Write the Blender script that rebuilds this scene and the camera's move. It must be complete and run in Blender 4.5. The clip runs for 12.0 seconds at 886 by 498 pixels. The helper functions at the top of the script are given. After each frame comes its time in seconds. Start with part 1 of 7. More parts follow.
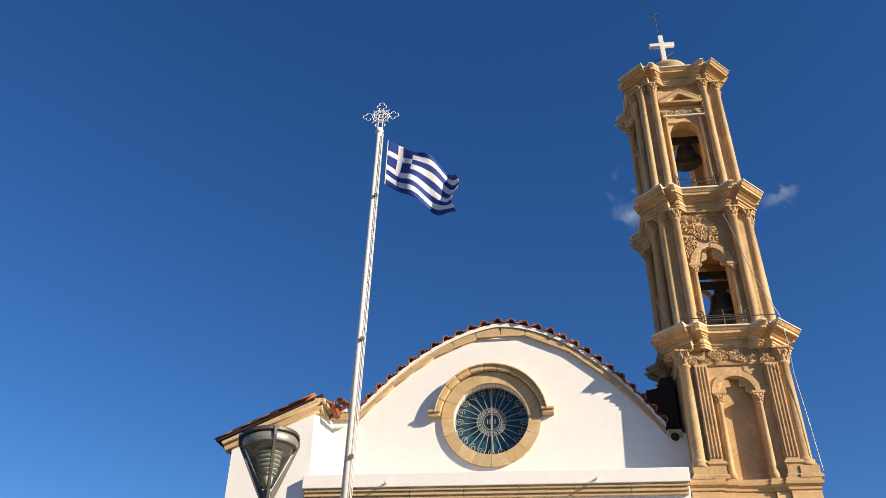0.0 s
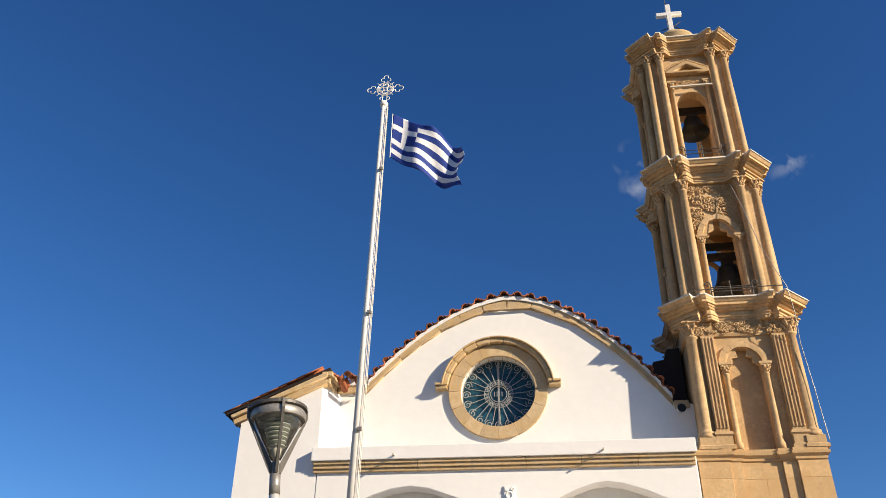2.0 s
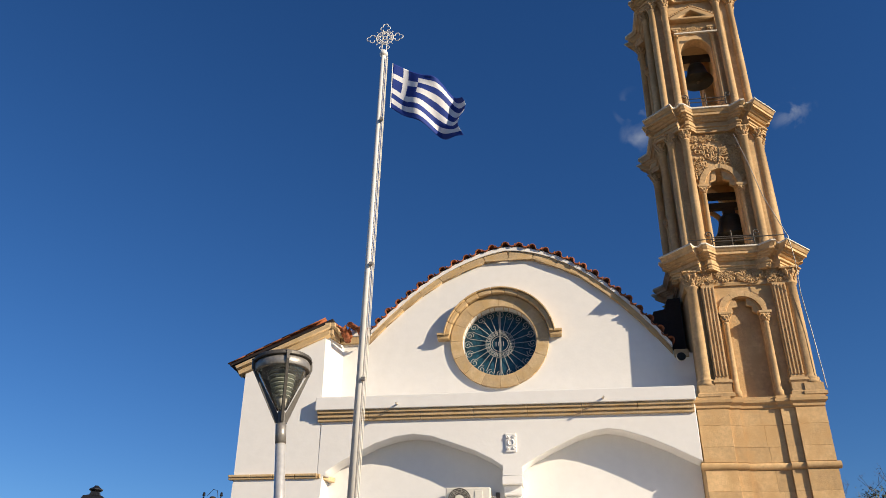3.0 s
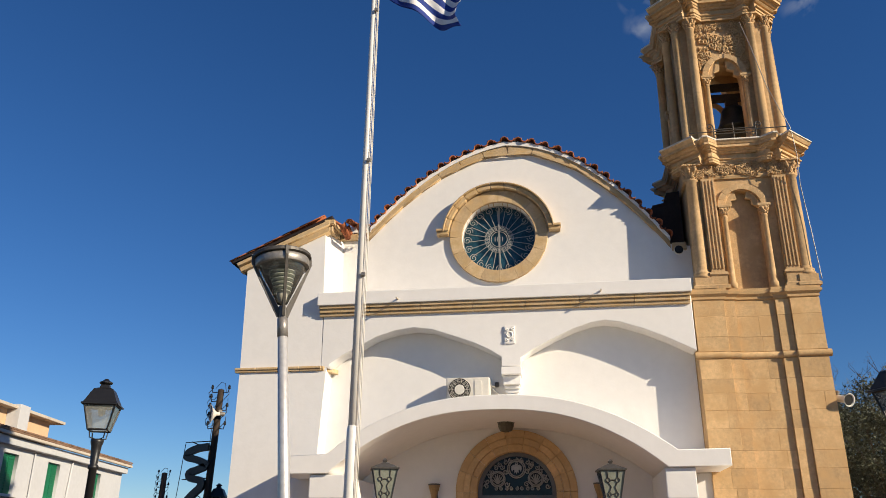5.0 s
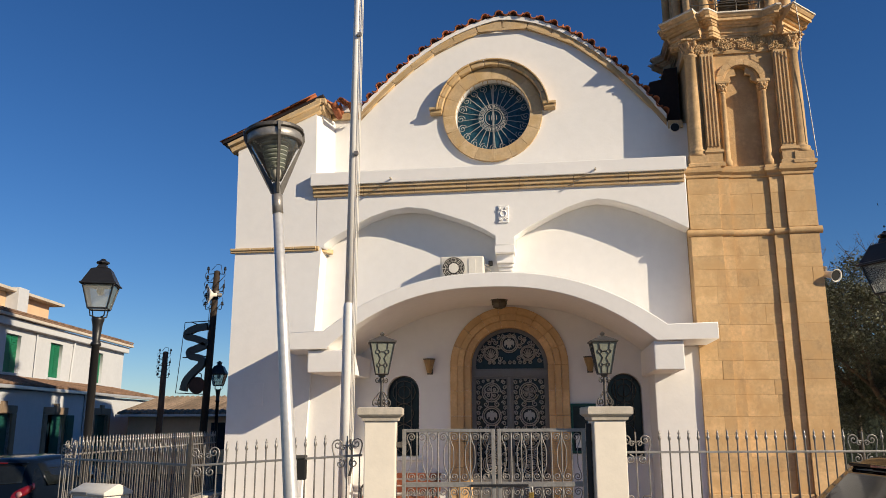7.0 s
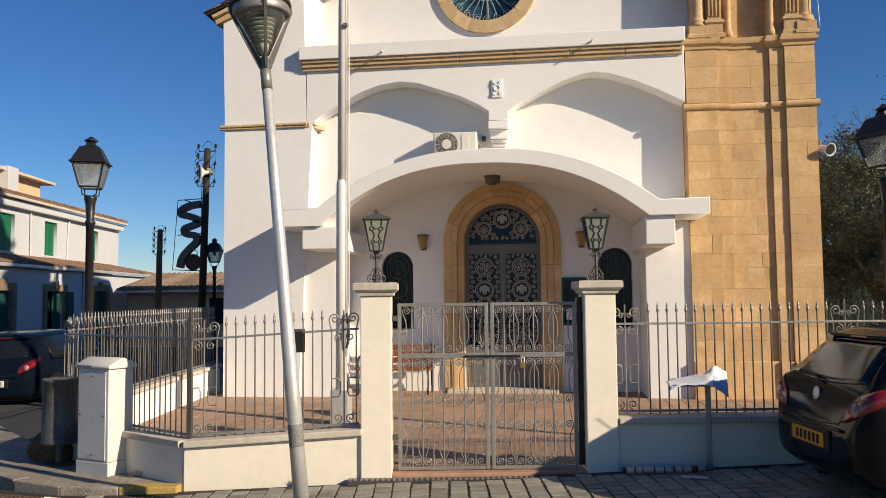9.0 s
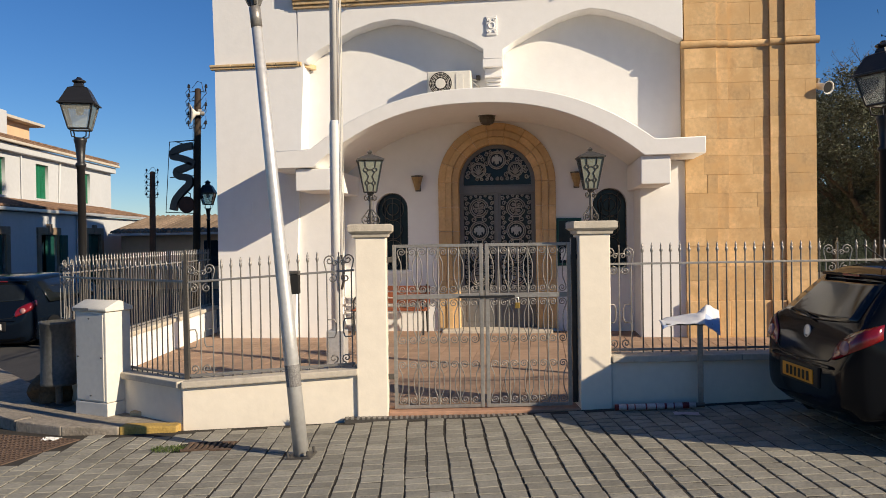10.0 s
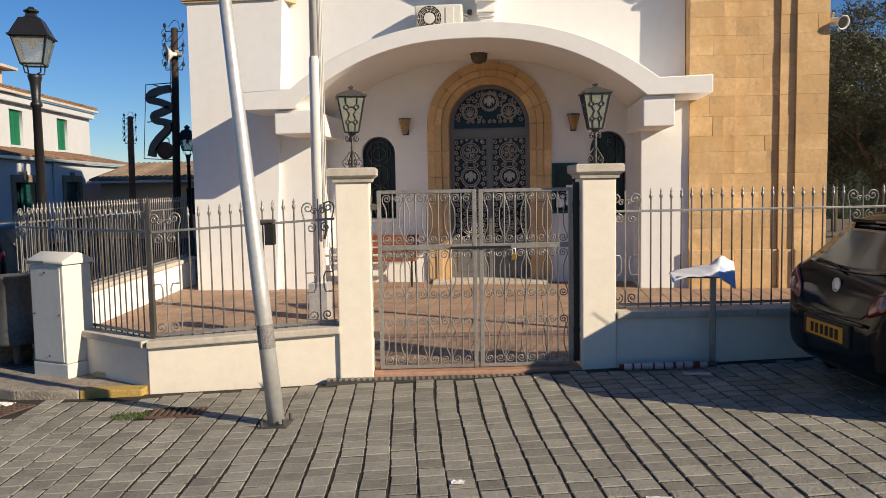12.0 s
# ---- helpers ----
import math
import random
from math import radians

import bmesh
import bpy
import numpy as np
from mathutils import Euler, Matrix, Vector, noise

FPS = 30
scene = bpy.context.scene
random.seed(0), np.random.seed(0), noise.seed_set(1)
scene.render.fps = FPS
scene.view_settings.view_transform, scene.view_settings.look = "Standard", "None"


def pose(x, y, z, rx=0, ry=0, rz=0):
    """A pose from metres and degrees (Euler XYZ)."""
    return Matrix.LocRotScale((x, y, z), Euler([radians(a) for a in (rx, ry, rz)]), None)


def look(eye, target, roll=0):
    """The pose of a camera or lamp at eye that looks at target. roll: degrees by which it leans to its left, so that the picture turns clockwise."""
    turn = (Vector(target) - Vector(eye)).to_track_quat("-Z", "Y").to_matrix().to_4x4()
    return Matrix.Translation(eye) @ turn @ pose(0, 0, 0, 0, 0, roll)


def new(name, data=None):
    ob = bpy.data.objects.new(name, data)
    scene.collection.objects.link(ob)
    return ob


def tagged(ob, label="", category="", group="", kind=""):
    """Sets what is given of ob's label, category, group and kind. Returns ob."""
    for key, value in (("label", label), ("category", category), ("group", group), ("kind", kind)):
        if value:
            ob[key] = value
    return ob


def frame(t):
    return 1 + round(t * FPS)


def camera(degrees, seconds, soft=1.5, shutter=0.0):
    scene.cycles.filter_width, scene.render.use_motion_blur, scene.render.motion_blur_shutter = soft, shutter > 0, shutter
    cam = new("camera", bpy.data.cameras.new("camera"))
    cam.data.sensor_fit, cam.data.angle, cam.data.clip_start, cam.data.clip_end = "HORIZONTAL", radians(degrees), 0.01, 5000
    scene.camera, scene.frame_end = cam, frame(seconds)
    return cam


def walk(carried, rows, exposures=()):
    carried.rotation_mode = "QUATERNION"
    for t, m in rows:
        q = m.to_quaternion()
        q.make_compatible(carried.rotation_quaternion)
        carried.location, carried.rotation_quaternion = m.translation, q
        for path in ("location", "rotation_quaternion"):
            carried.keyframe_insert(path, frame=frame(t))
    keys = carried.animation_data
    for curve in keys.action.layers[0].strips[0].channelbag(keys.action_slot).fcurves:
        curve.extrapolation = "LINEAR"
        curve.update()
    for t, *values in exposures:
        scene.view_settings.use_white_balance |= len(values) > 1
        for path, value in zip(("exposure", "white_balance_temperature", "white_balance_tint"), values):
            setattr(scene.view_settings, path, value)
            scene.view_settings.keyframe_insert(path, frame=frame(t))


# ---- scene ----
cam = camera(58.6, 12.0, soft=0.9)
PATH = [
    (0, (0.111, -0.641, 1.733), (-0.125, 1.006, 2.844), 1.4),
    (0.5, (0.107, -0.632, 1.738), (-0.133, 1.017, 2.844), 1.4),
    (1, (0.129, -0.624, 1.726), (-0.118, 1.03, 2.823), 1.4),
    (1.5, (0.149, -0.635, 1.716), (-0.105, 1.028, 2.797), 1.3),
    (2, (0.111, -0.616, 1.726), (-0.144, 1.063, 2.782), 1.2),
    (2.5, (0.105, -0.636, 1.758), (-0.155, 1.075, 2.76), 1.1),
    (3, (0.1, -0.622, 1.736), (-0.164, 1.119, 2.684), 0.9),
    (5, (0.12, -0.598, 1.721), (-0.158, 1.251, 2.433), 0.3),
    (5.5, (0.124, -0.598, 1.71), (-0.155, 1.274, 2.358), 0.2),
    (6, (0.088, -0.566, 1.68), (-0.185, 1.327, 2.263), 0.1),
    (6.5, (0.081, -0.548, 1.678), (-0.19, 1.367, 2.188), -0.1),
    (7, (0.084, -0.549, 1.673), (-0.186, 1.385, 2.102), -0.2),
    (7.2, (0.085, -0.534, 1.675), (-0.184, 1.408, 2.072), -0.2),
    (8.8, (0.095, -0.541, 1.675), (-0.171, 1.436, 1.823), -0.6),
    (9, (0.078, -0.547, 1.68), (-0.182, 1.432, 1.799), -0.6),
    (9.5, (0.074, -0.544, 1.68), (-0.18, 1.439, 1.726), -0.7),
    (10, (0.077, -0.532, 1.68), (-0.172, 1.452, 1.65), -0.9),
    (10.5, (0.067, -0.524, 1.678), (-0.174, 1.458, 1.572), -1.0),
    (11, (0.049, -0.499, 1.673), (-0.189, 1.481, 1.51), -1.0),
    (11.5, (-0.004, -0.332, 1.669), (-0.231, 1.647, 1.486), -1.0),
    (12, (-0.007, 0.126, 1.655), (-0.231, 2.107, 1.493), -1.0),
]
walk(cam, [(t, look(eye, target, roll)) for t, eye, target, roll in PATH], [(0.0, 0.80), (1.5, 0.76), (2.5, 0.68), (3.0, 0.50), (5.0, 0.44), (6.0, 0.30), (7.0, 0.36), (9.0, 0.42), (12.0, 0.46)])

# ---- light ----
SUN = Vector((0.845, -0.390, 0.425)).normalized()
world = bpy.data.worlds.new("sky")
scene.world = world
world.use_nodes = True
wt = world.node_tree
sky = wt.nodes.new("ShaderNodeTexSky")
sky.sky_type, sky.sun_disc = "NISHITA", False
sky.sun_elevation = math.asin(SUN.z)
sky.sun_rotation = math.atan2(SUN.x, SUN.y)
sky.altitude = 300.0
sky.air_density, sky.dust_density, sky.ozone_density = 1.0, 0.0, 6.0
bg = wt.nodes["Background"]
bg.inputs["Strength"].default_value = 0.070
# thin wisps of cloud in the sky beside the tower
tcw = wt.nodes.new("ShaderNodeTexCoord")
nzw = wt.nodes.new("ShaderNodeTexNoise")
nzw.inputs["Scale"].default_value, nzw.inputs["Detail"].default_value = 30.0, 9.0
nzw.inputs["Distortion"].default_value = 0.6
wt.links.new(tcw.outputs["Generated"], nzw.inputs["Vector"])
rmw = wt.nodes.new("ShaderNodeValToRGB")
rmw.color_ramp.elements[0].position, rmw.color_ramp.elements[1].position = 0.45, 0.85
wt.links.new(nzw.outputs["Fac"], rmw.inputs["Fac"])
last = None
for way, size in (((0.285, 0.769, 0.572), 0.028), ((0.112, 0.785, 0.608), 0.026), ((0.118, 0.806, 0.580), 0.026)):
    ds = wt.nodes.new("ShaderNodeVectorMath")
    ds.operation = "DISTANCE"
    ds.inputs[1].default_value = Vector(way).normalized()
    wt.links.new(tcw.outputs["Generated"], ds.inputs[0])
    mr = wt.nodes.new("ShaderNodeMapRange")
    mr.inputs["From Min"].default_value, mr.inputs["From Max"].default_value = size, 0.0
    wt.links.new(ds.outputs["Value"], mr.inputs["Value"])
    if last is None:
        last = mr.outputs["Result"]
    else:
        mx = wt.nodes.new("ShaderNodeMath")
        mx.operation = "MAXIMUM"
        wt.links.new(last, mx.inputs[0])
        wt.links.new(mr.outputs["Result"], mx.inputs[1])
        last = mx.outputs["Value"]
mul = wt.nodes.new("ShaderNodeMath")
mul.operation = "MULTIPLY"
wt.links.new(last, mul.inputs[0])
wt.links.new(rmw.outputs["Color"], mul.inputs[1])
mixw = wt.nodes.new("ShaderNodeMix")
mixw.data_type = "RGBA"
wt.links.new(mul.outputs["Value"], mixw.inputs["Factor"])
hsw = wt.nodes.new("ShaderNodeHueSaturation")
hsw.inputs["Saturation"].default_value, hsw.inputs["Hue"].default_value = 1.15, 0.507
wt.links.new(sky.outputs["Color"], hsw.inputs["Color"])
wt.links.new(hsw.outputs["Color"], mixw.inputs["A"])
mixw.inputs["B"].default_value = (4.6, 4.9, 5.4, 1)
wt.links.new(mixw.outputs["Result"], bg.inputs["Color"])

sun = new("sun", bpy.data.lights.new("sun", "SUN"))
sun.data.energy, sun.data.angle, sun.data.color = 5.0, radians(0.53), (1.0, 0.85, 0.64)
sun.matrix_world = look(SUN * 60, (0, 0, 0))

# ---- materials ----


def mat(name, color, rough=0.8, metal=0.0, var=0.12, scale=6.0, bump=0.15, bscale=60.0, stain=0.0, stain_color=(0.2, 0.15, 0.1),
        piece=0.0, spec=0.3, hue=None, island=False, trans=0.0, bdist=0.01):
    """Node material: base colour with broad and fine variation, optional stains, per-piece shift and fine relief."""
    m = bpy.data.materials.new(name)
    m.use_nodes = True
    t = m.node_tree
    n, l = t.nodes, t.links
    b = n["Principled BSDF"]
    tc = n.new("ShaderNodeTexCoord")
    geo = n.new("ShaderNodeNewGeometry")
    big, fine = n.new("ShaderNodeTexNoise"), n.new("ShaderNodeTexNoise")
    for tex, s, d in ((big, scale * 0.25, 5), (fine, scale * 3.0, 4)):
        l.new(geo.outputs["Position"], tex.inputs["Vector"])
        tex.inputs["Scale"].default_value, tex.inputs["Detail"].default_value = s, d
    add = n.new("ShaderNodeMath")
    add.operation = "ADD"
    l.new(big.outputs["Fac"], add.inputs[0])
    l.new(fine.outputs["Fac"], add.inputs[1])
    mr = n.new("ShaderNodeMapRange")
    mr.inputs["From Min"].default_value, mr.inputs["From Max"].default_value = 0.7, 1.3
    mr.inputs["To Min"].default_value, mr.inputs["To Max"].default_value = 1 - var, 1 + var
    l.new(add.outputs[0], mr.inputs["Value"])
    val = mr.outputs["Result"]
    if piece:
        src = geo.outputs["Random Per Island"] if island else n.new("ShaderNodeObjectInfo").outputs["Random"]
        pr = n.new("ShaderNodeMapRange")
        pr.inputs["To Min"].default_value, pr.inputs["To Max"].default_value = 1 - piece, 1 + piece
        l.new(src, pr.inputs["Value"])
        mm = n.new("ShaderNodeMath")
        mm.operation = "MULTIPLY"
        l.new(val, mm.inputs[0])
        l.new(pr.outputs["Result"], mm.inputs[1])
        val = mm.outputs[0]
    hsv = n.new("ShaderNodeHueSaturation")
    hsv.inputs["Color"].default_value = (*color, 1)
    l.new(val, hsv.inputs["Value"])
    col = hsv.outputs["Color"]
    if hue:
        hx = n.new("ShaderNodeMix")
        hx.data_type = "RGBA"
        hn = n.new("ShaderNodeTexNoise")
        hn.inputs["Scale"].default_value, hn.inputs["Detail"].default_value = scale * 0.6, 6
        l.new(geo.outputs["Position"], hn.inputs["Vector"])
        hr = n.new("ShaderNodeMapRange")
        hr.inputs["From Min"].default_value, hr.inputs["From Max"].default_value = 0.42, 0.68
        l.new(hn.outputs["Fac"], hr.inputs["Value"])
        l.new(hr.outputs["Result"], hx.inputs["Factor"])
        l.new(col, hx.inputs["A"])
        hx.inputs["B"].default_value = (*hue, 1)
        col = hx.outputs["Result"]
    if stain:
        sn = n.new("ShaderNodeTexNoise")
        sn.inputs["Scale"].default_value, sn.inputs["Detail"].default_value, sn.inputs["Roughness"].default_value = scale * 0.35, 9, 0.68
        mp = n.new("ShaderNodeMapping")
        mp.inputs["Scale"].default_value = (1.6, 1.6, 0.45)
        mp.inputs["Location"].default_value = (3.7, 1.1, 5.2)
        l.new(geo.outputs["Position"], mp.inputs["Vector"])
        l.new(mp.outputs["Vector"], sn.inputs["Vector"])
        sr = n.new("ShaderNodeMapRange")
        sr.inputs["From Min"].default_value, sr.inputs["From Max"].default_value = 0.56, 0.78
        sr.inputs["To Max"].default_value = stain
        l.new(sn.outputs["Fac"], sr.inputs["Value"])
        sx = n.new("ShaderNodeMix")
        sx.data_type = "RGBA"
        l.new(sr.outputs["Result"], sx.inputs["Factor"])
        l.new(col, sx.inputs["A"])
        sx.inputs["B"].default_value = (*stain_color, 1)
        col = sx.outputs["Result"]
    l.new(col, b.inputs["Base Color"])
    rr = n.new("ShaderNodeMapRange")
    rr.inputs["To Min"].default_value, rr.inputs["To Max"].default_value = max(0.02, rough - 0.1), min(1.0, rough + 0.1)
    l.new(fine.outputs["Fac"], rr.inputs["Value"])
    l.new(rr.outputs["Result"], b.inputs["Roughness"])
    b.inputs["Metallic"].default_value = metal
    b.inputs["Specular IOR Level"].default_value = spec
    if trans:
        b.inputs["Transmission Weight"].default_value = trans
    if bump:
        bn, bp = n.new("ShaderNodeTexNoise"), n.new("ShaderNodeBump")
        bn.inputs["Scale"].default_value, bn.inputs["Detail"].default_value = bscale, 6
        l.new(geo.outputs["Position"], bn.inputs["Vector"])
        l.new(bn.outputs["Fac"], bp.inputs["Height"])
        bp.inputs["Strength"].default_value, bp.inputs["Distance"].default_value = bump, bdist
        l.new(bp.outputs["Normal"], b.inputs["Normal"])
    return m


PLASTER = mat("white_plaster", (0.77, 0.75, 0.72), 0.85, var=0.03, scale=2.2, bump=0.07, bscale=18, stain=0.16, stain_color=(0.52, 0.49, 0.44), bdist=0.02)
CREAM = mat("cream_plaster", (0.74, 0.67, 0.56), 0.88, var=0.05, scale=4, bump=0.09, bscale=40, stain=0.35, stain_color=(0.42, 0.37, 0.30))
STONE = mat("sandstone", (0.59, 0.395, 0.20), 0.92, var=0.17, scale=7, bump=0.26, bscale=70, stain=0.6, stain_color=(0.34, 0.20, 0.09), piece=0.16,
            hue=(0.56, 0.355, 0.165), bdist=0.016)
STONE_UP = mat("weathered_sandstone", (0.54, 0.365, 0.192), 0.94, var=0.24, scale=6, bump=0.30, bscale=40, stain=0.75, stain_color=(0.23, 0.150, 0.080), piece=0.14,
               hue=(0.49, 0.320, 0.155), bdist=0.018)
STONE_PALE = mat("pale_sandstone", (0.52, 0.38, 0.22), 0.9, var=0.14, scale=8, bump=0.5, bscale=45, stain=0.55, stain_color=(0.27, 0.18, 0.10), piece=0.12,
                 hue=(0.50, 0.34, 0.16), bdist=0.015)
CARVED = mat("carved_sandstone", (0.56, 0.37, 0.19), 0.95, var=0.25, scale=14, bump=1.0, bscale=22, stain=0.5, stain_color=(0.17, 0.105, 0.05), bdist=0.05)
MORTAR = mat("mortar", (0.46, 0.31, 0.16), 0.95, var=0.2, scale=10, bump=0.5)
CONCRETE = mat("concrete", (0.50, 0.445, 0.365), 0.9, var=0.15, scale=6, bump=0.4, bscale=60, stain=0.5, stain_color=(0.22, 0.19, 0.15), piece=0.05)
TILE = mat("terracotta", (0.33, 0.105, 0.045), 0.85, var=0.3, scale=9, bump=0.4, stain=0.6, stain_color=(0.09, 0.045, 0.03), piece=0.35)
ROOF_GREY = mat("grey_brown_roof_tile", (0.185, 0.135, 0.095), 0.92, var=0.35, scale=4, bump=0.5, stain=0.7, stain_color=(0.09, 0.07, 0.05), piece=0.3, island=True)
# weathered tile; its base is darkened to include the lean-to roof's shade
TILE_OLD_SHADED = mat("weathered_shaded_terracotta", (0.20, 0.122, 0.078), 0.9, var=0.3, scale=5, bump=0.4, stain=0.6, stain_color=(0.10, 0.07, 0.045), piece=0.3, island=True)
DARKROOF = mat("dark_roof", (0.022, 0.016, 0.015), 0.95, var=0.3)
GLASS_DARK = mat("dark_glass", (0.008, 0.018, 0.028), 0.14, var=0.3, scale=3, bump=0.05, bscale=5, spec=0.25)
IRON_W = mat("white_iron", (0.30, 0.31, 0.30), 0.5, var=0.1, bump=0.1)
IRON_G = mat("grey_painted_iron", (0.27, 0.255, 0.235), 0.42, 0.45, var=0.2, scale=12, bump=0.2, stain=0.4, stain_color=(0.16, 0.09, 0.05))
IRON_D = mat("dark_iron", (0.085, 0.078, 0.07), 0.5, 0.3, var=0.25, scale=14, bump=0.2, stain=0.3, stain_color=(0.12, 0.07, 0.04))
IRON_B = mat("black_iron", (0.012, 0.012, 0.013), 0.42, 0.1, var=0.2, scale=14, bump=0.15, spec=0.5)
DOOR_G = mat("grey_door_metal", (0.17, 0.165, 0.16), 0.45, 0.3, var=0.1, scale=8, bump=0.1)
GRILLE = mat("door_grille_metal", (0.40, 0.38, 0.35), 0.45, 0.4, var=0.15, scale=14, bump=0.1)
BRONZE = mat("bell_bronze", (0.035, 0.034, 0.028), 0.5, 0.6, var=0.3, scale=12, bump=0.2)
WOOD_D = mat("dark_timber", (0.035, 0.024, 0.017), 0.8, var=0.3, scale=9, bump=0.5, bscale=30)
WOOD_R = mat("red_brown_slat", (0.24, 0.075, 0.035), 0.55, var=0.25, scale=14, bump=0.3, piece=0.15)
STEEL = mat("galvanised_steel", (0.58, 0.57, 0.55), 0.42, 0.5, var=0.12, scale=9, bump=0.1, stain=0.25, stain_color=(0.2, 0.19, 0.18))
WHITE_PAINT = mat("white_paint", (0.72, 0.70, 0.66), 0.35, var=0.06, scale=8, bump=0.05, spec=0.5)
WHITE_PLASTIC = mat("aged_white_plastic", (0.64, 0.61, 0.54), 0.5, var=0.06, scale=7, bump=0.02, stain=0.25, stain_color=(0.4, 0.35, 0.28))
BLACK = mat("flat_black", (0.012, 0.012, 0.012), 0.7, var=0.1)
LAMP_GLASS = mat("milky_lamp_glass", (0.42, 0.45, 0.40), 0.15, var=0.15, scale=9, bump=0.1, spec=0.6)
GREEN_GLASS = mat("pale_green_glass", (0.21, 0.22, 0.175), 0.12, var=0.2, scale=12, bump=0.15, spec=0.6)
SETT = mat("stone_sett", (0.250, 0.236, 0.196), 0.85, var=0.22, scale=16, bump=0.7, bscale=60, stain=0.45, stain_color=(0.10, 0.09, 0.08), piece=0.20)
SETT_FAR = mat("stone_sett_field", (0.250, 0.236, 0.196), 0.85, var=0.22, scale=16, bump=0.7, bscale=60, stain=0.45, stain_color=(0.10, 0.09, 0.08), piece=0.20, island=True)
JOINT = mat("joint_soil", (0.040, 0.034, 0.027), 0.95, var=0.3, scale=12, bump=0.5)
ASPHALT = mat("asphalt", (0.055, 0.053, 0.052), 0.9, var=0.2, scale=8, bump=0.5, bscale=120)
SOIL = mat("dry_ground", (0.16, 0.13, 0.095), 0.95, var=0.2, scale=2, bump=0.4)
BLUE = mat("flag_blue", (0.010, 0.032, 0.20), 0.75, var=0.08, scale=9, bump=0.2, bscale=160)
FLAGWHITE = mat("flag_white", (0.66, 0.66, 0.68), 0.75, var=0.05, scale=9, bump=0.2, bscale=160)

# ---- building helpers ----
BASE = {}


def mesh_of(bm, name, smooth=False):
    bmesh.ops.recalc_face_normals(bm, faces=bm.faces)
    me = bpy.data.meshes.new(name)
    bm.to_mesh(me)
    bm.free()
    if smooth:
        for p in me.polygons:
            p.use_smooth = True
    return me


def thing(name, at, label, category, group="", kind=""):
    """An empty at a thing's base, under which its parts are built in world coordinates."""
    e = new(name)
    e.location = at
    e.empty_display_size = 0.1
    BASE[e.name] = Matrix.Translation(-Vector(at))
    return tagged(e, label, category, group, kind)


def part(name, data, material, parent=None, label="", smooth=False, at=None):
    me = mesh_of(data, name, smooth) if isinstance(data, bmesh.types.BMesh) else data
    if material and not me.materials:
        me.materials.append(material)
    ob = new(name, me)
    if parent is not None:
        ob.parent = parent
        ob.matrix_parent_inverse = BASE.get(parent.name, Matrix())
    if at is not None:
        ob.matrix_basis = at
    if label:
        ob["label"] = label
    return ob


def setting(name, data, material, label, category, smooth=False):
    ob = part(name, data, material, smooth=smooth)
    return tagged(ob, label, category, kind="structure")


def smooth_of(me):
    for p in me.polygons:
        p.use_smooth = True
    return me


def box(bm, x0, x1, y0, y1, z0, z1, bevel=0.0, m=None):
    r = bmesh.ops.create_cube(bm, size=1.0)
    vs = r["verts"]
    t = Matrix.Translation(((x0 + x1) / 2, (y0 + y1) / 2, (z0 + z1) / 2)) @ Matrix.Diagonal((x1 - x0, y1 - y0, z1 - z0, 1))
    bmesh.ops.transform(bm, matrix=(m @ t) if m else t, verts=vs)
    if bevel:
        es = list({e for v in vs for e in v.link_edges})
        bmesh.ops.bevel(bm, geom=es, offset=bevel, segments=2, affect="EDGES", profile=0.6)
    return bm


def boxed(x0, x1, y0, y1, z0, z1, bevel=0.0, m=None):
    return box(bmesh.new(), x0, x1, y0, y1, z0, z1, bevel, m)


def lathe(bm, prof, seg=16, at=(0, 0, 0), m=None):
    """A turned body from rows of (radius, height)."""
    rings = []
    for r, z in prof:
        ring = []
        for k in range(seg):
            a = 2 * math.pi * k / seg
            v = Vector((r * math.cos(a), r * math.sin(a), z))
            ring.append(bm.verts.new((m @ v) if m else v + Vector(at)))
        rings.append(ring)
    for a, b in zip(rings, rings[1:]):
        for k in range(seg):
            bm.faces.new((a[k], a[(k + 1) % seg], b[(k + 1) % seg], b[k]))
    bm.faces.new(rings[0][::-1])
    bm.faces.new(rings[-1])
    return bm


def turned(prof, seg=16, at=(0, 0, 0), m=None):
    return lathe(bmesh.new(), prof, seg, at, m)


def offset_plan(plan, d):
    out, n = [], len(plan)
    for i in range(n):
        p, q, r = Vector(plan[i - 1]), Vector(plan[i]), Vector(plan[(i + 1) % n])
        a, b = (q - p).normalized(), (r - q).normalized()
        na, nb = Vector((a.y, -a.x)), Vector((b.y, -b.x))
        k = na + nb
        k = k / max(0.35, k.dot(na)) if k.length > 1e-6 else na
        out.append(q + k * d)
    return out


def stack(bm, plan, prof, centre=(0, 0)):
    """A moulded body: a plan (counter-clockwise) swept up through rows of (outward offset, height)."""
    rings = []
    for d, z in prof:
        rings.append([bm.verts.new((p.x + centre[0], p.y + centre[1], z)) for p in offset_plan(plan, d)])
    n = len(plan)
    for a, b in zip(rings, rings[1:]):
        for k in range(n):
            bm.faces.new((a[k], a[(k + 1) % n], b[(k + 1) % n], b[k]))
    for ring in (rings[0][::-1], rings[-1]):
        f = bm.faces.new(ring)
        if n > 4:
            bmesh.ops.triangulate(bm, faces=[f])
    return bm


def stacked(plan, prof, centre=(0, 0)):
    return stack(bmesh.new(), plan, prof, centre)


def rect(x0, x1, y0, y1):
    return [(x0, y0), (x1, y0), (x1, y1), (x0, y1)]


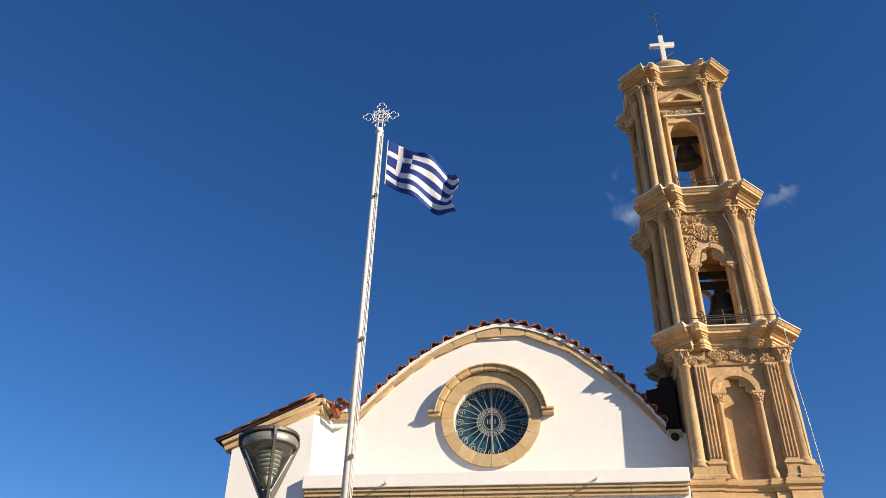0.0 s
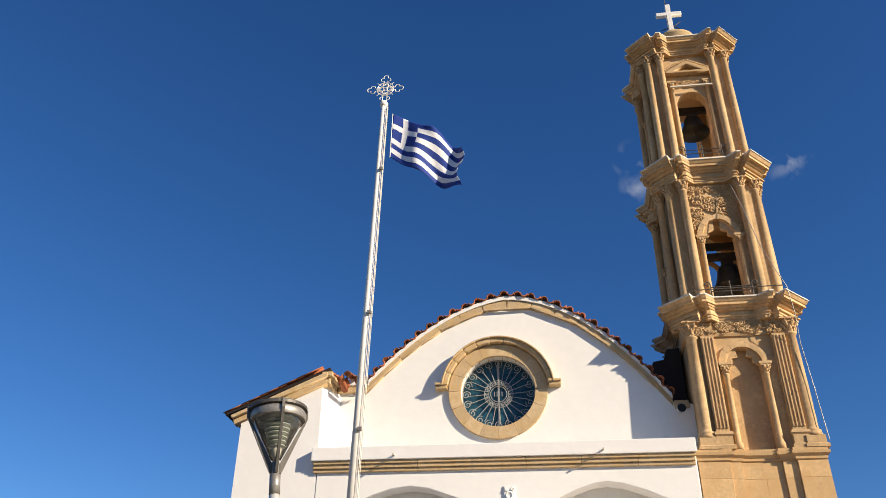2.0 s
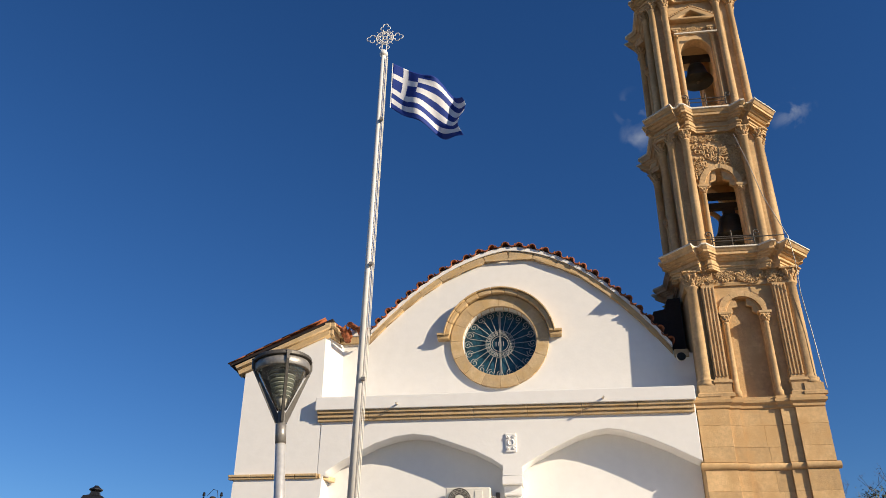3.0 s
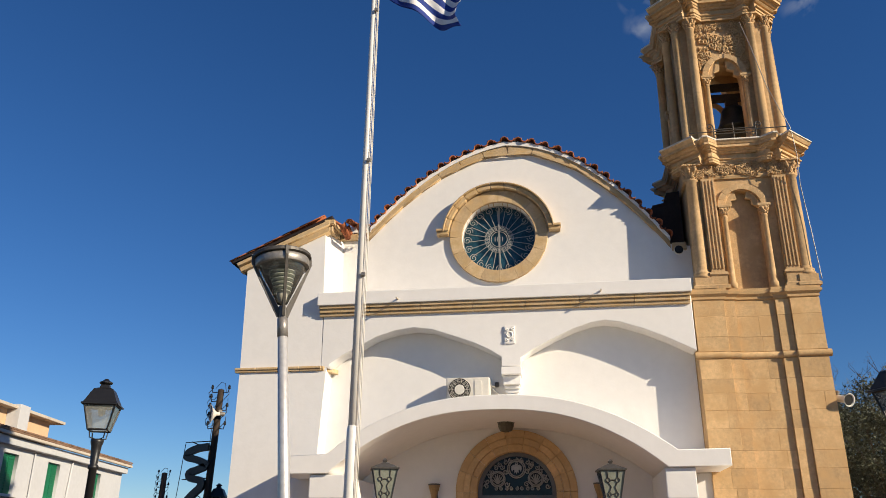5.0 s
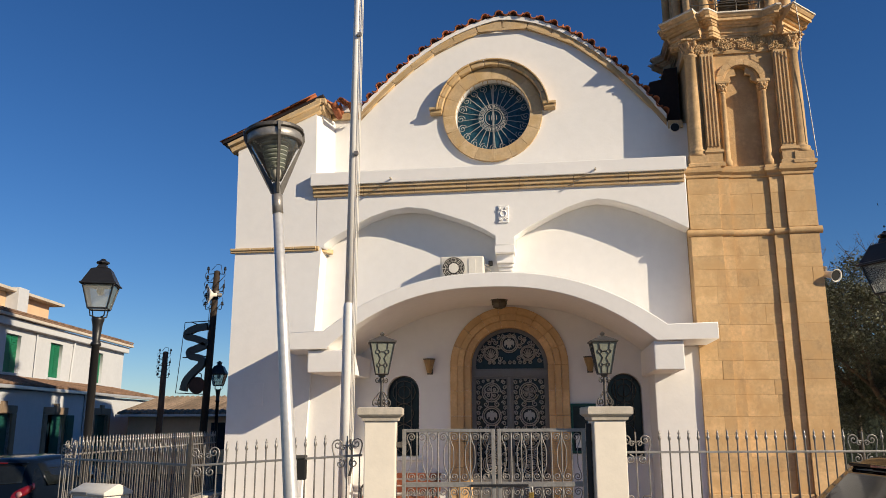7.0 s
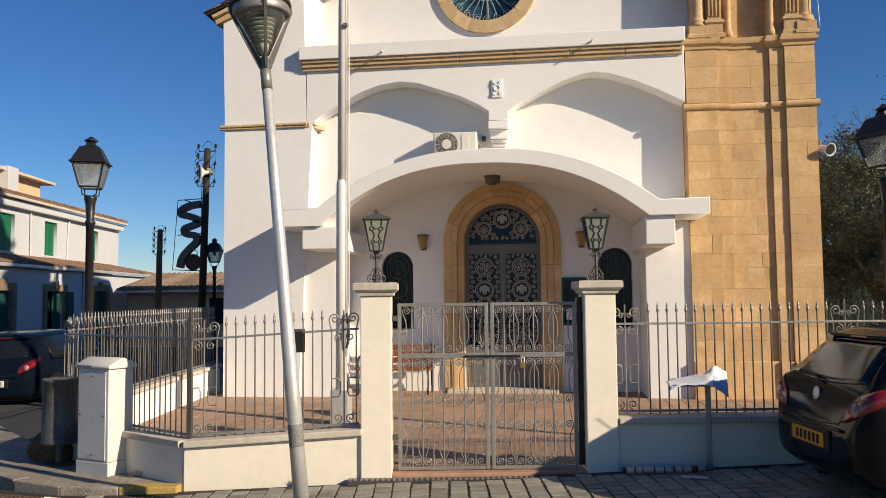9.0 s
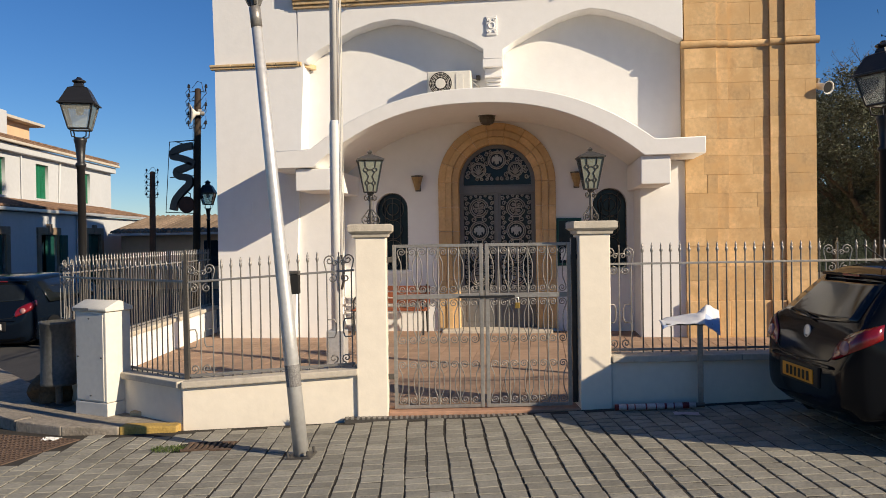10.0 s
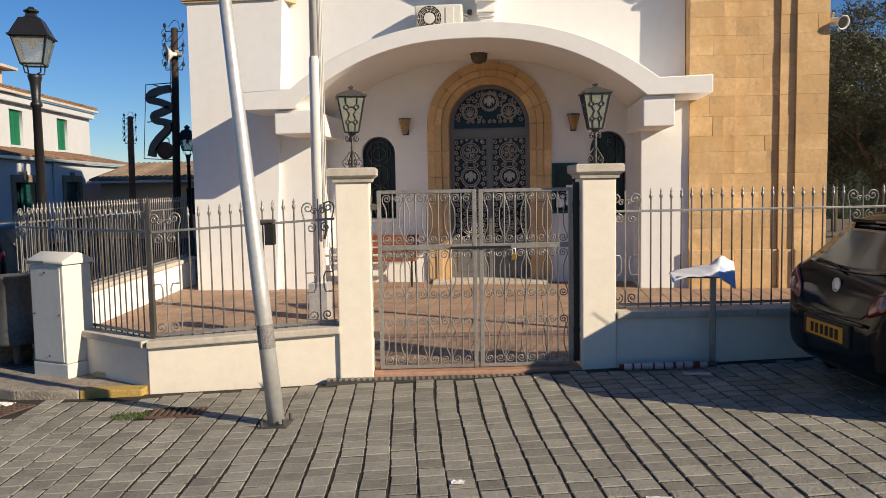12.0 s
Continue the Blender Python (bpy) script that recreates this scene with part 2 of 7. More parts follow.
def plate(name, outline, holes, y0, y1, bevel=0.0, m=None):
    """A wall in the xz plane with holes, from y0 to y1."""
    cu = bpy.data.curves.new(name, "CURVE")
    cu.dimensions, cu.fill_mode = "2D", "BOTH"
    cu.extrude = (y1 - y0) / 2 - bevel
    cu.bevel_depth, cu.bevel_resolution, cu.offset = bevel, 1 if bevel else 0, -bevel
    for pts in (outline, *holes):
        s = cu.splines.new("POLY")
        s.points.add(len(pts) - 1)
        for p, (x, z) in zip(s.points, pts):
            p.co = (x, z, 0, 1)
        s.use_cyclic_u = True
    ob = bpy.data.objects.new(name, cu)
    me = bpy.data.meshes.new_from_object(ob)
    bpy.data.objects.remove(ob)
    bpy.data.curves.remove(cu)
    me.name = name
    t = Matrix(((1, 0, 0, 0), (0, 0, 1, (y0 + y1) / 2), (0, 1, 0, 0), (0, 0, 0, 1)))
    me.transform((m @ t) if m else t)
    me.flip_normals()
    return me


def wires(name, polys, r, res=1, cyc=(), m=None, smooth=True):
    """Round bars along polylines of 3D points, as one mesh."""
    cu = bpy.data.curves.new(name, "CURVE")
    cu.dimensions, cu.fill_mode = "3D", "FULL"
    cu.bevel_depth, cu.bevel_resolution, cu.use_fill_caps = r, res, True
    for k, pts in enumerate(polys):
        s = cu.splines.new("POLY")
        s.points.add(len(pts) - 1)
        for p, q in zip(s.points, pts):
            p.co = (*q, 1)
        s.use_cyclic_u = k in cyc
    ob = bpy.data.objects.new(name, cu)
    me = bpy.data.meshes.new_from_object(ob)
    bpy.data.objects.remove(ob)
    bpy.data.curves.remove(cu)
    me.name = name
    if m:
        me.transform(m)
    return smooth_of(me) if smooth else me


def join_meshes(name, meshes):
    bm = bmesh.new()
    for me in meshes:
        bm.from_mesh(me)
    return mesh_of(bm, name)


def arc(cx, cz, r, a0, a1, n=16):
    return [(cx + r * math.cos(radians(a0 + (a1 - a0) * k / n)), cz + r * math.sin(radians(a0 + (a1 - a0) * k / n))) for k in range(n + 1)]


def arch_pts(x0, x1, z0, zs, ztop, n=18):
    """Outline of a round- or flat-arched opening, counter-clockwise from its lower left corner."""
    cx, rx, rz = (x0 + x1) / 2, (x1 - x0) / 2, ztop - zs
    top = [(cx + rx * math.cos(math.pi * k / n), zs + rz * math.sin(math.pi * k / n)) for k in range(n + 1)]
    return [(x0, z0), (x1, z0)] + top


def spiral(cx, cz, r, a0, turns, n=18, r_end=0.12, sign=1):
    """Points of a scroll that starts at radius r and winds inwards."""
    return [(cx + r * (1 - (1 - r_end) * k / n) * math.cos(a0 + sign * turns * 2 * math.pi * k / n),
             cz + r * (1 - (1 - r_end) * k / n) * math.sin(a0 + sign * turns * 2 * math.pi * k / n)) for k in range(n + 1)]


def xz(pts, y):
    return [(x, y, z) for x, z in pts]


WALL_ANGLE = math.atan(0.15)


def wall_y(x):
    return 6.87 + 0.15 * x


def ground_z(x):
    return 0.03 * (max(-9.0, min(7.0, x)) + 1.36)

# ---- ground ----
bm = bmesh.new()
xs = [-600, -60, -20, -12, -9, -6, -3, 0, 3, 5, 7, 10, 20, 60, 600]
ys = [-600, -60, -20, -8, 0, 4, 8, 12, 14.4, 14.8, 20, 40, 90, 1500]
grid = [[bm.verts.new((x, y, min(ground_z(x) - 0.07, -0.07 if 8 <= y <= 14.5 and x < 9 else 9))) for x in xs] for y in ys]
for a, b in zip(grid, grid[1:]):
    for k in range(len(xs) - 1):
        bm.faces.new((a[k], a[k + 1], b[k + 1], b[k]))
setting("ground", bm, SOIL, "dry earth ground running out to the horizon", "ground")


def slab(plan, top, thick):
    bm = bmesh.new()
    lo = [bm.verts.new((x, y, top(x, y) - thick)) for x, y in plan]
    hi = [bm.verts.new((x, y, top(x, y))) for x, y in plan]
    n = len(plan)
    bm.faces.new(lo[::-1])
    bm.faces.new(hi)
    for k in range(n):
        bm.faces.new((lo[k], lo[(k + 1) % n], hi[(k + 1) % n], hi[k]))
    return bm


pave = setting("pavement", slab([(-6.0, -9), (7, -9), (7, wall_y(7)), (-3.3, wall_y(-3.3) - 0.05), (-4.3, 6.3), (-4.95, 6.5), (-6.0, 7.0)], lambda x, y: ground_z(x) - 0.005, 0.06),
               JOINT, "grey stone setts with dark sandy joints in front of the church", "paving")
road = setting("road", slab([(-40, -9), (-4.95, -9), (-4.95, 6.1), (-6.6, 8.0), (-6.9, 40), (-40, 40)], lambda x, y: ground_z(x) - 0.03, 0.03), ASPHALT,
               "grey asphalt side street in shade beside the church", "road")
WALL_LINE = [(-6.0, 13.0), (-5.35, 7.62), (-3.24, wall_y(-3.24)), (7.0, wall_y(7.0)), (7.0, 14.0)]
PATIO_Z = 0.015
PATIO = mat("clay_paving", (0.40, 0.255, 0.170), 0.85, var=0.14, scale=5, bump=0.3, bscale=50, stain=0.4, stain_color=(0.27, 0.165, 0.11), piece=0.08)
patio = setting("floor_courtyard", slab([(-5.3, 7.7), (-3.2, wall_y(-3.2) + 0.1), (9, wall_y(9) + 0.1), (9, 14.5), (-6.2, 14.5)], lambda x, y: PATIO_Z - 0.008, 0.10),
                mat("clay_joint", (0.33, 0.215, 0.145), 0.95, var=0.2, scale=10, bump=0.4), "red-brown clay tiled courtyard behind the railings", "floor")

# ---- church ----
church = thing("church", (-1.6, 16.0, 0), "whitewashed church with sandstone trim, curved gable and vaulted porch", "church")
FRONT, NICHE_Y, GAB_Y, BACK = 12.40, 12.77, 13.0, 13.40

# side pier with the sloping aisle eave: slightly battered below the string course
bm = bmesh.new()
for (xa, xb, ya, za), (xc, xd, yc, zc) in ((((-5.40, -4.08, 12.34, 0.0)), (-5.42, -3.86, FRONT, 4.64)),):
    lo = [bm.verts.new(p) for p in ((xa, ya, za), (xb, ya, za), (xb, 14.5, za), (xa, 14.5, za))]
    hi = [bm.verts.new(p) for p in ((xc, yc, zc), (xd, yc, zc), (xd, 14.5, zc), (xc, 14.5, zc))]
    bm.faces.new(lo[::-1])
    bm.faces.new(hi)
    for k in range(4):
        bm.faces.new((lo[k], lo[(k + 1) % 4], hi[(k + 1) % 4], hi[k]))
part("pier_wall", bm, PLASTER, church)
bm = bmesh.new()
lo = [bm.verts.new((x, y, 4.64)) for x, y in ((-4.3, FRONT + 0.01), (-3.95, FRONT + 0.01), (-3.78, GAB_Y), (-4.3, GAB_Y))]
hi = [bm.verts.new((x, y, 7.18)) for x, y in ((-4.3, FRONT + 0.01), (-4.03, FRONT + 0.01), (-3.84, GAB_Y), (-4.3, GAB_Y))]
for k in range(4):
    bm.faces.new((lo[k], lo[(k + 1) % 4], hi[(k + 1) % 4], hi[k]))
bm.faces.new(hi)
part("splayed_return", bm, PLASTER, church)
part("aisle_wall", plate("aisle_wall", [(-5.42, 4.64), (-3.95, 4.64), (-4.02, 7.20), (-5.46, 6.56)], [], FRONT + 0.004, 22.0), PLASTER, church)
part("nave_wall", boxed(-5.4, 2.6, 14.5, 24.0, 0, 6.4), PLASTER, church)
# added block, hidden behind the gable, to cast shade on the side-street house
part("clerestory_wall", boxed(-5.2, 2.4, 19.5, 23.4, 6.4, 8.5), PLASTER, church)

# gable curve, inner edge of its stone band
APEX = (-0.735, 8.857)


def gable(x):
    u = x - APEX[0]
    return APEX[1] - (0.017 * u + 0.2426 * u * u if u > 0 else -0.158 * u + 0.1859 * u * u)


gx = [-3.345 + (2.18 + 3.345) * k / 40 for k in range(41)]
GAB = [(x, gable(x)) for x in gx]
ROSE = (-0.885, 7.155)
hole = arc(ROSE[0], ROSE[1], 0.68, 0, 360, 48)[:-1]
part("gable_wall", plate("gable_wall", [(-4.0, 5.4), (2.6, 5.4), (2.6, 6.78)] + [(x, z + 0.1) for x, z in reversed(GAB)] + [(-4.0, 7.26)], [hole], GAB_Y, 13.35), PLASTER, church)


def along(pts, step):
    """Points at even steps along a polyline."""
    out, left = [pts[0]], step
    for a, b in zip(pts, pts[1:]):
        a, b = Vector(a), Vector(b)
        while (b - a).length >= left:
            a = a + (b - a).normalized() * left
            out.append(tuple(a))
            left = step
        left -= (b - a).length
    return out


def band_pieces(name, pts, step, w, y0, y1, material, parent, gap=0.0015):
    """Stones of a band of width w above a polyline, each one piece."""
    mids = along(pts, step)
    for a, b in zip(mids, mids[1:]):
        a, b = Vector(a), Vector(b)
        d = (b - a).normalized()
        up = Vector((-d.y, d.x))
        if up.y < 0:
            up = -up
        a2, b2 = a + d * gap, b - d * gap
        me = plate(name, [tuple(a2), tuple(b2), tuple(b2 + up * w), tuple(a2 + up * w)], [], y0, y1, 0.004)
        part(name, me, material, parent)


part("gable_band", plate("gable_band", [(x, z + 0.02) for x, z in GAB] + [(x, z + 0.14) for x, z in reversed(GAB)], [], GAB_Y - 0.03, GAB_Y), MORTAR, church)
band_pieces("band_stone", [(x, z) for x, z in GAB], 0.46, 0.14, GAB_Y - 0.05, GAB_Y, STONE_PALE, church)
band_pieces("band_fillet", [(x, z + 0.015) for x, z in GAB], 0.92, 0.045, GAB_Y - 0.07, GAB_Y - 0.052, STONE_PALE, church)
part("verge", plate("verge", [(x, z + 0.145) for x, z in GAB] + [(x, z + 0.225) for x, z in reversed(GAB)], [], GAB_Y - 0.075, 22.0), PLASTER, church)
part("roof", plate("roof", [(x, z + 0.228) for x, z in GAB] + [(x, z + 0.246) for x, z in reversed(GAB)], [], GAB_Y - 0.085, 22.0), DARKROOF, church)
# level stone ends of the band
for x0, x1, z in ((-3.9, -3.36, 7.20), (2.20, 2.45, 6.71)):
    part("band_stone", boxed(x0, x1, GAB_Y - 0.055, GAB_Y, z, z + 0.14, 0.012), STONE_PALE, church)
part("verge_end", boxed(-3.93, -3.30, GAB_Y - 0.075, 14.5, 7.345, 7.48, 0.01), PLASTER, church)


def roof_tile_mesh(name, r=0.072, length=0.5, thick=0.016, n=7):
    bm = bmesh.new()
    rows = []
    for y, k in ((0, 1.0), (length, 0.85)):
        outer = [bm.verts.new((r * k * math.cos(math.pi * i / n), y, r * k * math.sin(math.pi * i / n))) for i in range(n + 1)]
        inner = [bm.verts.new(((r * k - thick) * math.cos(math.pi * i / n), y, (r * k - thick) * math.sin(math.pi * i / n))) for i in range(n + 1)]
        rows.append((outer, inner))
    (o0, i0), (o1, i1) = rows
    for i in range(n):
        bm.faces.new((o0[i], o0[i + 1], o1[i + 1], o1[i]))
        bm.faces.new((i0[i + 1], i0[i], i1[i], i1[i + 1]))
        bm.faces.new((o0[i + 1], o0[i], i0[i], i0[i + 1]))
        bm.faces.new((o1[i], o1[i + 1], i1[i + 1], i1[i]))
    for a in (0, n):
        bm.faces.new((o0[a], i0[a], i1[a], o1[a]))
    me = mesh_of(bm, name, True)
    me.materials.append(TILE)
    return me


tile_me = roof_tile_mesh("roof_tile")
rng = random.Random(4)
step_pts = along([(x, z + 0.246) for x, z in GAB], 0.132)
for k, (x, z) in enumerate(step_pts):
    d = math.degrees(math.atan2(gable(x + 0.05) - gable(x - 0.05), 0.1))
    cover = k % 2 == 0
    m = pose(x, GAB_Y - 0.115 + rng.uniform(-0.015, 0.015), z + (0.0 if cover else 0.045), rng.uniform(-2, 2), (-d if cover else 180 - d) + rng.uniform(-5, 5), 0)
    part("roof_tile", tile_me, None, church, at=m)
# aisle eave: stone raking band, tiles lapped up the slope
rk = math.atan2(7.42 - 6.62, 1.70)
part("raking_band", plate("raking_band", [(-5.56, 6.44), (-3.93, 7.16), (-3.93, 7.27), (-5.60, 6.53)], [], FRONT - 0.06, FRONT + 0.1, 0.01), STONE_PALE, church)
part("raking_cornice", plate("raking_cornice", [(-5.60, 6.535), (-3.91, 7.275), (-3.91, 7.37), (-5.64, 6.60)], [], FRONT - 0.12, FRONT + 0.1, 0.012), STONE_PALE, church)
part("return_band", boxed(-4.02, -3.88, FRONT - 0.05, GAB_Y - 0.13, 7.17, 7.28, 0.012), STONE_PALE, church)
part("return_cornice", boxed(-4.02, -3.83, FRONT - 0.11, GAB_Y - 0.13, 7.285, 7.37, 0.012), STONE_PALE, church)
part("aisle_roof", plate("aisle_roof", [(-5.72, 6.60), (-3.88, 7.40), (-3.88, 7.45), (-5.72, 6.65)], [], FRONT - 0.10, 22.0), DARKROOF, church)
for k in range(5):
    for j in range(4):
        s = 0.36 * k
        m = pose(-5.78 + s * math.cos(rk), FRONT - 0.03 + 0.17 * j, 6.640 + s * math.sin(rk), 0, 0, -90) @ pose(0, 0, 0, math.degrees(rk), 0, 0) @ Matrix.Diagonal((1, 1, 0.62, 1))
        part("roof_tile", tile_me, None, church, at=m)
for k in range(7):
    m = pose(-3.88 + 0.155 * (k % 4), GAB_Y - 0.62 + 0.30 * (k // 4), 7.33 + 0.07 * (k // 4) + 0.02 * (k % 2), 14, 180 * (k % 2), 0)
    part("roof_tile", tile_me, None, church, at=m)

part("tower_flashing", plate("tower_flashing", [(1.50, 7.36), (1.95, 6.95), (2.45, 6.62), (2.45, 7.92), (2.22, 7.90), (2.15, 7.70), (1.95, 7.66), (1.88, 7.48), (1.62, 7.46)], [], GAB_Y + 0.12, 14.4), DARKROOF, church, "black roofing between gable and tower")

# rose window
rose = part("rose_window", plate("rose_window", hole, [], 13.20, 13.23), mat("blue_leaded_glass", (0.020, 0.065, 0.095), 0.12, var=0.5, scale=9, bump=0.06, bscale=8, spec=0.35), church, "round window of dark blue glass")
for k in range(16):
    a0, a1 = 360 / 16 * k + 0.14, 360 / 16 * (k + 1) - 0.14
    part("voussoir", plate("voussoir", arc(*ROSE, 0.905, a0, a1, 5) + arc(*ROSE, 0.68, a1, a0, 5), [], GAB_Y - 0.06, 13.2, 0.004), STONE_PALE, church)
part("rose_bed", plate("rose_bed", arc(*ROSE, 0.90, 0, 360, 48)[:-1], [arc(*ROSE, 0.685, 0, 360, 48)[:-1]], GAB_Y - 0.045, GAB_Y), MORTAR, church)
for k in range(11):
    a0, a1 = 5 + 170 / 11 * k + 0.12, 5 + 170 / 11 * (k + 1) - 0.12
    part("hood_stone", plate("hood_stone", arc(*ROSE, 1.005, a0, a1, 5) + arc(*ROSE, 0.92, a1, a0, 5), [], GAB_Y - 0.15, GAB_Y, 0.012), STONE_PALE, church)
    part("hood_fillet", plate("hood_fillet", arc(*ROSE, 1.035, a0, a1, 5) + arc(*ROSE, 1.007, a1, a0, 5), [], GAB_Y - 0.19, GAB_Y, 0.008), STONE_PALE, church)
for s in (-1, 1):
    a, b = sorted((ROSE[0] + s * 0.925, ROSE[0] + s * 1.14))
    part("hood_stop", boxed(a, b, GAB_Y - 0.15, GAB_Y, ROSE[1] + 0.03, ROSE[1] + 0.095, 0.012), STONE_PALE, church)
    part("hood_stop", boxed(a - 0.01, b + 0.01, GAB_Y - 0.18, GAB_Y, ROSE[1] + 0.10, ROSE[1] + 0.145, 0.01), STONE_PALE, church)
polys = []
ry = 13.145
for k in range(24):
    a = 2 * math.pi * k / 24
    polys.append([(ROSE[0] + r * math.cos(a + t), ry, ROSE[1] + r * math.sin(a + t)) for r, t in ((0.20, 0), (0.58, 0.05))])
for k in range(20):
    a = 2 * math.pi * k / 20
    c = (ROSE[0] + 0.60 * math.cos(a), ROSE[1] + 0.60 * math.sin(a))
    polys.append(xz(spiral(*c, 0.082, a + math.pi, 1.6, 18, 0.15), ry))
    c = (ROSE[0] + 0.225 * math.cos(a), ROSE[1] + 0.225 * math.sin(a))
    polys.append(xz(spiral(*c, 0.034, a + math.pi, 1.2, 9, 0.3), ry))
cyc = set()
for r in (0.185, 0.15, 0.265, 0.67):
    cyc.add(len(polys))
    polys.append(xz(arc(*ROSE, r, 0, 360, 36)[:-1], ry))
part("rose_grille", wires("rose_grille", polys, 0.0065, 0, cyc), IRON_W, rose, "white wrought iron rays and scrolls")
part("mullion", boxed(ROSE[0] - 0.016, ROSE[0] + 0.016, 13.16, 13.20, ROSE[1] - 0.67, ROSE[1] + 0.67), IRON_W, rose)
for k in range(4):
    part("numeral_bar", boxed(ROSE[0] - 0.082 + 0.046 * k, ROSE[0] - 0.068 + 0.046 * k, ry - 0.008, ry, ROSE[1] - 0.045, ROSE[1] + 0.045), IRON_W, rose)

# balcony front: two flat arches, parapet with stone moulding
ARCH_L = [(-3.80, 4.70), (-3.62, 4.83), (-3.35, 4.975), (-3.0, 5.155), (-2.66, 5.26), (-2.34, 5.30), (-2.02, 5.255), (-1.66, 5.13), (-1.30, 5.00), (-1.02, 4.86), (-0.84, 4.74)]
ARCH_R = [(-0.51, 4.72), (-0.30, 4.86), (0.02, 5.025), (0.38, 5.19), (0.68, 5.285), (0.90, 5.315), (1.15, 5.275), (1.52, 5.15), (1.90, 4.98), (2.30, 4.77)]
fl = [(-3.96, 4.64), (-3.80, 4.64)] + ARCH_L + [(-0.84, 4.58), (-0.51, 4.58)] + ARCH_R + [(2.335, 4.76), (2.335, 5.72), (-3.96, 5.72)]
part("arcade_wall", plate("arcade_wall", fl, [], FRONT, NICHE_Y - 0.003, 0.012), PLASTER, church)
part("parapet", boxed(-4.05, 2.34, 12.26, 12.55, 5.725, 5.955, 0.012), PLASTER, church)
part("balcony_floor", boxed(-3.95, 2.34, 12.55, 13.05, 5.50, 5.75), PLASTER, church)
for z0, z1, y in ((5.545, 5.60, 12.355), (5.603, 5.665, 12.325), (5.668, 5.722, 12.295)):
    n = 7
    for k in range(n):
        xa, xb = -4.02 + 6.33 * k / n, -4.02 + 6.33 * (k + 1) / n
        part("moulding", boxed(xa + 0.002, xb - 0.002, y, FRONT + 0.02, z0, z1, 0.008), STONE_PALE, church)
for x in (-2.60, 0.86):
    part("drain_spout", wires("drain_spout", [[(x, 12.28, 5.79), (x - 0.0, 12.12, 5.765)]], 0.016, 2), CONCRETE, church)
# stone string course on the side pier
for k in range(4):
    xa, xb = -5.50 + 0.39 * k, -5.50 + 0.39 * (k + 1)
    part("string_course", boxed(xa + 0.002, xb - 0.002, FRONT - 0.055, FRONT + 0.05, 4.625, 4.668, 0.012), STONE_PALE, church)
    part("string_course", boxed(xa + 0.002, xb - 0.002, FRONT - 0.035, FRONT + 0.05, 4.588, 4.623, 0.010), STONE_PALE, church)
part("string_course", plate("string_course", [(0, 4.588), (0.40, 4.588), (0.40, 4.668), (0, 4.668)], [], -0.05, 0.05, 0.012,
     Matrix.Translation((-3.95, FRONT - 0.005, 0)) @ Matrix.Rotation(1.12, 4, "Z")), STONE_PALE, church)
# corbel between the arches
for z0, z1, x, y in ((4.10, 4.18, 0.10, 12.66), (4.183, 4.24, 0.115, 12.64), (4.243, 4.30, 0.13, 12.60), (4.303, 4.45, 0.145, 12.52), (4.453, 4.60, 0.168, FRONT + 0.01)):
    part("corbel_step", boxed(-0.68 - x, -0.68 + x, y, NICHE_Y, z0, z1, 0.01), PLASTER, church)
# carved plaque
plq = part("plaque", boxed(-0.78, -0.60, FRONT - 0.025, FRONT, 4.96, 5.27, 0.01), PLASTER, church, "small carved white relief plaque")
polys = [xz(arc(-0.69, 5.115, 0.05, 0, 360, 14)[:-1], FRONT - 0.03)]
for s in (-1, 1):
    for v in (-1, 1):
        polys.append(xz(spiral(-0.69 + 0.052 * s, 5.115 + 0.092 * v, 0.03, 0, 1.2, 9, 0.2, s), FRONT - 0.03))
part("relief", wires("relief", polys, 0.012, 0, {0}), PLASTER, plq)
pl2 = part("plaque", boxed(-5.02, -4.78, FRONT - 0.042, FRONT - 0.01, 1.95, 2.33, 0.006), PLASTER, church, "faint square whitewashed plaque")

# niche and porch back wall with door and windows
DC, DR = -0.705, 0.68
door_hole = arch_pts(DC - DR, DC + DR, 0.02, 2.64, 3.32, 24)
win = []
for cx in (-2.586, 1.25):
    win.append(arch_pts(cx - 0.29, cx + 0.29, 1.10, 2.20, 2.49, 16))
part("back_wall", plate("back_wall", [(-4.1, 0.0), (2.35, 0.0), (2.35, 3.9), (-4.1, 3.9)], [door_hole, *win], BACK, 13.8), PLASTER, church)
part("threshold", boxed(DC - 0.95, DC + 0.95, 13.05, 13.7, 0.0, 0.06, 0.01), CONCRETE, church)
part("porch_pier", boxed(1.655, 2.42, 12.50, BACK, 0.0, 2.85, 0.012), PLASTER, church)
part("porch_pier", boxed(-4.30, -3.45, 12.44, BACK, 0.0, 2.79, 0.012), PLASTER, church)

# porch vault: a slab with a segmental arch
top, und = [], []
for k in range(33):
    u = -1 + 2 * k / 32
    top.append((-0.86 + 2.62 * u, 3.085 + 0.85 * (1 - abs(u) ** 2.35)))
    und.append((-0.90 + 2.50 * u, 2.84 + 0.865 * (1 - abs(u) ** 2.4)))
out = [(-4.20, 2.785), (-3.42, 2.80)] + und + [(2.478, 2.858), (2.478, 3.10)] + top[::-1] + [(-4.20, 3.055)]
nw = [(-3.95, 2.95), (-3.42, 2.95)] + [(x, z + 0.10) for x, z in und] + [(2.35, 3.0), (2.35, 5.49), (-3.95, 5.49)]
part("niche_wall", plate("niche_wall", nw, [], NICHE_Y, 13.38), PLASTER, church)
part("porch_vault", plate("porch_vault", out, [], 11.42, BACK, 0.012), PLASTER, church, "white segmental porch canopy")
part("bracket", boxed(-3.745, -3.18, 11.48, BACK, 2.44, 2.782, 0.015), PLASTER, church)
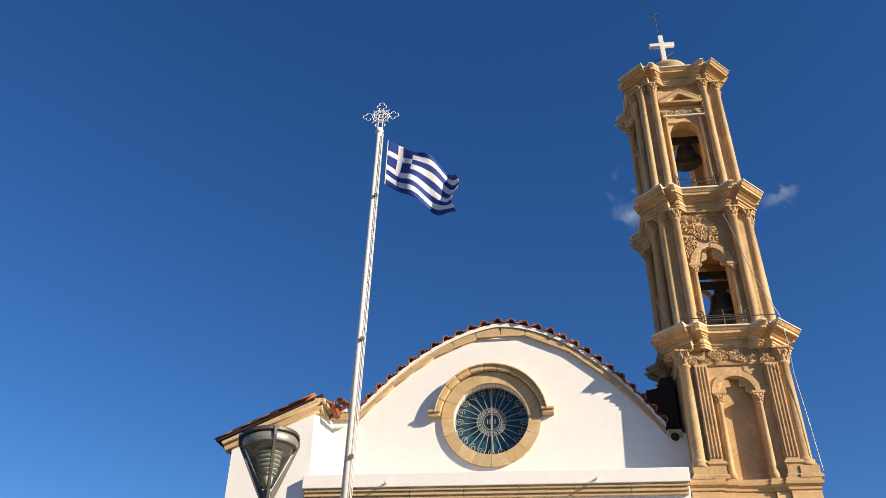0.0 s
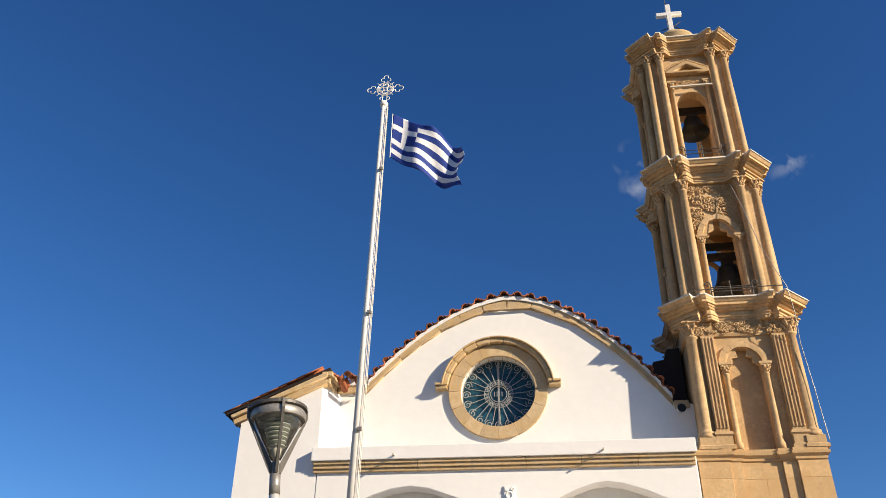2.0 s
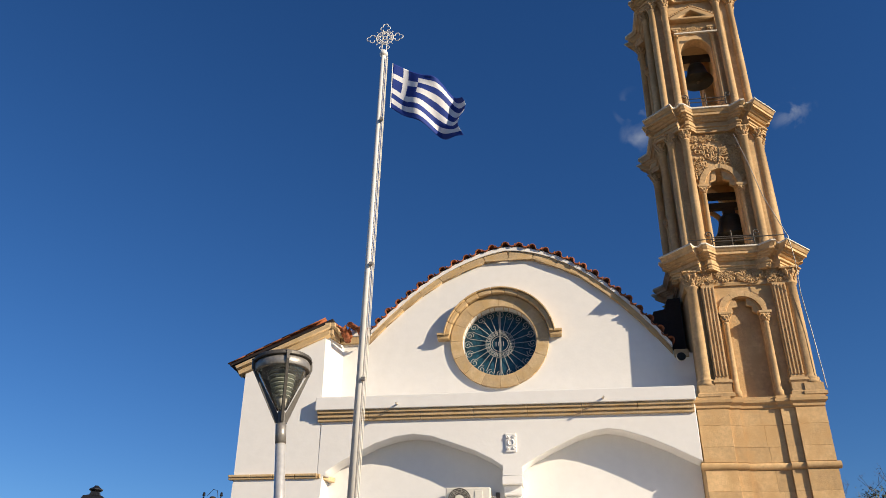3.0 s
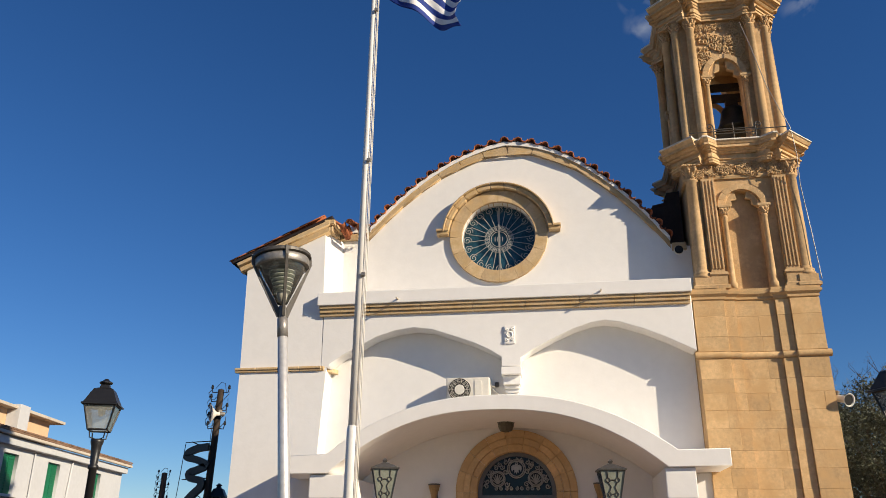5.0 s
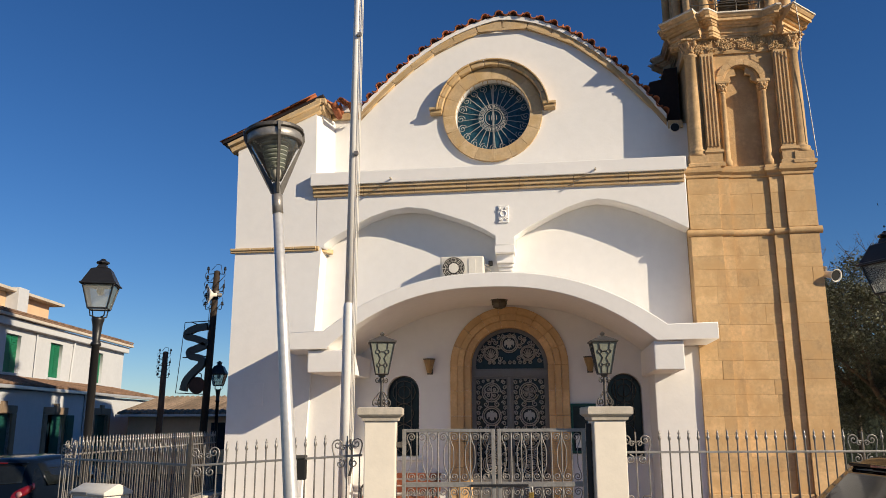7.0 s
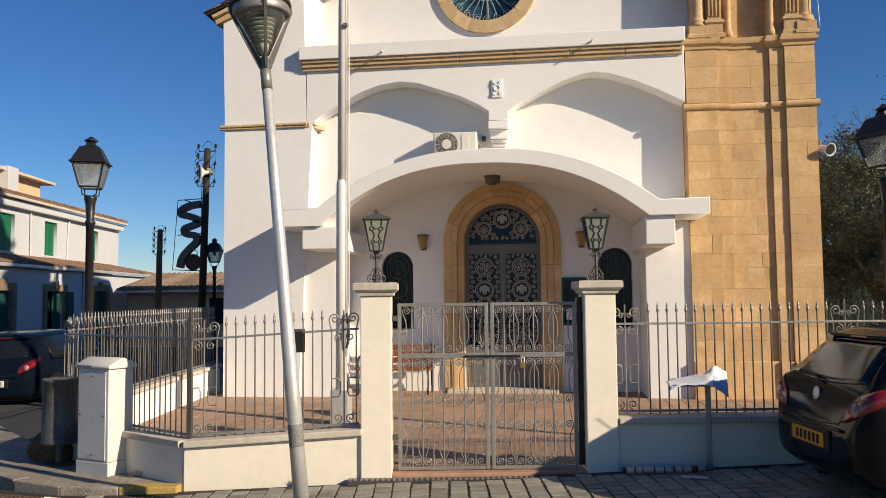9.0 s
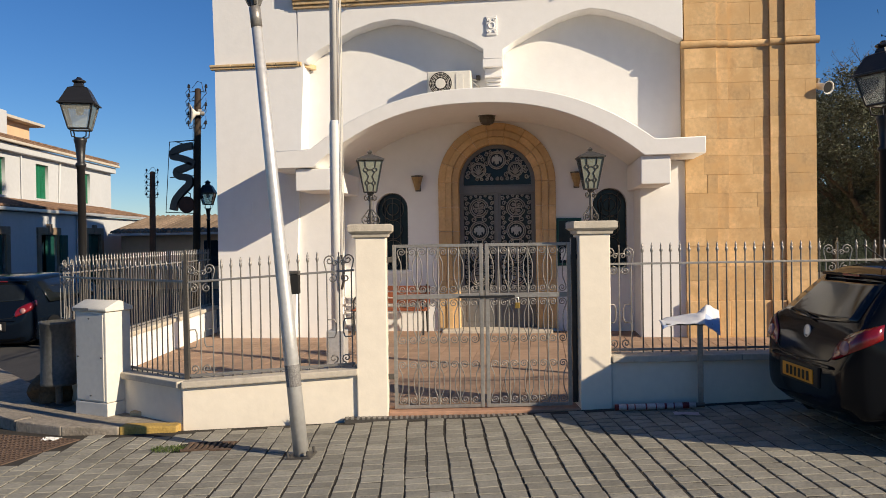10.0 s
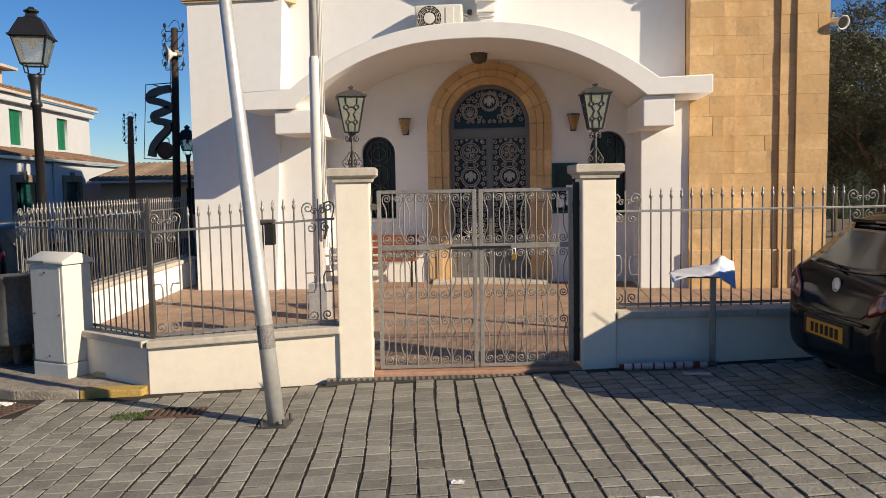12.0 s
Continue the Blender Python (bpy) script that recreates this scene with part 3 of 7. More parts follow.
part("bracket", boxed(1.55, 1.98, 11.48, BACK, 2.42, 2.84, 0.015), PLASTER, church)

# moulded sandstone door surround: jamb and arch stones in three rolls
for r0, r1, y in ((0.675, 0.79, BACK - 0.03), (0.793, 0.90, BACK - 0.07), (0.903, 1.03, BACK - 0.05)):
    for k in range(9):
        a0, a1 = 20 * k + 0.1, 20 * (k + 1) - 0.1
        part("voussoir", plate("voussoir", arc(DC, 2.64, r1, a0, a1, 5) + arc(DC, 2.64, r0, a1, a0, 5), [], y, 13.7, 0.006), STONE, church)
    for k in range(6):
        for s in (-1, 1):
            a, b = sorted((DC + s * r0, DC + s * r1))
            part("jamb_stone", boxed(a, b, y, 13.7, 0.06 + 0.43 * k + 0.002, 0.06 + 0.43 * (k + 1) - 0.002, 0.006), STONE, church)

# double door of grey metal with ornate grilles
door = part("door", plate("door", arch_pts(DC - 0.70, DC + 0.70, 0.06, 2.64, 3.335, 24), [
    arch_pts(DC - 0.60, DC + 0.60, 2.60, 2.66, 3.25, 24),
    [(DC - 0.60, 0.72), (DC - 0.06, 0.72), (DC - 0.06, 2.42), (DC - 0.60, 2.42)],
    [(DC + 0.06, 0.72), (DC + 0.60, 0.72), (DC + 0.60, 2.42), (DC + 0.06, 2.42)]], 13.58, 13.63, 0.006), DOOR_G, church, "closed grey metal double door with pierced ornament")
part("door_glass", plate("door_glass", arch_pts(DC - 0.69, DC + 0.69, 0.08, 2.64, 3.32, 24), [], 13.635, 13.65), GLASS_DARK, door)
part("meeting_strip", boxed(DC - 0.025, DC + 0.025, 13.555, 13.58, 0.06, 2.455, 0.006), DOOR_G, door)
part("transom", boxed(DC - 0.69, DC + 0.69, 13.55, 13.58, 2.46, 2.575, 0.008), DOOR_G, door)
for s in (-1, 1):
    c = DC + s * 0.33
    part("panel", boxed(c - 0.24, c + 0.24, 13.57, 13.585, 0.16, 0.62, 0.008), DOOR_G, door)
gy = 13.60


def cross_disc(cx, cz, r):
    polys = [xz(arc(cx, cz, r, 0, 360, 24)[:-1], gy), xz(arc(cx, cz, r * 0.80, 0, 360, 24)[:-1], gy)]
    for a in (0, 90, 180, 270):
        ca, sa = math.cos(radians(a)), math.sin(radians(a))
        polys.append([(cx, gy, cz), (cx + 0.62 * r * ca, gy, cz + 0.62 * r * sa)])
        polys.append([(cx + 0.62 * r * ca - 0.2 * r * sa, gy, cz + 0.62 * r * sa + 0.2 * r * ca), (cx + 0.62 * r * ca + 0.2 * r * sa, gy, cz + 0.62 * r * sa - 0.2 * r * ca)])
        b = radians(a + 45)
        polys.append(xz(spiral(cx + 0.42 * r * math.cos(b), cz + 0.42 * r * math.sin(b), 0.22 * r, b + math.pi, 1.3, 9, 0.2), gy))
    return polys


def emblem(cx, cz, r):
    """A plain winged shape in a ring."""
    half = [(0, 0.62), (0.14, 0.72), (0.26, 0.60), (0.16, 0.42), (0.42, 0.52), (0.68, 0.30), (0.70, -0.10), (0.56, -0.42), (0.44, -0.10), (0.26, -0.18), (0.30, -0.60), (0.12, -0.44), (0, -0.74)]
    pts = [(cx + r * x, cz + r * z) for x, z in half] + [(cx - r * x, cz + r * z) for x, z in half[-2:0:-1]]
    return plate("emblem", pts[::-1], [], gy - 0.012, gy + 0.006)


def vine(x0, x1, z0, z1, step, r):
    polys, k = [], 0
    if x1 - x0 < z1 - z0:
        z = z0
        while z < z1:
            polys.append(xz(spiral((x0 + x1) / 2 + (0.012 if k % 2 else -0.012), z + step / 2, r, (0 if k % 2 else math.pi), 1.25, 9, 0.2, 1 if k % 2 else -1), gy))
            z += step
            k += 1
    else:
        x = x0
        while x < x1:
            polys.append(xz(spiral(x + step / 2, (z0 + z1) / 2 + (0.012 if k % 2 else -0.012), r, (1.57 if k % 2 else -1.57), 1.25, 9, 0.2, 1 if k % 2 else -1), gy))
            x += step
            k += 1
    return polys


for s in (-1, 1):
    c = DC + s * 0.33
    polys = []
    for cz, kind in ((2.19, 0), (1.78, 1), (1.37, 0), (0.96, 0)):
        if kind == 0:
            polys += cross_disc(c, cz, 0.165)
        else:
            polys += [xz(arc(c, cz, r, 0, 360, 24)[:-1] + [(c + r, cz)], gy) for r in (0.165, 0.135)]
    for k in range(3):
        for v in (-1, 1):
            polys.append(xz(spiral(c + v * 0.10, 1.985 - 0.41 * k, 0.055, math.pi / 2, 1.3, 9, 0.2, v), gy))
    polys += vine(c - 0.265, c - 0.185, 0.73, 2.41, 0.088, 0.042) + vine(c + 0.185, c + 0.265, 0.73, 2.41, 0.088, 0.042)
    polys += vine(c - 0.18, c + 0.18, 2.37, 2.42, 0.085, 0.030) + vine(c - 0.18, c + 0.18, 0.73, 0.78, 0.085, 0.030)
    part("door_grille", wires("door_grille", polys, 0.0105, 0), GRILLE, door, "pierced grey metal ornament of crosses and scrolls")
    part("emblem", emblem(c, 1.78, 0.135), GRILLE, door)
polys = []
for cx, cz, r in ((DC, 3.04, 0.155), (DC - 0.33, 2.87, 0.13), (DC + 0.33, 2.87, 0.13)):
    polys += [xz(arc(cx, cz, q, 0, 360, 20), gy) for q in (r, r * 0.82)]
    if cx != DC:
        for k in range(7):
            a = radians(20 + 140 * k / 6)
            polys.append([(cx, gy, cz - 0.08), (cx + 0.10 * math.cos(a), gy, cz - 0.06 + 0.14 * math.sin(a))])
for k in range(17):
    a = math.pi * (k + 0.5) / 17
    polys.append(xz(spiral(DC + 0.53 * math.cos(a), 2.70 + 0.48 * math.sin(a), 0.045, a, 1.25, 9, 0.2, 1 if k % 2 else -1), gy))
for k in range(9):
    polys.append(xz(spiral(DC - 0.36 + 0.09 * k, 2.71, 0.036, 1.57, 1.25, 9, 0.2, 1 if k % 2 else -1), gy))
for v in (-1, 1):
    for cx, cz in ((0.19, 2.99), (0.17, 2.78), (0.25, 3.07)):
        polys.append(xz(spiral(DC + v * cx, cz, 0.05, 0.5, 1.3, 9, 0.2, v), gy))
part("fanlight_grille", wires("fanlight_grille", polys, 0.0105, 0), GRILLE, door)
part("emblem", emblem(DC, 3.04, 0.13), GRILLE, door)
part("handle", wires("handle", [[(DC + 0.05, 13.55, 1.02), (DC + 0.05, 13.50, 1.05), (DC + 0.05, 13.50, 1.2), (DC + 0.05, 13.55, 1.23)]], 0.01, 1), IRON_B, door)

for cx in (-2.586, 1.25):
    w = part("window", plate("window", arch_pts(cx - 0.285, cx + 0.285, 1.105, 2.20, 2.485, 16), [], 13.56, 13.58), GLASS_DARK, church, "small arched dark window with iron grille")
    polys = [xz(arch_pts(cx - 0.275, cx + 0.275, 1.115, 2.20, 2.475, 16) + [(cx - 0.275, 1.115)], 13.50)]
    polys += [xz(arc(cx, z, r, 0, 360, 20), 13.50) for z, r in ((2.20, 0.20), (2.20, 0.11), (1.83, 0.17), (1.47, 0.17), (1.25, 0.1))]
    polys += [[(cx + d, 13.50, 1.11), (cx + d, 13.50, 2.40)] for d in (-0.14, 0, 0.14)]
    part("grille", wires("grille", polys, 0.008, 0), IRON_D, w)
    part("window_sill", boxed(cx - 0.36, cx + 0.36, BACK - 0.06, 13.55, 1.03, 1.095, 0.012), PLASTER, w)

# ---- bell tower ----
TX, TY = 3.42, 13.48
tower = thing("bell_tower", (TX, TY, 0), "tall carved sandstone bell tower of three tiers with a white cross", "bell tower")
T0, T1, TF = 2.36, 4.355, 12.45
part("tower_core", boxed(T0 + 0.02, T1 - 0.02, TF + 0.20, 14.5, 0, 5.74), MORTAR, tower)
ash_bm = bmesh.new()
lo = [ash_bm.verts.new(p) for p in ((-0.5, 0, -0.5), (0.5, 0, -0.5), (0.5, 0, 0.5), (-0.5, 0, 0.5))]
md = [ash_bm.verts.new((v.co.x, -0.975, v.co.z)) for v in lo]
hi = [ash_bm.verts.new((v.co.x * 0.992, -1.0, v.co.z * 0.984)) for v in lo]
for a, b in ((lo, md), (md, hi)):
    for k in range(4):
        ash_bm.faces.new((a[k], a[(k + 1) % 4], b[(k + 1) % 4], b[k]))
ash_bm.faces.new(hi)
ash_me = mesh_of(ash_bm, "ashlar")
ash_me.materials.append(STONE)


def ashlar_wall(x0, x1, yf, z0, z1, courses, length, parent, seed, depth=0.12):
    r = random.Random(seed)
    hr = random.Random(40 + courses)
    cuts = [z0] + [z0 + (z1 - z0) * (c + hr.uniform(-0.16, 0.16)) / courses for c in range(1, courses)] + [z1]
    for c in range(courses):
        zc, h = 0.5 * (cuts[c] + cuts[c + 1]), cuts[c + 1] - cuts[c]
        x = x0
        while x < x1 - 0.01:
            w = min(x1 - x, length * r.uniform(0.7, 1.35))
            if x1 - x - w < 0.14:
                w = x1 - x
            g = 0.0012
            m = Matrix.Translation((x + w / 2, yf + depth + r.uniform(-0.002, 0.002), zc)) @ Matrix.Diagonal((w - g, depth, h - g, 1))
            part("ashlar", ash_me, None, parent, at=m)
            x += w


for x0, x1, d, ln, sd in ((T0, 2.86, 0.0, 0.40, 1), (2.86, 3.04, 0.045, 0.3, 2), (3.04, 3.675, 0.09, 0.42, 3), (3.675, 3.894, 0.045, 0.3, 4), (3.894, T1, 0.0, 0.42, 5)):
    ashlar_wall(x0 + 0.002, x1 - 0.002, TF + d, 0.60, 4.62, 14, ln, tower, sd)
    ashlar_wall(x0 + 0.002, x1 - 0.002, TF + d, 4.74, 5.60, 3, ln, tower, sd + 10)
    part("plinth_block", boxed(x0 + 0.002, x1 - 0.002, TF + d - 0.05, TF + 0.3, 0.0, 0.60, 0.015), STONE, tower)
    part("string_course", wires("string_course", [[(x0 - (0.05 if x0 == T0 else 0), TF + d + 0.02, 4.68), (x1 + (0.05 if x1 == T1 else 0), TF + d + 0.02, 4.68)]], 0.062, 2), STONE, tower)
# side faces of the base
part("side_wall", boxed(T0, T0 + 0.12, TF + 0.125, 14.5, 0, 5.60), STONE, tower)
part("side_wall", boxed(T1 - 0.12, T1, TF + 0.125, 14.5, 0, 5.60), STONE, tower)

CB = [(-0.99, -1.02), (-0.50, -1.02), (-0.50, -0.975), (-0.32, -0.975), (-0.32, -0.93), (0.315, -0.93), (0.315, -0.975), (0.534, -0.975), (0.534, -1.02), (0.97, -1.02), (0.97, 1.02), (-0.99, 1.02)]
part("base_cornice", stacked(CB, [(0.0, 5.60), (0.03, 5.62), (0.03, 5.66), (0.07, 5.70), (0.075, 5.745), (0.05, 5.75), (0.05, 5.80)], (TX - 0.06, TY)), STONE, tower)


def quad_sym(q):
    """A full plan from the points of its front half-side, mirrored and turned about the centre."""
    front = q + [(-x, y) for x, y in reversed(q)]
    out = []
    for k in range(4):
        a = k * math.pi / 2
        for x, y in front:
            out.append((x * math.cos(a) - y * math.sin(a), x * math.sin(a) + y * math.cos(a)))
    return out


def breaks(h):
    """Entablature plan: splayed corner blocks, a block over each inner column, recessed middle; h is the outer half width."""
    return quad_sym([(-0.62 * h, -h), (-0.555 * h, -0.895 * h), (-0.515 * h, -0.895 * h), (-0.475 * h, -0.985 * h), (-0.415 * h, -0.985 * h), (-0.28 * h, -0.86 * h)])


def ringed_body(rows):
    """A body through plans of growing half width."""
    bm = bmesh.new()
    rings = [[bm.verts.new((TX + x, TY + y, z)) for x, y in breaks(w)] for w, z in rows]
    n = len(rings[0])
    for a, b in zip(rings, rings[1:]):
        for k in range(n):
            bm.faces.new((a[k], a[(k + 1) % n], b[(k + 1) % n], b[k]))
    for ring, z in ((rings[0], rows[0][1]), (rings[-1], rows[-1][1])):
        mid = bm.verts.new((TX, TY, z))
        for k in range(n):
            bm.faces.new((ring[k], ring[(k + 1) % n], mid))
    return bm


def entablature(z0, z1, h, name="entablature"):
    d = (z1 - z0)
    # architrave with two fasciae, frieze, bed mouldings and a deep corona, each step with its own soffit
    prof = [(-0.205, z0), (-0.205, z0 + 0.10 * d), (-0.190, z0 + 0.105 * d), (-0.190, z0 + 0.20 * d), (-0.160, z0 + 0.215 * d), (-0.155, z0 + 0.255 * d), (-0.205, z0 + 0.265 * d),
            (-0.205, z0 + 0.47 * d), (-0.175, z0 + 0.48 * d), (-0.150, z0 + 0.53 * d), (-0.150, z0 + 0.56 * d), (-0.120, z0 + 0.575 * d), (-0.095, z0 + 0.635 * d), (-0.095, z0 + 0.66 * d),
            (-0.040, z0 + 0.672 * d), (-0.040, z0 + 0.785 * d), (-0.025, z0 + 0.80 * d), (-0.005, z0 + 0.865 * d), (0.006, z0 + 0.90 * d), (0.006, z0 + 0.925 * d)]
    part(name, ringed_body([(h + o, z) for o, z in prof]), STONE_UP, tower)
    part("cap_slab", ringed_body([(h + 0.012, z0 + 0.925 * d), (h + 0.028, z0 + 0.94 * d), (h + 0.022, z1)]), PALE_CAP, tower, "pale weathered capping")


PALE_CAP = mat("pale_capping", (0.70, 0.65, 0.56), 0.9, var=0.1, scale=9, bump=0.3, stain=0.4, stain_color=(0.3, 0.24, 0.17))


def column(x, y, z0, z1, r, ch=0.21):
    h = z1 - z0
    prof = [(r * 1.42, z0), (r * 1.42, z0 + 0.05), (r * 1.25, z0 + 0.06), (r * 1.32, z0 + 0.085), (r * 1.28, z0 + 0.11), (r * 1.04, z0 + 0.13), (r, z0 + 0.17),
            (r * 1.02, z0 + h * 0.4), (r * 0.90, z1 - ch - 0.035), (r * 1.05, z1 - ch - 0.025), (r * 1.05, z1 - ch - 0.005), (r * 0.92, z1 - ch + 0.005)]
    c = part("column", turned(prof, 14, (x, y, 0)), STONE_UP, tower, smooth=True)
    capital(x, y, z1 - ch, z1, r, c)


def capital(x, y, z0, z1, r, parent):
    """A leafy capital: a flared bell with two rings of curled leaves and a slab."""
    bm = bmesh.new()
    lathe(bm, [(r * 0.90, z0), (r * 1.0, z0 + 0.5 * (z1 - z0)), (r * 1.35, z1 - 0.03)], 10, (x, y, 0))
    q = (z1 - z0) / 0.165
    for ring, (zz, k, size) in enumerate(((z0 + 0.045 * q, 1.05, 0.052), (z0 + 0.10 * q, 1.25, 0.060))):
        for j in range(8):
            a = math.pi * (j + 0.5 * ring) / 4
            m = Matrix.Translation((x + r * k * math.cos(a), y + r * k * math.sin(a), zz)) @ Matrix.Rotation(a, 4, "Z") @ Matrix.Rotation(0.5, 4, "Y") @ Matrix.Diagonal((0.55, 0.72, 1.1 * q, 1))
            bmesh.ops.create_icosphere(bm, subdivisions=1, radius=size * 0.72, matrix=m)
    box(bm, x - r * 1.45, x + r * 1.45, y - r * 1.45, y + r * 1.45, z1 - 0.03, z1)
    part("capital", bm, CARVED, parent)


def foliage(name, x0, x1, z0, z1, y, n, seed, parent, size=0.05, keep=None):
    """Carved leafwork in low relief: curled scrolls and knobs."""
    r = random.Random(seed)
    polys, bm = [], bmesh.new()
    for _ in range(n):
        x, z = r.uniform(x0 + 0.02, x1 - 0.02), r.uniform(z0 + 0.02, z1 - 0.02)
        if keep and not keep(x, z):
            continue
        s = size * r.uniform(0.6, 1.1)
        polys.append(xz(spiral(x, z, s, r.uniform(0, 6.28), 1.25, 8, 0.15, r.choice((-1, 1))), y - 0.008))
        if r.random() < 0.6:
            m = Matrix.Translation((x + r.uniform(-1, 1) * s, y, z + r.uniform(-1, 1) * s)) @ Matrix.Rotation(r.uniform(0, 3.1), 4, "Y") @ Matrix.Diagonal((1.5, 0.7, 0.7, 1))
            bmesh.ops.create_icosphere(bm, subdivisions=1, radius=s * 0.42, matrix=m)
    me = wires(name, polys, size * 0.22, 0)
    bm.from_mesh(me)
    part(name, bm, CARVED, parent)


# tier one: closed, with a blind arch
Z1 = 5.80
H1 = 0.90
core = [(-H1, -H1), (H1, -H1), (H1, H1), (-H1, H1)]
NX0, NX1 = TX - 0.36, TX + 0.30
part("tier_core", boxed(TX - H1, TX + H1, TY - H1 + 0.12, TY + H1, Z1, 8.25), STONE_UP, tower)
part("tier_wall", plate("tier_wall", [(TX - H1, Z1), (TX + H1, Z1), (TX + H1, 8.2), (TX - H1, 8.2)], [arch_pts(NX0 + 0.05, NX1 - 0.05, Z1 + 0.02, 7.30, 7.62, 20)], TY - H1, TY - H1 + 0.125, 0.01), STONE_UP, tower)
for k in range(9):
    a0, a1 = 20 * k + 0.08, 20 * k + 19.92
    cx = (NX0 + NX1) / 2
    part("voussoir", plate("voussoir", arc(cx, 7.32, 0.42, a0, a1, 4) + arc(cx, 7.32, 0.31, a1, a0, 4), [], TY - H1 - 0.045, TY - H1, 0.004), STONE_UP, tower)
for s in (-1, 1):
    cusp = [(cx + s * 0.29, 7.30), (cx + s * 0.16, 7.36), (cx + s * 0.17, 7.46), (cx + s * 0.07, 7.47), (cx + s * 0.10, 7.60), (cx + s * 0.24, 7.55)]
    part("cusp", plate("cusp", cusp[::s], [], TY - H1 + 0.01, TY - H1 + 0.07, 0.006), STONE_UP, tower)
for s, px in ((-1, NX0), (1, NX1)):
    part("colonnette", turned([(0.075, Z1), (0.075, Z1 + 0.10), (0.055, Z1 + 0.13), (0.05, 7.10), (0.06, 7.11), (0.05, 7.13)], 10, (px, TY - H1 - 0.04, 0)), STONE_UP, tower, smooth=True)
    c = part("impost", boxed(px - 0.11, px + 0.11, TY - H1 - 0.13, TY - H1, 7.27, 7.32, 0.01), STONE_UP, tower)
    capital(px, TY - H1 - 0.04, 7.13, 7.27, 0.055, c)
for s in (-1, 1):
    cx = TX + s * 0.60 + 0.02
    bm = boxed(cx - 0.11, cx + 0.11, TY - H1 - 0.10, TY - H1, Z1 + 0.30, 7.84)
    part("pilaster", bm, STONE_UP, tower)
    for k in range(4):
        fx = cx - 0.085 + 0.057 * k
        part("flute", boxed(fx - 0.012, fx + 0.012, TY - H1 - 0.122, TY - H1 - 0.1, Z1 + 0.36, 7.80, 0.006), STONE_UP, tower)
    part("pedestal", stacked(rect(cx - 0.13, cx + 0.13, TY - H1 - 0.13, TY - H1 + 0.05), [(0.03, Z1), (0.03, Z1 + 0.06), (0.0, Z1 + 0.08), (0.0, Z1 + 0.22), (0.025, Z1 + 0.25), (0.01, Z1 + 0.30)]), STONE_UP, tower)
    for d in (-1, 1):
        x, y = TX + s * 0.83, TY + d * 0.90
        part("pedestal", stacked(rect(x - 0.15, x + 0.15, y - 0.15, y + 0.15), [(0.03, Z1), (0.03, Z1 + 0.05), (0.0, Z1 + 0.07), (0.0, Z1 + 0.20)]), STONE_UP, tower)
        column(x, y, Z1 + 0.20, 8.12, 0.112, 0.27)
part("frieze", stacked(quad_sym([(-0.905, -0.96), (-0.46, -0.96), (-0.46, -0.93)]), [(0, 7.85), (0.01, 7.90), (0, 7.92), (0, 8.14)], (TX, TY)), STONE_UP, tower)
foliage("carved_frieze", TX - 0.44, TX + 0.44, 7.90, 8.14, TY - 0.945, 70, 3, tower, 0.05)
foliage("carved_frieze", TX - 0.80, TX - 0.46, 7.86, 8.12, TY - 0.975, 26, 5, tower, 0.045)
foliage("carved_frieze", TX + 0.46, TX + 0.80, 7.86, 8.12, TY - 0.975, 26, 6, tower, 0.045)
entablature(8.12, 8.54, 1.30)


def open_tier(z0, z1, half, ow, zs, ztop, r, ent, h, cap, ring):
    """A tier of four pierced walls with columns at the corners and beside the openings."""
    th = 0.24
    for k in range(4):
        m = Matrix.Translation((TX, TY, 0)) @ Matrix.Rotation(k * math.pi / 2, 4, "Z")
        hw = half if k % 2 == 0 else half - th - 0.002
        lift = 0.0 if k == 0 else 0.5
        hole2 = arch_pts(-ow - lift * 0.1, ow + lift * 0.1, z0 + 0.02, zs + lift, ztop + lift, 20)
        part("tier_wall", plate("tier_wall", [(-hw, z0), (hw, z0), (hw, z1 + 0.2), (-hw, z1 + 0.2)], [hole2], -half, -half + th, 0.01, m), STONE_UP, tower)
        for s in (-1, 1):
            p = m @ Vector((s * (ow + 0.06), -half - 0.03, 0))
            part("colonnette", turned([(0.065, z0), (0.065, z0 + 0.08), (0.048, z0 + 0.10), (0.043, cap - 0.16), (0.055, cap - 0.15)], 8, p), STONE_UP, tower, smooth=True)
            c = part("impost", boxed(s * (ow + 0.06) - 0.10, s * (ow + 0.06) + 0.10, -half - 0.11, -half, cap - 0.02, cap + 0.03, 0.008, m), STONE_UP, tower)
            capital(p.x, p.y, cap - 0.15, cap - 0.02, 0.05, c)
            q = m @ Vector((s * 0.545, -half - 0.10, 0))
            column(q.x, q.y, z0, z1, r)
        q = m @ Vector((-0.80, -0.84, 0))
        column(q.x, q.y, z0, z1, r)
        for a0 in range(0, 180, 20) if ring else ():
            rx, rz = ow + 0.12, (ztop - zs) + 0.10
            pts = [(rx * math.cos(radians(a)), zs + rz * math.sin(radians(a))) for a in (a0 + 0.08, a0 + 10, a0 + 19.92)]
            pts += [((rx - 0.11) * math.cos(radians(a)), zs + (rz - 0.10) * math.sin(radians(a))) for a in (a0 + 19.92, a0 + 10, a0 + 0.08)]
            part("voussoir", plate("voussoir", pts, [], -half - 0.05, -half, 0.004, m), STONE_UP, tower)
    entablature(ent[0], ent[1], h)


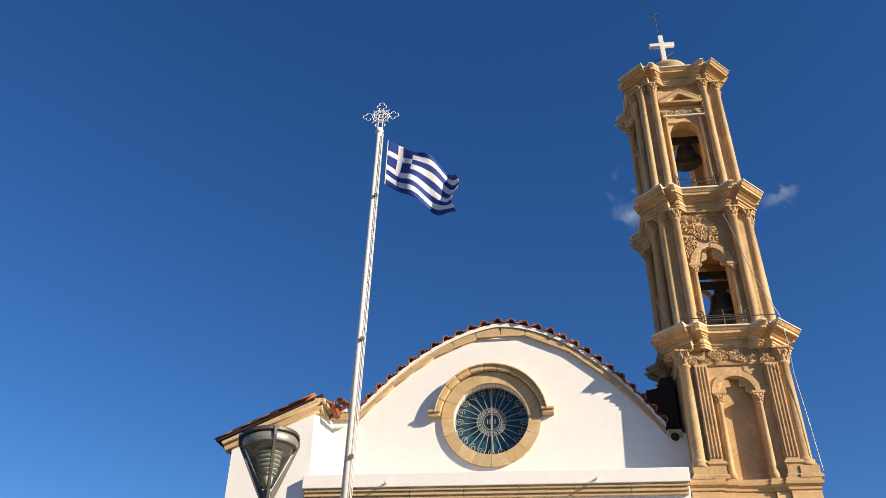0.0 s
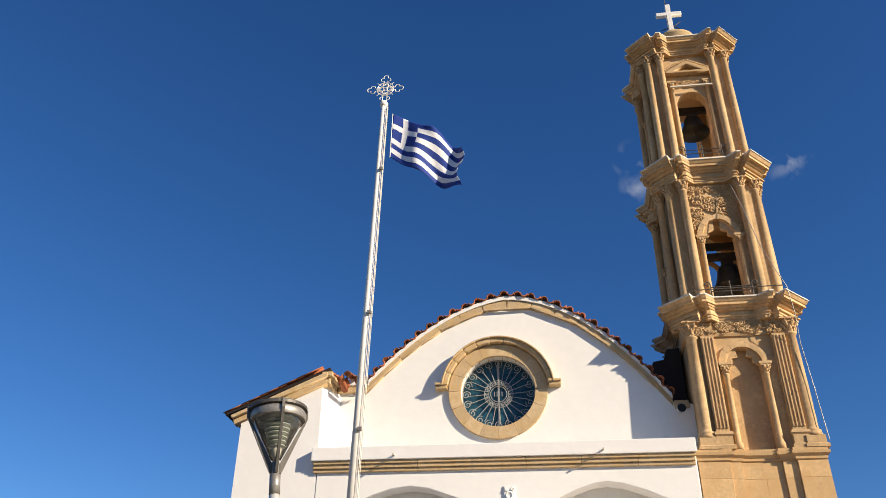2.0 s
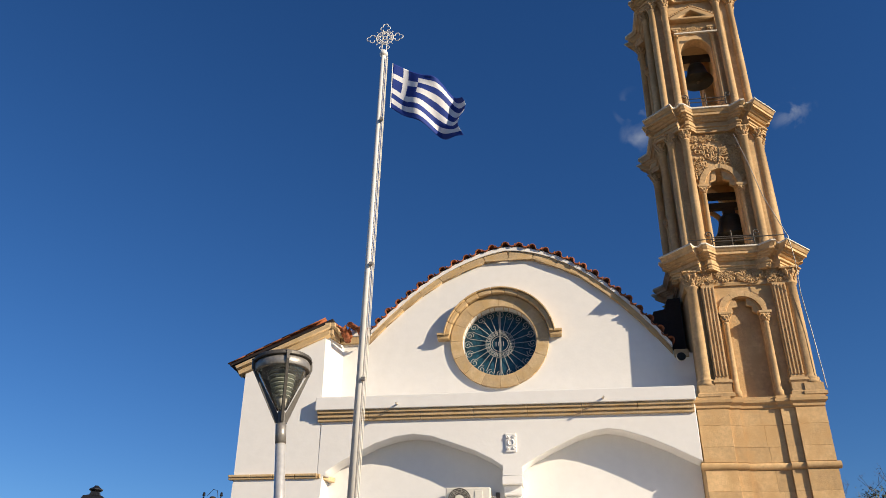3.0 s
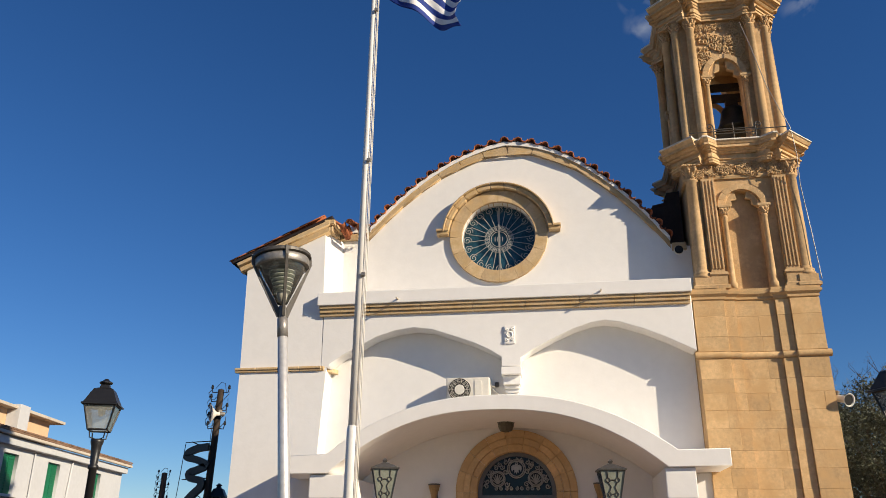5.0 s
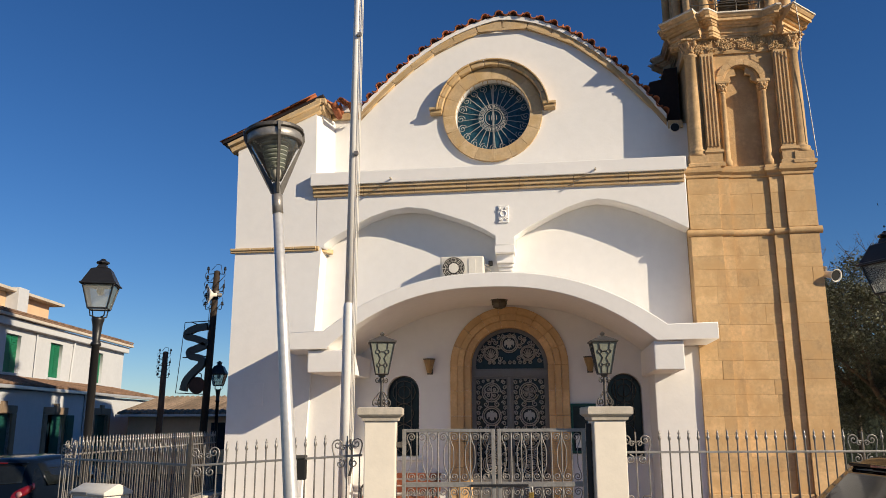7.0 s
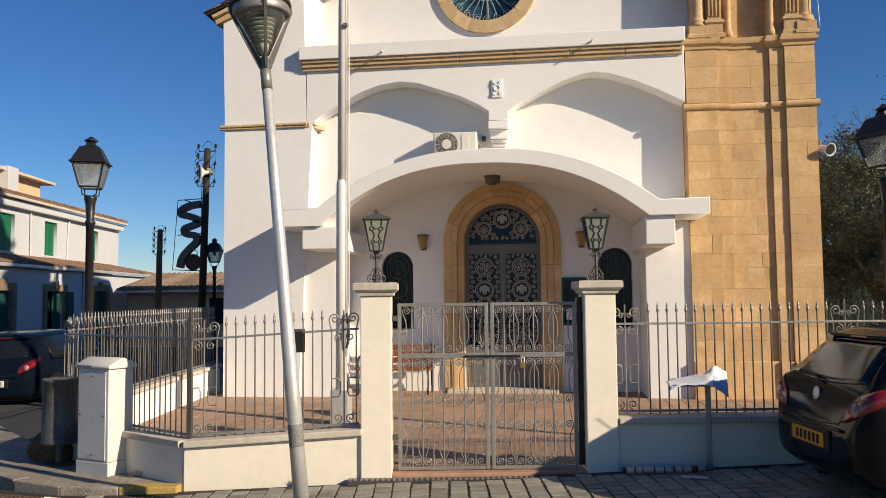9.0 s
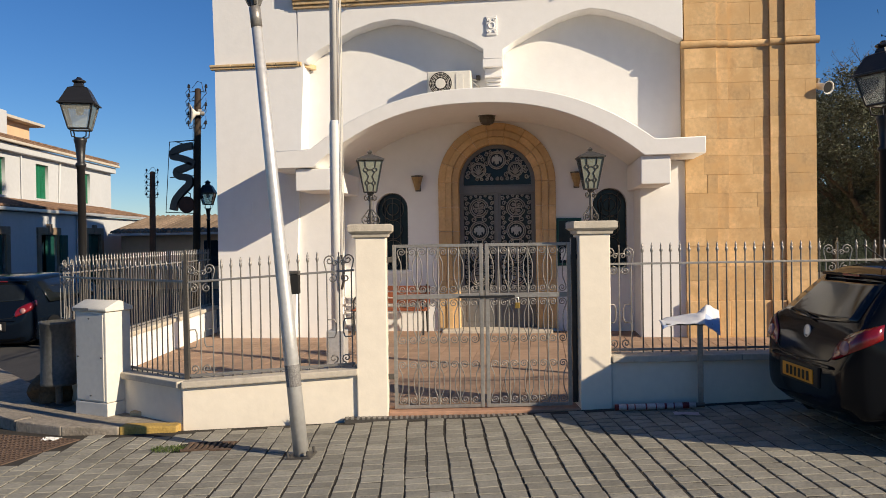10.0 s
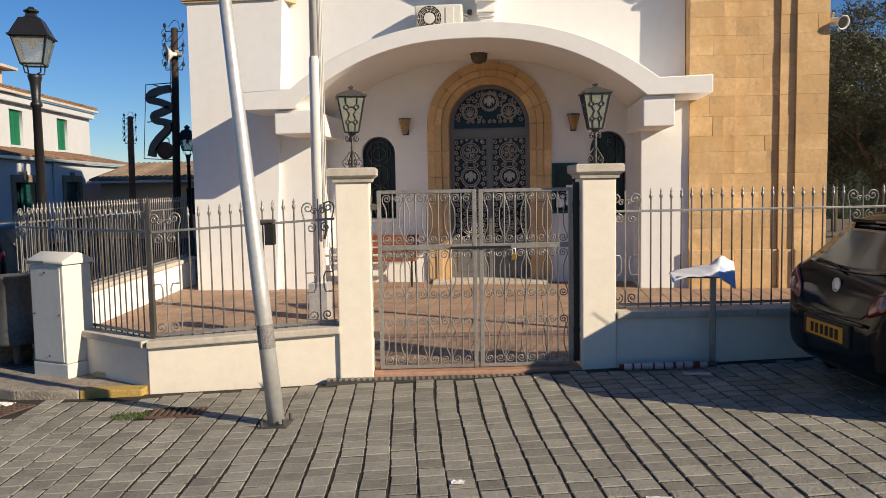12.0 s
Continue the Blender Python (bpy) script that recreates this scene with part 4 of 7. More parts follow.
open_tier(8.55, 11.22, 0.84, 0.29, 9.95, 10.36, 0.083, (11.20, 11.68), 1.27, 9.95, True)
open_tier(11.80, 14.78, 0.80, 0.31, 13.38, 13.72, 0.076, (14.76, 15.18), 1.22, 13.96, False)
for s in (-1, 1):
    cusp = [(TX + s * 0.31, 9.96), (TX + s * 0.17, 10.03), (TX + s * 0.18, 10.12), (TX + s * 0.07, 10.15), (TX + s * 0.05, 10.36), (TX + s * 0.24, 10.30)]
    part("cusp", plate("cusp", cusp[::s], [], TY - 0.82, TY - 0.74, 0.008), STONE_UP, tower)
part("tier_floor", boxed(TX - 0.84, TX + 0.84, TY - 0.84, TY + 0.84, 8.5, 8.56), STONE_UP, tower)
part("tier_floor", boxed(TX - 0.95, TX + 0.95, TY - 0.95, TY + 0.95, 11.66, 11.82, 0.02), STONE_UP, tower)
part("tier_ceiling", boxed(TX - 0.78, TX + 0.78, TY - 0.78, TY + 0.78, 10.9, 11.0), STONE_UP, tower)
part("tier_ceiling", boxed(TX - 0.74, TX + 0.74, TY - 0.74, TY + 0.74, 14.3, 14.4), STONE_UP, tower)
foliage("carved_spandrel", TX - 0.46, TX + 0.46, 10.05, 10.95, TY - 0.85, 95, 8, tower, 0.085, lambda x, z: (x - TX) ** 2 / 0.15 + (z - 9.95) ** 2 / 0.28 > 1.0)
foliage("carved_frieze", TX - 0.46, TX + 0.46, 11.0, 11.2, TY - 0.86, 50, 9, tower, 0.05)
foliage("carved_frieze", TX - 0.36, TX + 0.30, 13.84, 14.08, TY - 0.81, 46, 10, tower, 0.055)
# pediment of the top tier
part("pediment", plate("pediment", [(TX - 0.46, 14.18), (TX + 0.46, 14.18), (TX + 0.46, 14.24), (TX, 14.52), (TX - 0.46, 14.24)], [[(TX - 0.30, 14.23), (TX + 0.30, 14.23), (TX, 14.42)]], TY - 0.95, TY - 0.80, 0.01), STONE_UP, tower)
for s in (-1, 1):
    pts = [(TX + s * (0.46 - 0.046 * k), 14.28 + 0.028 * k) for k in range(11)]
    bm = bmesh.new()
    for x, z in pts:
        bmesh.ops.create_icosphere(bm, subdivisions=1, radius=0.042, matrix=Matrix.Translation((x, TY - 0.90, z + 0.02)))
    part("crocket_row", bm, CARVED, tower)
part("lintel_bar", boxed(TX - 0.42, TX + 0.46, TY - 0.94, TY - 0.90, 13.78, 13.81, 0.005), PALE_CAP, tower)
# dome and cross
part("dome", turned([(0.46, 15.16), (0.46, 15.90), (0.49, 15.93), (0.49, 15.99), (0.36, 16.01), (0.34, 16.12), (0.28, 16.22), (0.19, 16.30), (0.09, 16.34), (0.05, 16.35)], 28, (TX + 0.05, TY, 0)), STONE_PALE, tower, "small weathered stone dome", smooth=True)
crs = part("cross", plate("cross", [(-0.055, 0), (0.055, 0), (0.055, 0.60), (0.28, 0.60), (0.28, 0.71), (0.055, 0.71), (0.055, 0.97), (-0.055, 0.97), (-0.055, 0.71), (-0.28, 0.71), (-0.28, 0.60), (-0.055, 0.60)],
                             [], -0.05, 0.05, 0.01, Matrix.Translation((TX + 0.05, TY, 16.32)) @ Matrix.Diagonal((1.08, 1, 1.05, 1))), WHITE_PAINT, tower, "white cross on the dome")
part("lightning_rod", wires("lightning_rod", [[(TX + 0.02, TY + 0.07, 16.4), (TX + 0.04, TY + 0.07, 18.3)], [(TX - 0.06, TY + 0.07, 18.22), (TX + 0.13, TY + 0.07, 18.22)],
     [(TX - 0.03, TY + 0.07, 18.14), (TX + 0.11, TY + 0.07, 18.30)], [(TX - 0.03, TY + 0.07, 18.30), (TX + 0.11, TY + 0.07, 18.14)]], 0.010, 0), IRON_D, tower)
part("floodlight_arm", wires("floodlight_arm", [[(TX + 0.08, TY + 0.08, 16.62), (TX + 0.32, TY + 0.1, 16.85)], [(TX + 0.02, TY + 0.1, 16.66), (TX - 0.15, TY + 0.1, 16.60)], [(TX + 0.08, TY + 0.08, 16.75), (TX + 0.28, TY + 0.08, 16.58)]], 0.014, 0), IRON_D, tower)
# balcony rails in the openings
for z, y in ((8.62, TY - 1.0), (11.84, TY - 0.94)):
    polys = [[(TX - 0.36, y, z + 0.09 * k), (TX + 0.36, y, z + 0.09 * k)] for k in (1, 2)]
    for s in (-1, 1):
        polys.append([(TX + s * 0.36, y, z), (TX + s * 0.36, y, z + 0.24)] + [(x, y, zz) for x, zz in spiral(TX + s * 0.42, z + 0.24, 0.06, math.pi if s > 0 else 0, 1.0, 9, 0.3, -s)])
    polys.append([(TX - 0.02, y, z - 0.02), (TX - 0.02, y, z + 0.3)])
    part("rail", wires("rail", polys, 0.012, 0), IRON_D, tower, "thin dark iron rail")
part("rail", wires("rail", [[(TX - 0.82, TY - 1.14, 8.68), (TX + 0.85, TY - 1.14, 8.70)]], 0.011, 0), IRON_D, tower)

# lightning cable down the tower
cable = tagged(part("cable", wires("cable", [[(TX + 0.36, TY - 1.0, 11.05), (TX + 0.46, TY - 1.12, 10.4), (TX + 0.62, TY - 1.16, 9.5), (TX + 0.86, TY - 1.27, 8.6), (TX + 0.90, TY - 1.24, 8.1),
                (TX + 0.93, TY - 1.06, 7.6), (TX + 0.98, TY - 1.05, 6.8), (TX + 1.02, TY - 1.05, 5.9)]], 0.008, 0), IRON_G), "thin grey cable hanging down the bell tower", "cable")


def bell(x, y, z, s, label):
    b = thing("bell", (x, y, z), label, "bell", "tower bells")
    prof = [(0.40, 0.0), (0.385, 0.05), (0.31, 0.16), (0.26, 0.32), (0.235, 0.46), (0.20, 0.54), (0.10, 0.58), (0.05, 0.60)]
    part("bell_body", turned([(r * s, z + q * s) for r, q in prof], 22, (x, y, 0)), BRONZE, b, smooth=True)
    part("clapper", turned([(0.02 * s, z - 0.06 * s), (0.05 * s, z - 0.02 * s), (0.02 * s, z + 0.1 * s)], 10, (x, y, 0)), IRON_D, b)
    part("hanger", boxed(x - 0.12 * s, x + 0.12 * s, y - 0.05, y + 0.05, z + 0.58 * s, z + 0.76 * s, 0.015), WOOD_D, b)
    part("headstock", boxed(x - 0.72, x + 0.72, y - 0.06, y + 0.06, z + 0.74 * s, z + 0.74 * s + 0.13, 0.01), WOOD_D, b)


bell(TX + 0.06, TY - 0.28, 12.98, 0.78, "dark bronze church bell hanging in the top tier")
bell(TX + 0.20, TY - 0.25, 9.12, 0.92, "dark bronze church bell hanging in the middle tier")
part_beam = tagged(part("timber_beam", boxed(TX - 0.62, TX + 0.62, TY - 0.35, TY - 0.23, 10.02, 10.14, 0.01), WOOD_D), "dark timber beam across the belfry opening", "beam")

# ---- porch fittings ----
for x, z, y in ((-2.10, 2.62, BACK), (0.685, 2.62, BACK)):
    sc = thing("wall_lamp", (x, y, z), "small brown cup-shaped lamp on the porch wall", "wall lamp", "porch wall lamps")
    part("back_plate", boxed(x - 0.05, x + 0.05, y - 0.03, y, z - 0.12, z + 0.06, 0.008), IRON_D, sc)
    part("cup", turned([(0.04, z - 0.10), (0.06, z - 0.02), (0.095, z + 0.10), (0.10, z + 0.13)], 10, (x, y - 0.11, 0)), mat("amber_glass", (0.30, 0.19, 0.08), 0.4, var=0.2), sc)
    part("rim", turned([(0.105, z + 0.128), (0.108, z + 0.15), (0.07, z + 0.155)], 10, (x, y - 0.11, 0)), IRON_D, sc)
pl = thing("porch_lamp", (-0.81, 12.75, 3.72), "dark iron ceiling lamp under the porch vault", "ceiling lamp")
part("canopy_rose", turned([(0.15, 3.70), (0.16, 3.72), (0.16, 3.75)], 14, (-0.81, 12.75, 0)), IRON_D, pl)
part("shade", turned([(0.05, 3.55), (0.10, 3.57), (0.13, 3.64), (0.13, 3.70)], 8, (-0.81, 12.75, 0)), mat("smoked_glass", (0.10, 0.085, 0.06), 0.25, var=0.2), pl)
nb = thing("notice_board", (0.53, BACK, 1.2), "dark green framed notice board with pale sheets", "notice board")
GREENB = mat("green_board", (0.006, 0.055, 0.045), 0.35, var=0.15)
part("board", boxed(0.33, 0.76, BACK - 0.05, BACK, 1.15, 1.98, 0.01), GREENB, nb)
part("pane", boxed(0.37, 0.72, BACK - 0.056, BACK - 0.052, 1.20, 1.93), GLASS_DARK, nb)
part("sheet", boxed(0.56, 0.70, BACK - 0.064, BACK - 0.060, 1.28, 1.62), WHITE_PAINT, nb)
part("sheet", boxed(0.40, 0.53, BACK - 0.064, BACK - 0.060, 1.25, 1.45), WHITE_PAINT, nb)

ac = thing("air_conditioner", (-1.40, 12.58, 3.86), "cream outdoor air conditioner standing on the porch roof", "air conditioner")
part("casing", boxed(-1.775, -1.04, 12.42, 12.72, 3.965, 4.415, 0.025), WHITE_PLASTIC, ac)
FAN = (-1.545, 4.21)
# casing is solid: a flat black disc paints the opening's shade
part("fan_recess", turned([(0.19, 0.0), (0.19, 0.012)], 32, m=pose(FAN[0], 12.417, FAN[1], 90, 0, 0)), BLACK, ac, "black disc for the shaded round fan opening")
polys = [[(x, 12.40, z) for x, z in arc(*FAN, r, 0, 360, 28)] for r in (0.19, 0.165, 0.14, 0.115)]
polys += [[(FAN[0] + 0.09 * math.cos(a), 12.40, FAN[1] + 0.09 * math.sin(a)), (FAN[0] + 0.19 * math.cos(a), 12.40, FAN[1] + 0.19 * math.sin(a))] for a in [k * math.pi / 7 for k in range(14)]]
part("fan_grille", wires("fan_grille", polys, 0.0026, 0), WHITE_PLASTIC, ac)
part("fan_hub", turned([(0.085, 0), (0.08, 0.012)], 20, m=pose(FAN[0], 12.402, FAN[1], 90, 0, 0)), WHITE_PLASTIC, ac)
part("panel", boxed(-1.295, -1.17, 12.41, 12.42, 4.05, 4.36, 0.004), WHITE_PLASTIC, ac)
for x in (-1.70, -1.12):
    part("foot", boxed(x - 0.04, x + 0.04, 12.44, 12.70, 3.84, 3.965, 0.008), IRON_D, ac)
jb = tagged(part("junction_box", boxed(-0.98, -0.91, 12.69, NICHE_Y - 0.002, 4.30, 4.38, 0.01), IRON_D), "small dark electrical box on the niche wall", "junction box")
hs = tagged(part("pipe", wires("pipe", [[(-1.05, 12.62, 4.27), (-0.97, 12.70, 4.23), (-0.90, 12.73, 4.13)], [(-1.05, 12.60, 4.31), (-0.97, 12.72, 4.29)]], 0.014, 1), WHITE_PLASTIC), "white insulated pipes behind the air conditioner", "pipe")


def horn(name, at, aim, label, r=0.15):
    """A horn loudspeaker at a place, opening along aim."""
    h = thing(name, at, label, "loudspeaker", "horn loudspeakers")
    m = Matrix.Translation(at) @ Vector(aim).to_track_quat("Z", "Y").to_matrix().to_4x4()
    part("horn", turned([(0.05, 0.0), (0.055, 0.10), (r * 0.55, 0.20), (r * 0.95, 0.27), (r, 0.275), (r * 0.88, 0.265), (r * 0.45, 0.19), (0.03, 0.12)], 20, m=m), WHITE_PLASTIC, h, smooth=True)
    part("driver", turned([(0.055, -0.12), (0.065, -0.10), (0.065, 0.0), (0.05, 0.01)], 14, m=m), IRON_G, h)
    # black plug paints the shade deep in the white horn
    part("throat", turned([(r * 0.80, 0.255), (r * 0.45, 0.20)], 14, m=m), BLACK, h)
    part("mount", boxed(-0.02, 0.02, -0.02, 0.12, -0.05, 0.05, 0.004, m), IRON_G, h)
    return h


horn("horn_speaker", (4.40, 12.62, 3.98), (0.42, -0.86, -0.28), "white horn loudspeaker fixed to the tower", 0.105)
sp = thing("floodlight", (2.28, 12.78, 6.62), "small dark floodlight at the gable foot beside the tower", "floodlight")
part("lens", turned([(0.07, 0), (0.075, 0.05), (0.06, 0.052)], 16, m=pose(2.28, 12.80, 6.64, 90, 0, 0)), BLACK, sp)
part("ring", turned([(0.078, 0.0), (0.082, 0.03), (0.078, 0.045)], 16, m=pose(2.28, 12.80, 6.64, 90, 0, 0)), WHITE_PLASTIC, sp)

# bench under the porch window
bench = thing("bench", (-2.5, 12.95, PATIO_Z), "slatted red-brown bench with black iron ends", "bench")
for k in range(4):
    part("seat_slat", boxed(-3.20, -1.88, 12.68 + 0.105 * k, 12.77 + 0.105 * k, 0.435, 0.465, 0.006), WOOD_R, bench)
for k in range(3):
    part("back_slat", boxed(-3.20, -1.88, 13.11 + 0.025 * k, 13.14 + 0.025 * k, 0.53 + 0.11 * k, 0.615 + 0.11 * k, 0.006), WOOD_R, bench)
for x in (-3.14, -1.94):
    part("end_iron", wires("end_iron", [[(x, 12.68, 0.02), (x, 12.70, 0.25), (x, 12.68, 0.43), (x, 13.09, 0.43), (x, 13.14, 0.55), (x, 13.19, 0.86)], [(x, 13.12, 0.43), (x, 13.16, 0.2), (x, 13.20, 0.02)],
         [(x, 12.70, 0.43), (x, 12.68, 0.62), (x, 12.85, 0.66), (x, 13.13, 0.64)]], 0.018, 1), IRON_B, bench)

# ---- boundary wall, gate and railings ----
P0 = Vector((-1.36, wall_y(-1.36), 0))
WM = Matrix.Translation(P0) @ Matrix.Rotation(WALL_ANGLE, 4, "Z")
UX = math.cos(WALL_ANGLE)


def seg_matrix(a, b):
    a, b = Vector((*a, 0)), Vector((*b, 0))
    return Matrix.Translation(a) @ Matrix.Rotation(math.atan2(b.y - a.y, b.x - a.x), 4, "Z"), (b - a).length


C_A, C_B, C_C = (-5.35, 7.62), (-3.24, wall_y(-3.24)), (-6.05, 13.2)
def boundary(name, label, m, u0, u1, z0, top, front=0.0, thick=0.22, mark=None):
    w = thing(name, m @ Vector(((u0 + u1) / 2, 0.1, z0)), label, "wall", "courtyard walls")
    part("wall_body", boxed(u0, u1, front, front + thick, z0 - 0.15, top - 0.065, 0.008, m), mark or CREAM, w)
    n = max(1, round((u1 - u0) / 1.15))
    for k in range(n):
        a, b = u0 + (u1 - u0) * k / n, u0 + (u1 - u0) * (k + 1) / n
        part("coping", boxed(a + 0.002, b - 0.002, front - 0.045, front + thick + 0.04, top - 0.062, top, 0.012, m), CONCRETE, w)
    return w


FALL = WM @ Matrix(((1, 0, 0, 0), (0, 1, 0, 0), (0.056, 0, 1, 0.036), (0, 0, 0, 1)))
boundary("low_wall", "low cream rendered wall with worn concrete coping", FALL, (-3.24 + 1.36) / UX + 0.0, -0.275, -0.06, 0.455)
boundary("low_wall", "low rendered wall in shade under the railings", WM, 2.09, 8.2, 0.05, 0.545)
mA, lA = seg_matrix(C_A, C_B)
boundary("low_wall", "short low rendered wall turning the corner", mA, 0, lA - 0.02, -0.12, 0.385)
mS, lS = seg_matrix(C_C, C_A)
boundary("low_wall", "low whitewashed wall along the side street", mS, 0, lS, -0.2, 0.50, mark=PLASTER)


def gate_post(u0, u1, label):
    g = thing("gate_post", WM @ Vector(((u0 + u1) / 2, 0.12, 0)), label, "gate post", "gate posts")
    c = (u0 + u1) / 2
    part("shaft", boxed(u0, u1, -0.03, 0.27, -0.05, 1.685, 0.010, WM), CREAM, g)
    bm = stacked(rect(u0, u1, -0.03, 0.27), [(0.0, 1.685), (0.02, 1.69), (0.025, 1.715), (0.045, 1.73), (0.06, 1.745), (0.06, 1.80), (0.045, 1.81)])
    bm.transform(WM)
    part("cap", bm, CONCRETE, g)
    return c


uc_l = gate_post(-0.285, 0.0, "square cream gate post with moulded concrete cap")
uc_r = gate_post(1.795, 2.085, "square cream gate post half in shade")
sill = tagged(part("gate_sill", boxed(0.0, 1.795, -0.02, 0.25, -0.05, 0.062, 0.01, WM), mat("terracotta_sill", (0.36, 0.21, 0.14), 0.85, var=0.2, stain=0.4)), "worn terracotta sill under the gate", "sill")
sill["kind"] = "structure"
gut = thing("drain_channel", WM @ Vector((0.9, -0.08, 0)), "narrow slotted drain along the gate sill", "drain")
part("channel", boxed(-0.4, 1.9, -0.10, -0.03, -0.04, 0.03, 0, WM), IRON_D, gut)
for k in range(46):
    part("slat", boxed(-0.39 + 0.05 * k, -0.365 + 0.05 * k, -0.105, -0.028, 0.02, 0.034, 0, WM), IRON_G, gut)


def gate_leaf(u0, u1, label, hinge_left):
    lf = thing("gate", WM @ Vector((u0 if hinge_left else u1, 0.10, 0.07)), label, "gate", "gate leaves")
    y = 0.10
    fr = bmesh.new()
    for a, b, c, d in ((u0, u0 + 0.035, 0.07, 1.615), (u1 - 0.035, u1, 0.07, 1.615)):
        box(fr, a, b, y - 0.018, y + 0.018, c, d, 0.004, WM)
    for z0, z1 in ((0.07, 0.10), (1.10, 1.145), (1.585, 1.615)):
        box(fr, u0 + 0.036, u1 - 0.036, y - 0.014, y + 0.014, z0, z1, 0.003, WM)
    part("gate_frame", fr, IRON_G, lf)
    gaps = 8
    st = (u1 - u0 - 0.07) / gaps
    for k in range(1, gaps):
        u = u0 + 0.035 + st * k
        part("bar", wires("bar", [[(u, y, 0.10), (u, y, 1.10)], [(u, y, 1.145), (u, y, 1.585)]], 0.0068, 0, m=WM), IRON_G, lf)
        for z in (1.545, 1.19, 1.06, 0.715, 0.475, 0.15):
            part("collar", turned([(0.0105, z - 0.010), (0.0105, z + 0.010)], 8, m=WM @ Matrix.Translation((u, y, 0))), IRON_G, lf)
    polys = []
    r = min(0.040, st * 0.40)
    for k in range(gaps):
        u = u0 + 0.035 + st * (k + 0.5)
        s = 1 if k % 2 else -1
        a0 = 0 if s > 0 else math.pi
        for za, zb in ((1.540, 1.190), (1.055, 0.715), (0.475, 0.145)):
            top = spiral(u, za, r, a0, 1.6, 20, 0.14, s)
            bot = spiral(u, zb, r, a0, 1.6, 20, 0.14, -s)
            polys.append(xz(top[::-1] + [(u + s * r * 0.93, za - 0.022), (u + s * r * 0.70, za - 0.045), (u + s * r * 0.28, za - 0.085), (u + s * r * 0.12, za - 0.12),
                                         (u + s * r * 0.12, zb + 0.12), (u + s * r * 0.28, zb + 0.085), (u + s * r * 0.70, zb + 0.045), (u + s * r * 0.93, zb + 0.022)] + bot, y))
    part("scrollwork", wires("scrollwork", polys, 0.0050, 0, m=WM), IRON_G, lf, "wrought iron scrolls between the bars")
    return lf


g1 = gate_leaf(0.055, 0.905, "closed grey wrought iron gate leaf with scrolls", True)
g2 = gate_leaf(0.925, 1.735, "closed wrought iron gate leaf with a padlock", False)
part("bolt", boxed(0.68, 1.2, 0.06, 0.085, 1.105, 1.125, 0.003, WM), IRON_B, g2)
pk = part("padlock", boxed(1.20, 1.245, 0.055, 0.085, 1.00, 1.055, 0.006, WM), mat("brass", (0.42, 0.27, 0.07), 0.35, 0.8), g2, "brass padlock")
part("shackle", wires("shackle", [[(1.21, 0.07, 1.05), (1.21, 0.07, 1.10), (1.235, 0.07, 1.10), (1.235, 0.07, 1.05)]], 0.005, 1, m=WM), STEEL, pk)
for u, s in ((0.03, g1), (1.765, g2)):
    for z in (0.35, 1.45):
        part("hinge", boxed(u - 0.035, u + 0.035, 0.085, 0.115, z, z + 0.05, 0.004, WM), IRON_D, s)
part("latch_plate", boxed(1.742, 1.79, 0.08, 0.12, 0.10, 1.66, 0.004, WM), IRON_B, g2)


def spear_mesh(name, z0, z1, material, r=0.0075):
    bm = lathe(bmesh.new(), [(r, z0), (r, z1 - 0.10), (r * 1.2, z1 - 0.095), (r * 2.0, z1 - 0.08), (r * 2.0, z1 - 0.065), (r * 1.0, z1 - 0.05), (r * 1.5, z1 - 0.035), (r * 0.2, z1)], 6)
    me = mesh_of(bm, name, True)
    me.materials.append(material)
    return me


def railing(m, u0, u1, zb, zt, y, label, step=0.0895, material=None, scrolls=(), rails=None):
    material = material or IRON_G
    f = thing("railing", m @ Vector(((u0 + u1) / 2, y, zb)), label, "railing", "courtyard railings")
    for z, h in ((zb + 0.03, 0.012), (zt - 0.20, 0.010)):
        part("rail", boxed(u0, u1, y - 0.012, y + 0.012, z - h, z + h, 0.003, m), material, f)
    me = spear_mesh("bar", zb, zt, material)
    n = int((u1 - u0) / step)
    skip = 0.14
    for k in range(n + 1):
        u = u0 + step * (k + 0.5)
        if u > u1 or any(abs(u - s) < skip for s in scrolls):
            continue
        part("bar", me, None, f, at=Matrix.Translation(m @ Vector((u, y, 0))))
    for s in scrolls:
        polys = [[(s, y, zb), (s, y, zt - 0.02)], [(s - 0.115, y, zb), (s - 0.115, y, zt - 0.2)], [(s + 0.115, y, zb), (s + 0.115, y, zt - 0.2)]]
        for v in (-1, 1):
            polys.append(xz([(s + v * 0.115, zt - 0.2), (s + v * 0.135, zt - 0.12)] + spiral(s + v * 0.085, zt - 0.095, 0.052, 0 if v > 0 else math.pi, 1.5, 14, 0.15, v), y))
            polys.append(xz([(s + v * 0.005, zt - 0.12)] + spiral(s + v * 0.035, zt - 0.125, 0.03, math.pi if v > 0 else 0, 1.3, 10, 0.2, -v), y))
            polys.append(xz(spiral(s + v * 0.06, zt - 0.265, 0.045, math.pi / 2, 1.4, 12, 0.15, v), y))
            polys.append(xz(spiral(s + v * 0.06, zb + 0.09, 0.045, -math.pi / 2, 1.4, 12, 0.15, -v), y))
            polys.append(xz([(s + v * 0.115, zb + 0.46), (s + v * 0.05, zb + 0.46), (s + v * 0.035, zb + 0.42), (s + v * 0.035, zb + 0.33), (s + v * 0.05, zb + 0.29), (s + v * 0.115, zb + 0.29)], y))
        part("scroll_panel", wires("scroll_panel", polys, 0.0065, 0, m=m), material, f)
    return f


